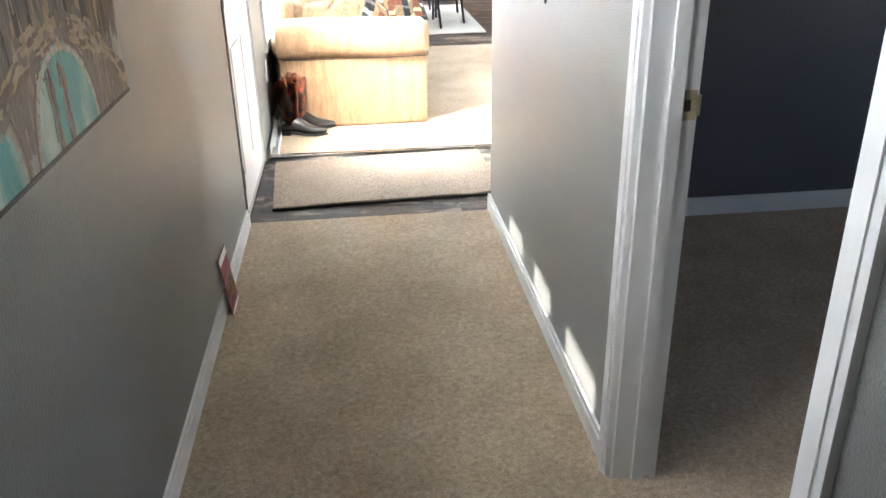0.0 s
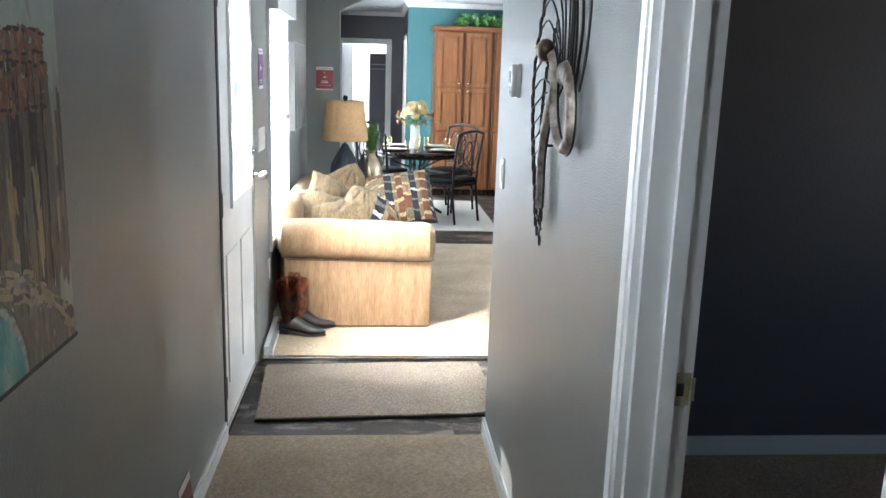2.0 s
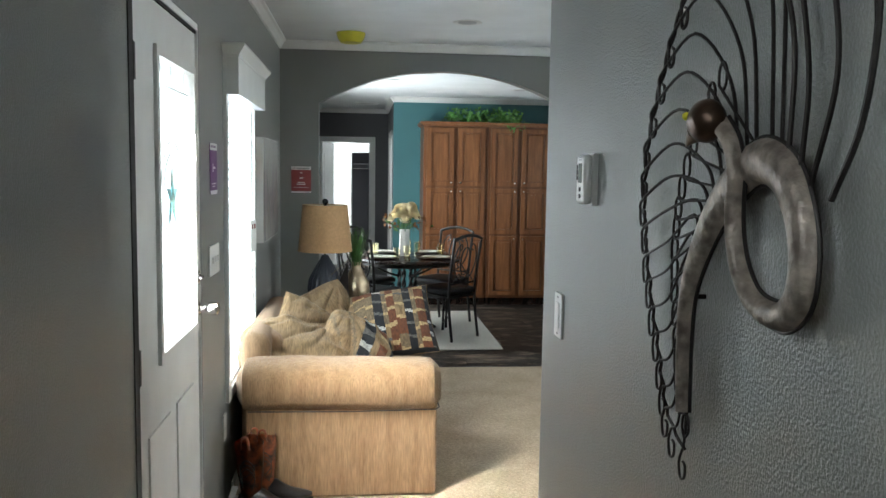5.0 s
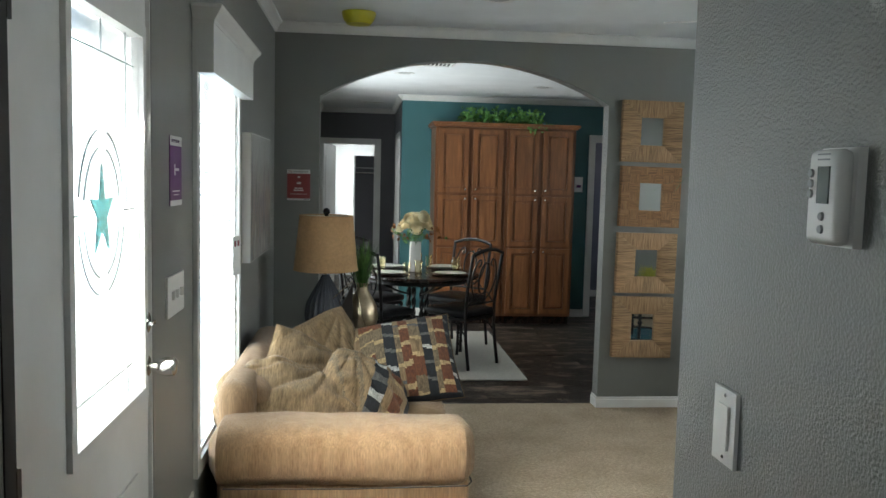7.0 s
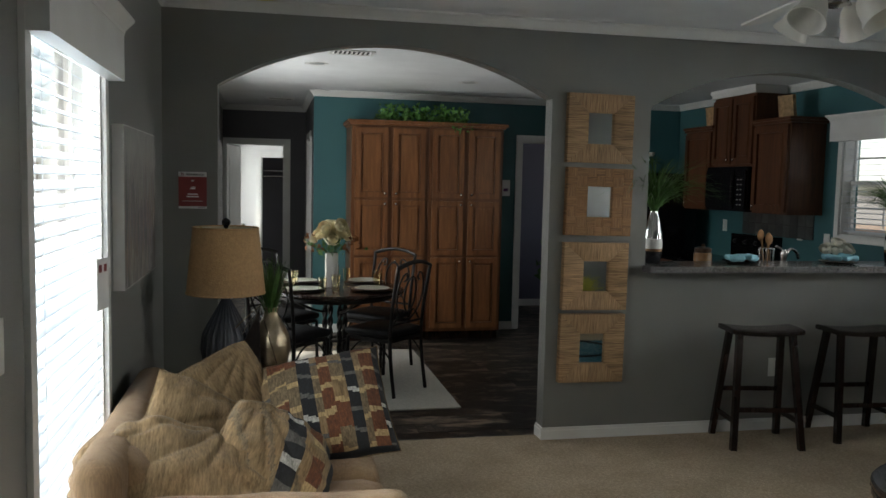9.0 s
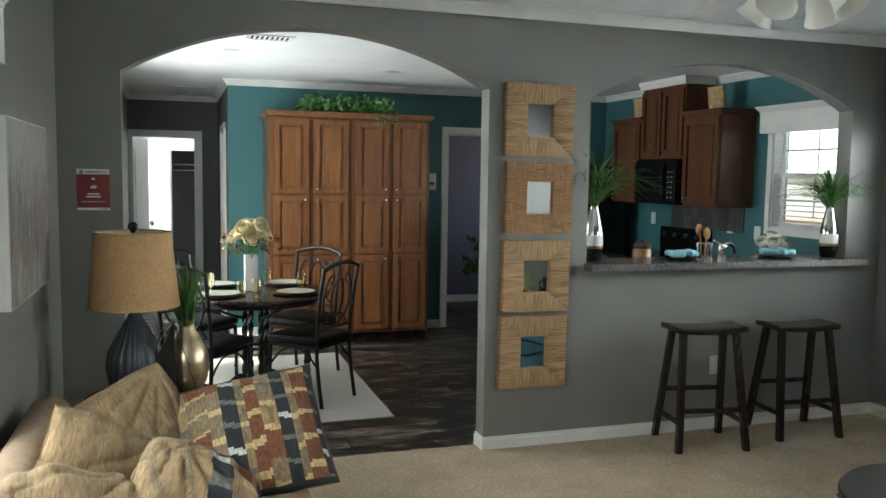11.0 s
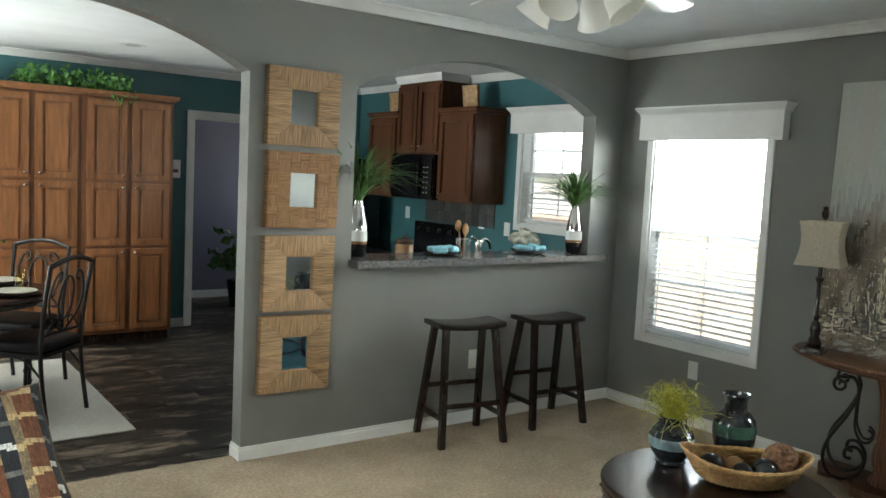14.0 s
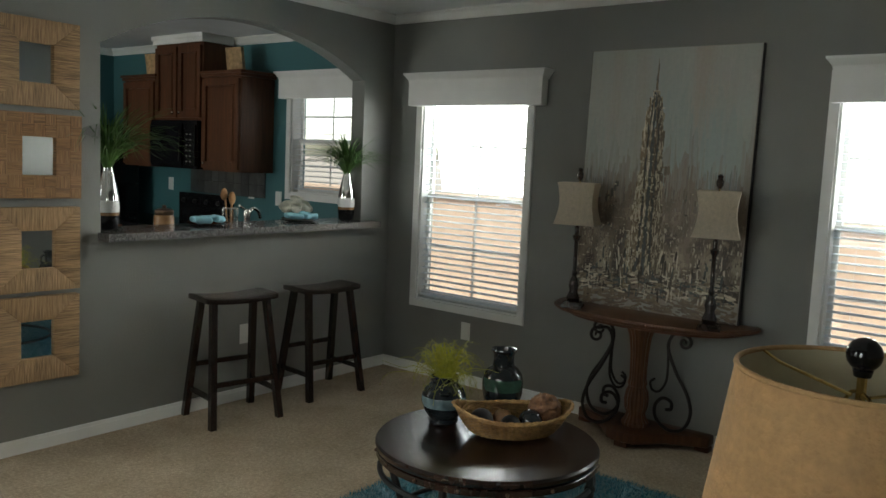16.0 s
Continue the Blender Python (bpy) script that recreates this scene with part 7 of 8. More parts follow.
    for i, (a, b) in enumerate(zip(rim, rim[1:])):
        mid = a.lerp(b, 0.5) + Vector((0, 0.012, 0.0))
        line += [a, mid]
    tube(bm, smooth_line(line + [rim[-1]], 4), 0.003, 6)
    part("outer_wire", bm, IRON, t)
    right = [[(2.175, 1.83), (2.14, 1.801), (2.126, 1.725), (2.145, 1.627), (2.195, 1.549)], [(2.25, 1.90), (2.216, 1.788), (2.197, 1.681), (2.24, 1.565)], [(2.34, 1.94), (2.289, 1.8), (2.258, 1.686), (2.265, 1.587)], [(2.41, 1.955), (2.329, 1.807), (2.295, 1.717), (2.297, 1.598)]]
    for l in right:
        e = Vector(l[0])
        curl = [at(e + Vector((0.02 + 0.014 * math.cos(q), -0.005 + 0.02 * math.sin(q)))) for q in (2.6, 1.5, 0.4, -0.8, -2.0, -3.0)]
        bm = B()
        tube(bm, smooth_line(list(reversed(curl)) + [at(p) for p in l]), 0.0036, 6)
        part("feather_wire", bm, IRON, t)
    bm = B()
    tube(bm, smooth_line([at((2.126, 1.725)), at((2.15, 1.86)), at((2.23, 1.945)), at((2.36, 1.985)), at((2.47, 1.965)), at((2.56, 1.925)), at((2.667, 1.854))]), 0.0036, 6)
    part("outer_wire", bm, IRON, t)
    for y, z in (fit(2.434, 1.566), fit(2.583, 1.377)):
        bm = B()
        tube(bm, [(X - 0.01, y, z), (XR - 0.0005, y, z)], 0.004, 6)
        part("wall_pin", bm, IRON, t)


wall_bird()

# ---- thermostat, switches, outlets, signs ----
th = thing("thermostat", "white plastic thermostat with a small grey display", "thermostat")
part("back_plate", boxes((XR - 0.012, XR - 0.0005, 3.118, 3.19, 1.505, 1.62)), PLASTIC, th, bevel=0.003)
part("cover", round_box(XR - 0.032, XR - 0.011, 3.12, 3.188, 1.507, 1.618, 0.0102, 5), PLASTIC, th)
part("display", boxes((XR - 0.0335, XR - 0.0318, 3.138, 3.162, 1.555, 1.598)), SCREEN, th)
for y, z in ((3.15, 1.54), (3.15, 1.525), (3.176, 1.59), (3.176, 1.578), (3.176, 1.566)):
    bm = B()
    v = lathe(bm, [(0.0055, 0), (0.0045, 0.003)], 12)
    bmesh.ops.transform(bm, matrix=Matrix.Translation((XR - 0.0318, y, z)) @ Matrix.Rotation(radians(-90), 4, "Y"), verts=v)
    part("button", bm, GREYPLASTIC, th)
for z in (1.607, 1.613):
    part("lettering", boxes((XR - 0.0325, XR - 0.0318, 3.14, 3.165, z - 0.002, z)), GREYPLASTIC, th)
sw = thing("light_switch", "white rocker switch plate on the hallway wall", "switch")
part("plate", boxes((XR - 0.007, XR - 0.0005, 3.385, 3.458, 1.148, 1.264)), PLASTIC, sw, bevel=0.003)
bm = boxes((XR - 0.011, XR - 0.0065, 3.404, 3.439, 1.172, 1.24))
part("rocker", bm, PLASTIC, sw, bevel=0.002)
for z in (1.158, 1.254):
    bm = B()
    v = lathe(bm, [(0.0035, 0), (0.002, 0.0015)], 10)
    bmesh.ops.transform(bm, matrix=Matrix.Translation((XR - 0.007, 3.4215, z)) @ Matrix.Rotation(radians(-90), 4, "Y"), verts=v)
    part("screw", bm, CHROME, sw)
gp = thing("light_switch", "white three-gang switch plate beside the entry door", "switch")
part("plate", boxes((XL + 0.0005, XL + 0.007, 4.68, 4.9, 1.14, 1.262)), PLASTIC, gp, bevel=0.003)
for y in (4.735, 4.79, 4.845):
    part("toggle", boxes((XL + 0.0065, XL + 0.016, y - 0.006, y + 0.006, 1.19, 1.215)), PLASTIC, gp, bevel=0.002)


def outlet(axis, x, y, z):
    o = thing("wall_outlet", "white plastic wall outlet above the baseboard", "outlet", group="wall outlets")
    def bx(d0, d1, w, lo, hi):
        return (x - w, x + w, y - d1, y - d0, lo, hi) if axis == "y" else (x - d1, x - d0, y - w, y + w, lo, hi)
    part("plate", boxes(bx(0.0005, 0.006, 0.036, z - 0.06, z + 0.06)), PLASTIC, o, bevel=0.003)
    for dz in (-0.022, 0.022):
        part("socket", boxes(bx(0.0055, 0.0085, 0.016, z + dz - 0.014, z + dz + 0.014)), PLASTIC, o, bevel=0.002)


outlet("y", 3.49, Y0, 0.425)
outlet("x", XE, 6.905, 0.385)
ou = thing("wall_outlet", "white plastic wall outlet near the entry door", "outlet", group="wall outlets")
part("plate", boxes((XL + 0.0005, XL + 0.006, 4.98, 5.05, 0.36, 0.475)), PLASTIC, ou, bevel=0.003)


def sign(name, label, m, w, h, mat, bars):
    """A printed card facing -y in its own space."""
    t = thing(name, label, "sign", m)
    part("card", boxes((-w / 2, w / 2, -0.003, -0.0005, 0, h)), mat, t)
    for x0, x1, z0, z1, mt in bars:
        part("print", boxes((x0 * w, x1 * w, -0.0038, -0.003, z0 * h, z1 * h)), mt, t)
    return t


RED_BARS = [(-0.5, 0.5, 0.87, 1.0, PAPER), (-0.45, -0.3, 0.88, 0.985, REDSIGN), (-0.24, 0.42, 0.905, 0.955, GREYPLASTIC), (-0.05, 0.05, 0.74, 0.78, PAPER), (-0.09, 0.09, 0.53, 0.57, PAPER), (-0.04, 0.12, 0.58, 0.6, PAPER),
            (-0.18, 0.18, 0.38, 0.41, PAPER), (-0.22, 0.22, 0.31, 0.345, PAPER), (-0.36, 0.36, 0.2, 0.21, PAPER), (-0.5, 0.5, 0.0, 0.06, PAPER), (0.2, 0.45, 0.015, 0.045, GREYPLASTIC)]
sign("notice_sign", "dark red printed notice card on the arch wall", pose(-0.132, Y0, 1.405), 0.148, 0.2, REDSIGN, RED_BARS)
sign("notice_sign", "purple printed notice card beside the entry door", pose(XL, 4.81, 1.47, 0, 0, 90), 0.155, 0.21, PURPLE, [(-0.5, 0.5, 0.86, 1.0, PAPER), (-0.4, 0.3, 0.91, 0.95, PURPLE), (-0.5, 0.5, 0.0, 0.08, PAPER), (-0.1, 0.25, 0.5, 0.54, PAPER), (-0.14, -0.06, 0.44, 0.6, PAPER), (-0.3, 0.3, 0.2, 0.22, PAPER), (-0.2, 0.2, 0.15, 0.165, PAPER)])
sign("notice_sign", "fallen red and orange printed card leaning on the baseboard", pose(XL + 0.035, 2.8, 0.006, -7, 0, 90), 0.15, 0.225, REDSIGN, [(-0.5, 0.5, 0.88, 1.0, PAPER), (-0.4, 0.4, 0.25, 0.6, BRONZE), (-0.3, 0.3, 0.3, 0.5, RATTANDARK), (-0.5, 0.5, 0.0, 0.08, PAPER)])
tag = thing("price_tag", "small white hang tag on the blind cord", "tag", pose(-0.262, 5.86, 1.13, 0, 0, 78))
part("card", boxes((-0.045, 0.045, -0.001, 0.001, 0, 0.17)), PAPER, tag)
part("print", boxes((-0.03, -0.008, -0.002, -0.001, 0.125, 0.15), (0.008, 0.03, -0.002, -0.001, 0.125, 0.15)), REDSIGN, tag)
pb = thing("shelf_box", "small white wall box beside the far doorway", "box")
part("body", boxes((2.70, 2.79, YN - 0.06, YN - 0.001, 1.45, 1.62)), PAPER, pb, bevel=0.004)
part("slot", boxes((2.72, 2.77, YN - 0.063, YN - 0.06, 1.5, 1.53)), PURPLE, pb)

# plant seen through the far doorway
fp = thing("floor_plant", "leafy green plant standing beyond the far doorway", "plant", pose(3.85, 12.4, 0))
bm = B()
lathe(bm, [(0.13, 0.0), (0.17, 0.28), (0.165, 0.3)], 24)
part("pot", bm, BLACKVINYL, fp)
bm = B()
r = random.Random(4)
for _ in range(26):
    a, l = r.uniform(0, 6.28), r.uniform(0.25, 0.45)
    tip = Vector((math.cos(a) * l, math.sin(a) * l, 0.35 + r.uniform(0.1, 0.5)))
    line = smooth_line([(0, 0, 0.28), (tip.x * 0.4, tip.y * 0.4, tip.z * 0.95), tip])
    tube(bm, line, 0.004, 5)
    leaf_cloud(bm, [line[k] for k in range(4, len(line), 2)], 0.14, int(a * 1000))
part("leaves", bm, LEAF, fp)

# ---- boots, loose trim and the mat by the door ----
def boot(m):
    t = thing("cowboy_boot", "worn rust and black leather cowboy boot by the loveseat", "boot", m, group="pair of cowboy boots")
    bm = B()
    rings = []
    prof = [(0.07, 0.05, 0.048, 0.0), (0.1, 0.047, 0.046, 0.0), (0.14, 0.05, 0.05, -0.004), (0.19, 0.058, 0.055, -0.006), (0.25, 0.064, 0.058, -0.008), (0.3, 0.066, 0.058, -0.01), (0.33, 0.066, 0.058, -0.01)]
    n = 28
    for z, a, b, o in prof:
        rings.append([bm.verts.new((o + a * math.cos(2 * math.pi * i / n), b * math.sin(2 * math.pi * i / n), z + (0.022 * abs(math.sin(2 * math.pi * i / n)) ** 2 - 0.008 if z > 0.32 else 0) + 0.004 * noise.noise(Vector((a, i * 0.5, z * 9))))) for i in range(n)])
    for p, q in zip(rings, rings[1:]):
        for i in range(n):
            bm.faces.new((p[i], p[(i + 1) % n], q[(i + 1) % n], q[i]))
    bmesh.ops.solidify(bm, geom=bm.faces[:], thickness=0.003)
    shaft = part("shaft", bm, BOOTORANGE, t, "rust-orange tooled leather shaft")
    for s in (1, -1):
        bm = B()
        for k in range(3):
            tube(bm, smooth_line([(0.02 - 0.015 * k, s * 0.057, 0.12 + 0.03 * k), (0.035, s * 0.058, 0.18 + 0.02 * k), (0.0, s * 0.0625, 0.22 + 0.02 * k), (-0.035, s * 0.053, 0.18 + 0.02 * k), (-0.02, s * 0.056, 0.13 + 0.02 * k)]), 0.0022, 5)
        part("stitching", bm, BOOTBLACK, shaft)
    for s in (1, -1):
        bm = B()
        tube(bm, smooth_line([(0.012, s * 0.062, 0.31), (0.004, s * 0.066, 0.362), (-0.02, s * 0.066, 0.362), (-0.028, s * 0.06, 0.31)]), 0.006, 6, flat=0.35)
        part("pull_strap", bm, BOOTORANGE, shaft)
    bm = B()
    rings = []
    foot = [(-0.055, 0.032, 0.03, 0.085), (-0.03, 0.042, 0.028, 0.11), (0.02, 0.045, 0.024, 0.12), (0.06, 0.043, 0.018, 0.105), (0.1, 0.044, 0.012, 0.075), (0.14, 0.043, 0.01, 0.058), (0.175, 0.034, 0.011, 0.05), (0.205, 0.02, 0.014, 0.042), (0.222, 0.006, 0.018, 0.034)]
    for x, w, z0, z1 in foot:
        rings.append([bm.verts.new((x, w * math.cos(2 * math.pi * i / 20), (z0 + z1) / 2 + (z1 - z0) / 2 * math.sin(2 * math.pi * i / 20))) for i in range(20)])
    for p, q in zip(rings, rings[1:]):
        for i in range(20):
            bm.faces.new((p[i], q[i], q[(i + 1) % 20], p[(i + 1) % 20]))
    bm.faces.new(rings[0])
    bm.faces.new(list(reversed(rings[-1])))
    bmesh.ops.recalc_face_normals(bm, faces=bm.faces)
    part("vamp", bm, BOOTBLACK, t, "black leather foot")
    bm = B()
    prism(bm, [(-0.06, -0.03), (-0.04, -0.042), (0.05, -0.036), (0.12, -0.048), (0.18, -0.038), (0.228, 0.0), (0.18, 0.038), (0.12, 0.048), (0.05, 0.036), (-0.04, 0.042), (-0.06, 0.03)], "z", 0.0, 0.007)
    for v in bm.verts:
        v.co.z += 0.024 * max(0.0, min(1.0, (0.06 - v.co.x) / 0.08)) + 0.004
    part("sole", bm, BOOTBLACK, t)
    part("heel", round_box(-0.062, 0.0, -0.034, 0.034, 0.0, 0.029, 0.005, 2), BOOTBLACK, t)
    return t


bt = boot(pose(-0.17, 5.02, 0.017, 0, 0, -12))
copy_thing(bt, pose(-0.125, 5.125, 0.017, 0, 0, 6))
lt = thing("loose_trim", "loose white vinyl channel lying along the wall", "trim piece", pose(XL + 0.045, 4.62, 0.017, 0, 0, 1.5))
part("channel", boxes((-0.025, 0.025, 0, 0.58, 0.0, 0.004), (-0.025, -0.021, 0, 0.58, 0.004, 0.05), (0.021, 0.025, 0, 0.58, 0.004, 0.03), (-0.021, 0.004, 0, 0.58, 0.046, 0.05)), TRIM, lt, smooth=False)
mt_ = thing("doormat", "taupe carpet runner mat inside the entry door", "mat", pose(0.36, 4.16, 0.001, 0, 0, 3))
bm = grid_box(-0.575, 0.575, -0.352, 0.352, 0.0, 0.02, 0.008, 14)
for v in bm.verts:
    if v.co.z > 0.01:
        v.co.z += 0.004 * noise.noise(v.co * 4)
    if v.co.x > 0.45 and v.co.y < -0.25:
        v.co.z += 0.018 * (v.co.x - 0.45) / 0.11
part("mat_body", bm, MATRUG, mt_)
for a, b in ((-0.358, -0.352), (0.352, 0.358)):
    part("binding", boxes((-0.575, 0.575, a, b, 0.0, 0.012)), JOINT, mt_)
ts = solid("trim_threshold", round_box(XL + 0.02, 1.02, 4.585, 4.625, 0.0, 0.021, 0.006, 2), CHROME, "pale metal carpet edging strip", "trim")


# ---- paintings ----
def oil_paint(name):
    """Oil paint whose colour each brush stroke carries, broken up by bristle marks."""
    m = material(name, (0.5, 0.5, 0.5), 0.5, 0.04, 45, 0.25, 120)
    n, l = m.node_tree.nodes, m.node_tree.links
    b = n["Principled BSDF"]
    at, mx = n.new("ShaderNodeAttribute"), n.new("ShaderNodeMix")
    at.attribute_name = "paint"
    tone = b.inputs["Base Color"].links[0].from_socket
    mx.data_type, mx.blend_type = "RGBA", "MULTIPLY"
    mx.inputs[0].default_value = 1.0
    gain = n.new("ShaderNodeVectorMath")
    gain.operation = "SCALE"
    gain.inputs["Scale"].default_value = 2.0
    l.new(tone, gain.inputs[0])
    l.new(at.outputs["Color"], mx.inputs[6])
    l.new(gain.outputs[0], mx.inputs[7])
    l.new(mx.outputs[2], b.inputs["Base Color"])
    return m


OIL = oil_paint("oil_brushwork")


def blend(a, b, k):
    k = max(0.0, min(1.0, k))
    return tuple(p + (q - p) * k for p, q in zip(a, b))


class Brush:
    """Lays short ribbed strokes of paint on a face that maps (u, v, height) to space."""

    def __init__(self, face, seed):
        self.bm, self.face, self.r = B(), face, random.Random(seed)
        self.ink = self.bm.loops.layers.float_color.new("paint")
        self.coat = 0.0003

    def dab(self, u, v, sx, sy, color, ang=0.0, jitter=0.14):
        r, bm = self.r, self.bm
        c, s = math.cos(ang), math.sin(ang)
        self.coat += 2.5e-7
        rows = []
        for j, t in enumerate((-1.0, -0.55, 0.5, 1.0)):
            w = sx * (0.7 if j in (0, 3) else 1.0)
            row = []
            for q in (-1.0, -0.35, 0.35, 1.0):
                x, y = q * w * r.uniform(0.85, 1.15), sy * (t + (r.uniform(-0.25, 0.2) if j in (0, 3) else 0.0))
                row.append(bm.verts.new(self.face(u + x * c - y * s, v + x * s + y * c, self.coat + (0.0004 if abs(q) < 0.5 else 0.0))))
            rows.append(row)
        for q in range(3):
            k = 1 + r.uniform(-jitter, jitter)
            for a, b in zip(rows, rows[1:]):
                f = bm.faces.new((a[q], a[q + 1], b[q + 1], b[q]))
                for lp in f.loops:
                    lp[self.ink] = (color[0] * k, color[1] * k, color[2] * k, 1.0)


# the city tower above the console
CW, CH = 0.985, 1.49
cp = thing("city_painting", "large grey canvas painting of a skyscraper leaning above the console", "painting", Matrix.Translation((XE - 0.082, 5.55, 0.728)) @ Matrix.Rotation(radians(2.0), 4, "Y"))
SKYC = material("pale_grey_oil_paint", (0.34, 0.35, 0.315), 0.5, 0.14, 5.0, 0.15, 60, stretch=(1, 5, 0.6), second=(0.29, 0.245, 0.195), second_scale=1.3, second_amount=0.5)
part("canvas", boxes((0.0, 0.035, -CW / 2, CW / 2, 0, CH)), [SKYC], cp, "stretched canvas", bevel=0.002)
for a, b in ((-CW / 2 - 0.004, -CW / 2 - 0.0005), (CW / 2 + 0.0005, CW / 2 + 0.004)):
    part("edge", boxes((0.004, 0.037, a, b, 0, CH)), BLACKVINYL, cp, "black canvas edge")
UMBER, TAN, CREAM, SLATEC, HAZE = (0.045, 0.035, 0.026), (0.22, 0.17, 0.11), (0.6, 0.53, 0.4), (0.075, 0.085, 0.08), (0.235, 0.185, 0.145)
TOWER_U = 0.07


def city_face(u, v, h):
    return (-h, max(-CW / 2 + 0.004, min(CW / 2 - 0.004, u)), max(0.003, min(CH - 0.003, v)))


def city_sky(u, v):
    n1 = noise.noise(Vector((u * 3.1, v * 1.4, 2.0)))
    n2 = noise.noise(Vector((u * 9.0, v * 1.1, 7.0)))
    c = blend((0.4, 0.41, 0.375), (0.41, 0.36, 0.305), 0.35 + 1.1 * n2)
    c = blend(c, (0.27, 0.355, 0.345), 0.4 * math.exp(-((v - 0.88) / 0.22) ** 2) + 0.4 * n1)
    return blend(c, HAZE, (0.9 - v) / 0.34 + 0.6 * n2)


def paint_city():
    br = Brush(city_face, 77)
    r = br.r
    for _ in range(1500):
        u, v = r.uniform(-0.49, 0.49), r.uniform(0.3, CH)
        br.dab(u, v, r.uniform(0.012, 0.03), r.uniform(0.07, 0.18), city_sky(u, v), r.gauss(0, 0.02), 0.02)
    for _ in range(420):
        u = r.uniform(-0.48, 0.48)
        v = 0.5 + 0.3 * r.random() ** 1.6
        br.dab(u, v, r.uniform(0.004, 0.012), r.uniform(0.02, 0.07), blend(city_sky(u, v), r.choice((HAZE, TAN, SLATEC)), r.uniform(0.15, 0.55)), r.gauss(0, 0.03))
    # rows of buildings, the far ones first
    for k in range(64):
        u, w = r.uniform(-0.48, 0.48), r.uniform(0.018, 0.045)
        top = 0.66 - 0.42 * k / 63 + 0.07 * r.gauss(0, 1) + 0.1 * math.exp(-((u - TOWER_U) / 0.16) ** 2)
        near = k / 63
        tone = blend(r.choice((blend(TAN, UMBER, 0.4), (0.13, 0.1, 0.075), SLATEC, (0.1, 0.08, 0.06), TAN, (0.17, 0.14, 0.105))), HAZE, 0.5 * (1 - near))
        for _ in range(12):
            br.dab(u + r.uniform(-w, w), top - 0.02 - 0.18 * r.random(), r.uniform(0.009, 0.018), r.uniform(0.014, 0.032), tone, r.gauss(0, 0.03), 0.25)
        for _ in range(5):
            v = top - 0.2 * r.random()
            br.dab(u + w * r.choice((-0.8, -0.3, 0.2, 0.7)), v, r.uniform(0.003, 0.007), r.uniform(0.006, 0.02), r.choice((CREAM, UMBER, UMBER, blend(CREAM, TAN, 0.5), SLATEC)), r.gauss(0, 0.04))
        for _ in range(3):
            br.dab(u + w * r.uniform(-0.9, 0.9), top - 0.18 * r.random(), r.uniform(0.008, 0.016), r.uniform(0.0015, 0.004), r.choice((CREAM, TAN, UMBER)), r.gauss(0, 0.08))
    # small strokes that break the masses into fronts and windows
    for _ in range(4200):
        u = r.uniform(-0.485, 0.485)
        roof = 0.6 + 0.09 * noise.noise(Vector((round(u * 18) * 0.7, 3.0, 0))) + 0.08 * math.exp(-((u - TOWER_U) / 0.16) ** 2)
        v = 0.1 + (roof - 0.1) * r.random()
        n1 = noise.noise(Vector((u * 11, v * 8, 5.0)))
        tone = blend((0.17, 0.135, 0.1), UMBER if n1 > 0 else blend(CREAM, TAN, 0.55), min(0.85, 2.2 * abs(n1)))
        tone = blend(tone, HAZE, max(0.0, (v - 0.3) / 0.35) * 0.75)
        pick = r.random()
        if pick < 0.1:
            tone = blend(CREAM, HAZE, 0.3 * r.random() + max(0.0, (v - 0.3) / 0.4))
        if r.random() < 0.7:
            br.dab(u, v, r.uniform(0.0025, 0.006), r.uniform(0.006, 0.018), tone, r.gauss(0, 0.05))
        else:
            br.dab(u, v, r.uniform(0.006, 0.016), r.uniform(0.002, 0.005), tone, r.gauss(0, 0.1))
    # the tower and its setbacks
    for v0, v1, half in ((0.22, 0.46, 0.115), (0.22, 0.62, 0.09), (0.24, 0.8, 0.075), (0.28, 1.04, 0.064), (0.5, 1.16, 0.055), (1.08, 1.215, 0.036), (1.2, 1.255, 0.019)):
        count = int(1350 * half * (v1 - v0) / 0.07)
        for _ in range(count):
            q, v = r.uniform(-1, 1), r.uniform(v0, v1 - 0.015)
            lit = TAN if q > 0.15 else blend(TAN, UMBER, 0.55)
            if abs(q) < 0.16:
                lit = SLATEC
            elif abs(abs(q) - 0.55) < 0.1:
                lit = blend(UMBER, SLATEC, 0.5)
            elif r.random() < 0.4:
                lit = CREAM if q > -0.1 else blend(CREAM, TAN, 0.5)
            br.dab(TOWER_U + q * half, v, r.uniform(0.004, 0.008), r.uniform(0.008, 0.022), lit, r.gauss(0, 0.015), 0.2)
        for _ in range(count // 3):
            q = r.uniform(-0.95, 0.95)
            br.dab(TOWER_U + q * half, round(r.uniform(v0, v1) / 0.013) * 0.013, r.uniform(0.004, 0.009), r.uniform(0.0014, 0.0028), r.choice((CREAM, UMBER, UMBER, TAN)), r.gauss(0, 0.05))
        br.dab(TOWER_U, v1 - 0.004, half, 0.004, CREAM, 0.0)
    for k in range(34):
        v = 1.25 + 0.17 * k / 33
        br.dab(TOWER_U + r.gauss(0, 0.0015), v, 0.0065 * (1 - k / 36), 0.012, r.choice((SLATEC, HAZE, TAN)), 0.0)
    # pale roofs and streets low on the canvas
    for _ in range(520):
        u, v = r.uniform(-0.48, 0.48), r.uniform(0.0, 0.22)
        c = blend((0.15, 0.115, 0.09), TAN, r.random()) if v < 0.1 else r.choice((CREAM, UMBER, SLATEC, TAN, blend(CREAM, HAZE, 0.5), HAZE, (0.1, 0.08, 0.06)))
        br.dab(u, v, r.uniform(0.01, 0.035), r.uniform(0.003, 0.008), c, r.gauss(-0.15 * (1 if u > TOWER_U else -1), 0.16), 0.2)
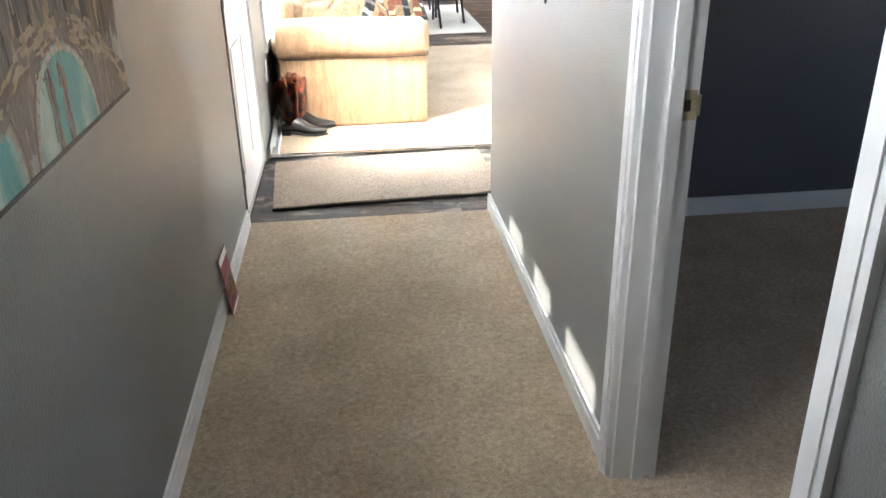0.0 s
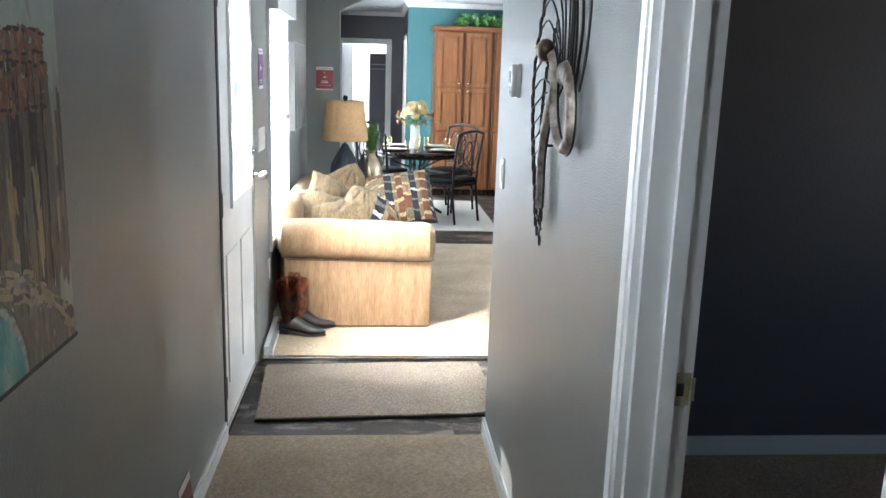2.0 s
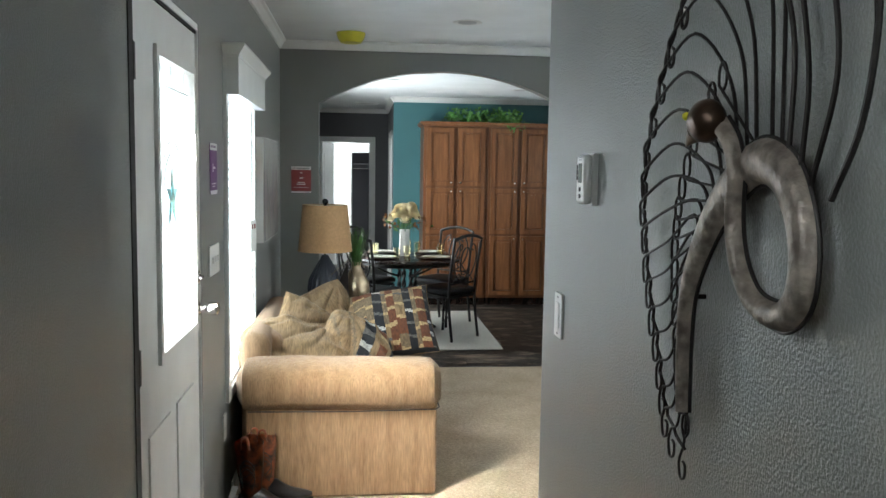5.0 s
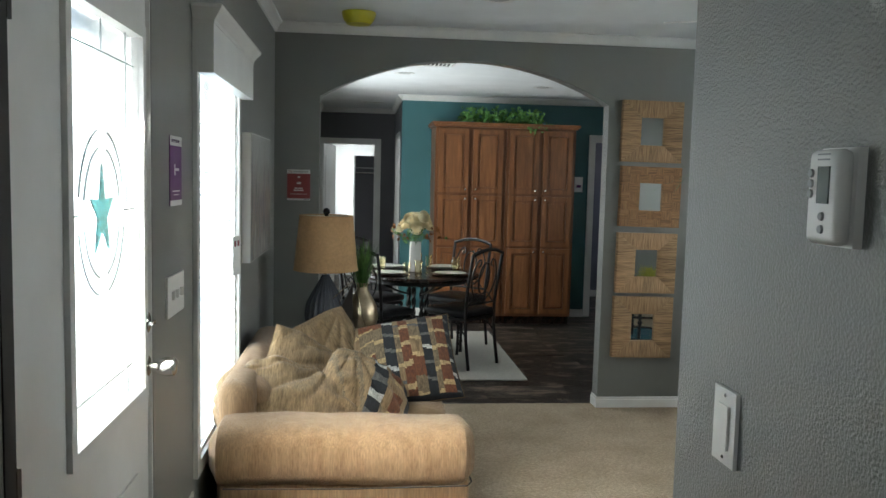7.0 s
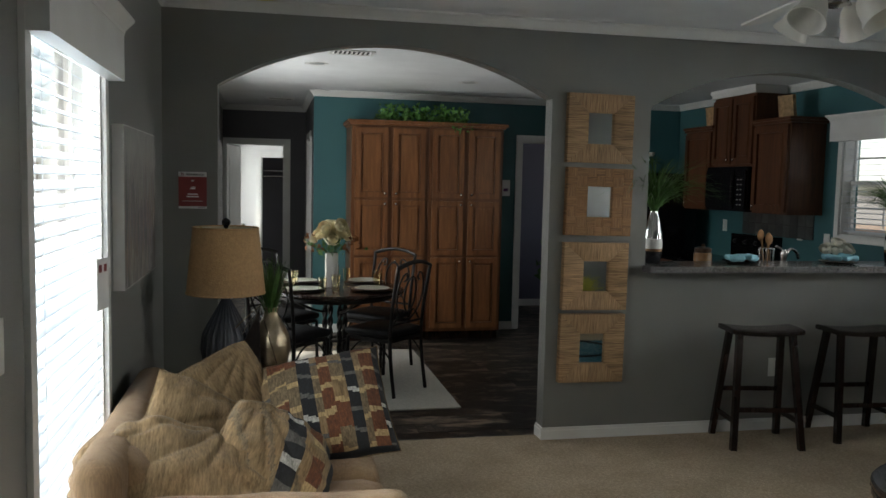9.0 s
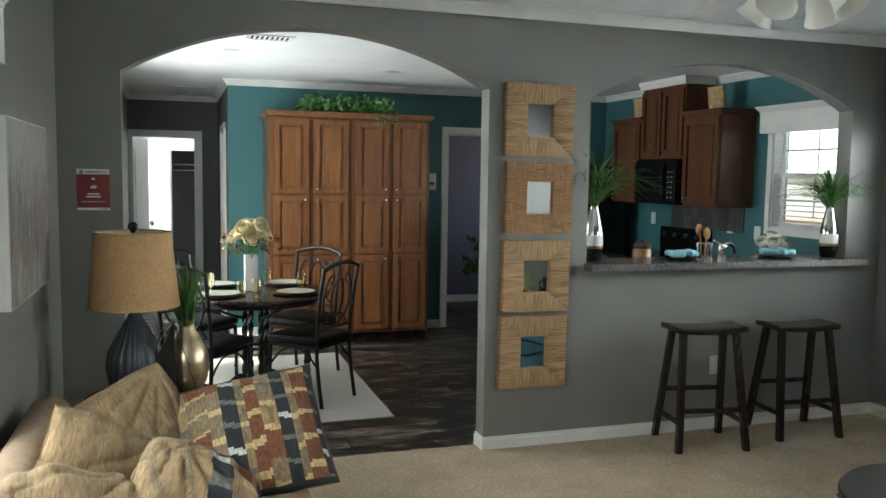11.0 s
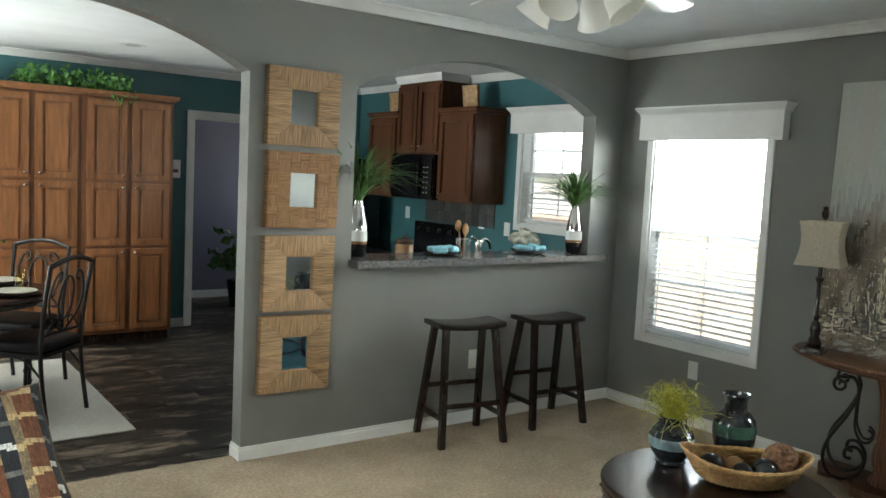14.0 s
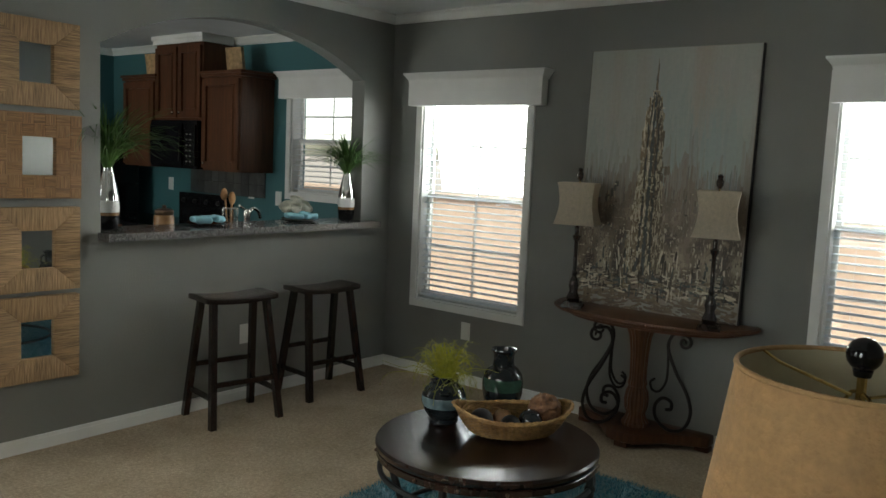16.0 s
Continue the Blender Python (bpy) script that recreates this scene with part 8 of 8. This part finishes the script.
    for _ in range(90):
        u, v = r.uniform(-0.42, 0.42), r.uniform(0.1, 0.34)
        br.dab(u, v, r.uniform(0.003, 0.007), r.uniform(0.015, 0.04), r.choice((CREAM, UMBER, SLATEC)), r.gauss(0, 0.1))
    part("brushwork", br.bm, OIL, cp, "thick tan, cream and umber brush strokes", smooth=False)


paint_city()

# the narrow white canvas beside the front window
ac = thing("abstract_canvas", "white-edged abstract canvas with grey vertical streaks", "painting")
part("canvas", boxes((XL + 0.001, XL + 0.042, 6.2, 7.02, 1.145, 1.765)), PAPER, ac, "white canvas edge", bevel=0.003)
STREAK = material("grey_streaked_paint", (0.58, 0.57, 0.54), 0.5, 0.3, 3.0, 0.2, 60, stretch=(1, 9, 0.6), second=(0.09, 0.085, 0.1), second_scale=1.1, second_amount=0.35)
part("paint", boxes((XL + 0.042, XL + 0.0435, 6.203, 7.017, 1.148, 1.762)), STREAK, ac)
br = Brush(lambda u, v, h: (XL + 0.0437 + h, min(7.015, max(6.205, u)), min(1.76, max(1.15, v))), 8)
for k in range(900):
    u, v = br.r.uniform(6.21, 7.01), br.r.uniform(1.15, 1.76)
    low = max(0.0, 1 - abs(v - 1.36 - 0.12 * noise.noise(Vector((u * 7, 0, 0)))) / 0.34)
    br.dab(u, v, br.r.uniform(0.004, 0.014), br.r.uniform(0.03, 0.11), blend((0.36, 0.36, 0.345), br.r.choice((SLATEC, (0.13, 0.11, 0.13), HAZE)), low * br.r.uniform(0.6, 1.8)), 0.0, 0.08)
part("brushwork", br.bm, OIL, ac, smooth=False)

# the tower painting in the hall
HY0, HY1, HZ0, HZ1 = 0.72, 1.9, 1.04, 1.705
hp = thing("tower_painting", "colourful painting of a brown tower above a teal archway", "painting")
HBASE = material("beige_oil_ground", (0.36, 0.33, 0.28), 0.5, 0.25, 6, 0.4, 60, stretch=(1, 4, 1), second=(0.24, 0.26, 0.22), second_scale=2.5, second_amount=0.5)
part("canvas", boxes((XL + 0.001, XL + 0.03, HY0, HY1, HZ0, HZ1)), HBASE, hp, bevel=0.002)
part("frame_edge", boxes((XL + 0.002, XL + 0.026, HY0 - 0.002, HY1 + 0.004, HZ0 - 0.006, HZ0 - 0.0005), (XL + 0.002, XL + 0.026, HY1 + 0.0005, HY1 + 0.005, HZ0, HZ1)), CHROME, hp, "silver metal frame edge")
part("frame_lip", boxes((XL + 0.0262, XL + 0.033, HY0, HY1 + 0.004, HZ0 - 0.005, HZ0 + 0.003)), BLACKVINYL, hp, "thin black frame lip")
BROWN, RUSSET, BLACKBROWN, AQUA, PALEAQUA, SAND, GOLDC, TAUPE, PALESKY = (0.12, 0.075, 0.055), (0.2, 0.085, 0.045), (0.025, 0.02, 0.018), (0.09, 0.27, 0.26), (0.36, 0.47, 0.41), (0.31, 0.245, 0.165), (0.26, 0.18, 0.07), (0.15, 0.125, 0.105), (0.36, 0.39, 0.35)


def hall_face(u, v, h):
    return (XL + 0.0305 + h, min(HY1 - 0.004, max(HY0 + 0.004, u)), min(HZ1 - 0.003, max(HZ0 + 0.003, v)))


def bridge_line(u):
    """The deck arches over the archway and falls to either side."""
    return 1.215 - 1.05 * (u - 1.5) ** 2


def paint_hall():
    br = Brush(hall_face, 3)
    r = br.r
    for _ in range(700):
        u, v = r.uniform(HY0, HY1), r.uniform(1.2, HZ1)
        n1 = noise.noise(Vector((u * 6, v * 2, 1.0)))
        br.dab(u, v, r.uniform(0.008, 0.024), r.uniform(0.03, 0.09), blend(PALESKY, TAUPE, (1.58 - v) / 0.2 + 0.6 * n1), r.gauss(0, 0.06), 0.05)
    # grey wall with upright shadows behind the tower
    for _ in range(520):
        u, v = r.uniform(HY0, HY1), r.uniform(1.2, 1.47)
        n1 = noise.noise(Vector((u * 13, v * 1.2, 4.0)))
        br.dab(u, v, r.uniform(0.005, 0.013), r.uniform(0.025, 0.08), blend(TAUPE, r.choice((BROWN, SAND, BLACKBROWN, BLACKBROWN)), 0.3 + 1.6 * abs(n1)), r.gauss(0, 0.05), 0.12)
    # the tower: pillars in shade and light under a russet cap
    for at, half, tone in ((1.62, 0.022, BROWN), (1.655, 0.016, TAUPE), (1.69, 0.02, BLACKBROWN), (1.725, 0.022, TAUPE), (1.765, 0.018, BLACKBROWN), (1.795, 0.018, BROWN), (1.83, 0.014, TAUPE)):
        for _ in range(60):
            v = r.uniform(1.19, 1.56)
            c = blend(tone, GOLDC if tone is not BLACKBROWN else BROWN, max(0.0, (1.34 - v) / 0.16) * r.random())
            br.dab(at + r.gauss(0, half * 0.5), v, r.uniform(0.003, 0.009), r.uniform(0.025, 0.06), blend(c, BLACKBROWN, 0.5 * r.random()), r.gauss(0, 0.03), 0.25)
    for _ in range(200):
        u, v = r.uniform(1.59, 1.835), r.uniform(1.49, 1.63)
        br.dab(u, v, r.uniform(0.008, 0.022), r.uniform(0.006, 0.014), r.choice((RUSSET, RUSSET, BROWN, blend(RUSSET, SAND, 0.4))), r.gauss(0, 0.15), 0.2)
    for v in (1.632, 1.595, 1.575, 1.5):
        for _ in range(14):
            br.dab(r.uniform(1.6, 1.83), v + r.gauss(0, 0.002), r.uniform(0.012, 0.03), 0.003, BLACKBROWN, r.gauss(0, 0.03))
    for at in (1.6, 1.675, 1.71, 1.78, 1.81, 0.95, 1.12, 1.3, 1.42):
        for _ in range(12):
            br.dab(at + r.gauss(0, 0.003), r.uniform(1.2, 1.55), 0.0045, r.uniform(0.02, 0.06), BLACKBROWN, r.gauss(0, 0.04))
    for at in (0.84, 1.05, 1.24, 1.5, 1.66, 1.76):
        for _ in range(12):
            br.dab(at + r.gauss(0, 0.006), r.uniform(1.22, 1.38), r.uniform(0.004, 0.009), r.uniform(0.02, 0.05), blend(GOLDC, SAND, r.random()), r.gauss(0.03, 0.05), 0.2)
    # wall under the deck, then the archway with its aqua water
    for _ in range(420):
        u = r.uniform(HY0, HY1)
        v = r.uniform(HZ0, max(HZ0 + 0.01, bridge_line(u)))
        br.dab(u, v, r.uniform(0.006, 0.014), r.uniform(0.015, 0.05), blend(TAUPE, r.choice((BROWN, SAND, TAUPE)), r.uniform(0, 0.6)), r.gauss(0, 0.12), 0.1)
    for cu, rad in ((1.505, 0.165), (1.08, 0.2)):
        for _ in range(420):
            a, k = r.uniform(0, math.pi), math.sqrt(r.random())
            u, v = cu + rad * 0.93 * k * math.cos(a), HZ0 + rad * 0.93 * k * math.sin(a)
            n1 = noise.noise(Vector((u * 16, v * 5, 2.0)))
            br.dab(u, v, r.uniform(0.005, 0.012), r.uniform(0.012, 0.035), blend(AQUA, PALEAQUA, 0.2 + 2.0 * n1), r.gauss(0.15, 0.15), 0.1)
        for k in range(60):
            a = math.pi * k / 59
            br.dab(cu + rad * 0.97 * math.cos(a), HZ0 + rad * 0.97 * math.sin(a), 0.011, 0.006, blend(PALESKY, SAND, r.random()), a - math.pi / 2 + r.gauss(0, 0.1), 0.1)
        for k in range(40):
            a = math.pi * k / 39
            br.dab(cu + rad * 1.05 * math.cos(a), HZ0 + rad * 1.05 * math.sin(a), 0.01, 0.003, BROWN, a - math.pi / 2)
        for du in (-0.06, 0.0):
            for _ in range(40):
                br.dab(cu + du + r.gauss(0, 0.007), r.uniform(1.05, 1.17), r.uniform(0.004, 0.009), r.uniform(0.01, 0.03), r.choice((RUSSET, BROWN, BLACKBROWN, TAUPE)), r.gauss(0, 0.1), 0.2)
    for _ in range(230):
        u = r.uniform(HY0, HY1)
        slope = math.atan(-2.1 * (u - 1.5))
        off = r.gauss(0, 0.014)
        br.dab(u, bridge_line(u) + 0.015 + off, r.uniform(0.015, 0.035), r.uniform(0.003, 0.008), r.choice((SAND, TAUPE, blend(SAND, GOLDC, 0.4), BROWN)), slope + r.gauss(0, 0.08), 0.15)
    part("brushwork", br.bm, OIL, hp, "thick brown, sand and aqua brush strokes", smooth=False)


paint_hall()
# ---- floor planks ----
def planks(owner, x0, x1, y0, y1, w, length, seed, skip=None):
    """Staggered vinyl planks along x; whole planks share one mesh."""
    r = random.Random(seed)
    cache = {}
    row, y = 0, y0
    while y < y1 - 1e-3:
        yb = min(y + w, y1)
        x = x0 - r.uniform(0, length)
        while x < x1 - 1e-3:
            a, b = max(x, x0), min(x + length, x1)
            if b - a > 0.02 and not (skip and skip((a + b) / 2, (y + yb) / 2)):
                key = (round(b - a, 3), round(yb - y, 3))
                if key not in cache:
                    bm = boxes((0.001, key[0] - 0.001, 0.001, key[1] - 0.001, -0.012, 0.0))
                    cache[key] = finish("plank", bm, VINYL, False, 0.0012, 1)
                o = new("plank", cache[key])
                o.parent = owner
                o.location = (a, y, r.uniform(-0.0005, 0.0005))
            x += length
        y, row = yb, row + 1


fe = tagged(new("floor_entry"), "grey-brown vinyl plank strip at the entry", "floor", "", "structure")
planks(fe, XL, 1.02, VIN_Y[0], VIN_Y[1], 0.152, 0.42, 5)
fd_ = tagged(new("floor_dining"), "dark barnwood vinyl plank floor", "floor", "", "structure")
planks(fd_, XL, XE, Y0 + 0.1, YN, 0.178, 0.92, 6)
ff = tagged(new("floor_far"), "dark barnwood vinyl plank floor of the far rooms", "floor", "", "structure")
planks(ff, XL, XE, YN, 15.9, 0.178, 0.92, 7, lambda x, y: (y > 13.2 and x > 1.7))
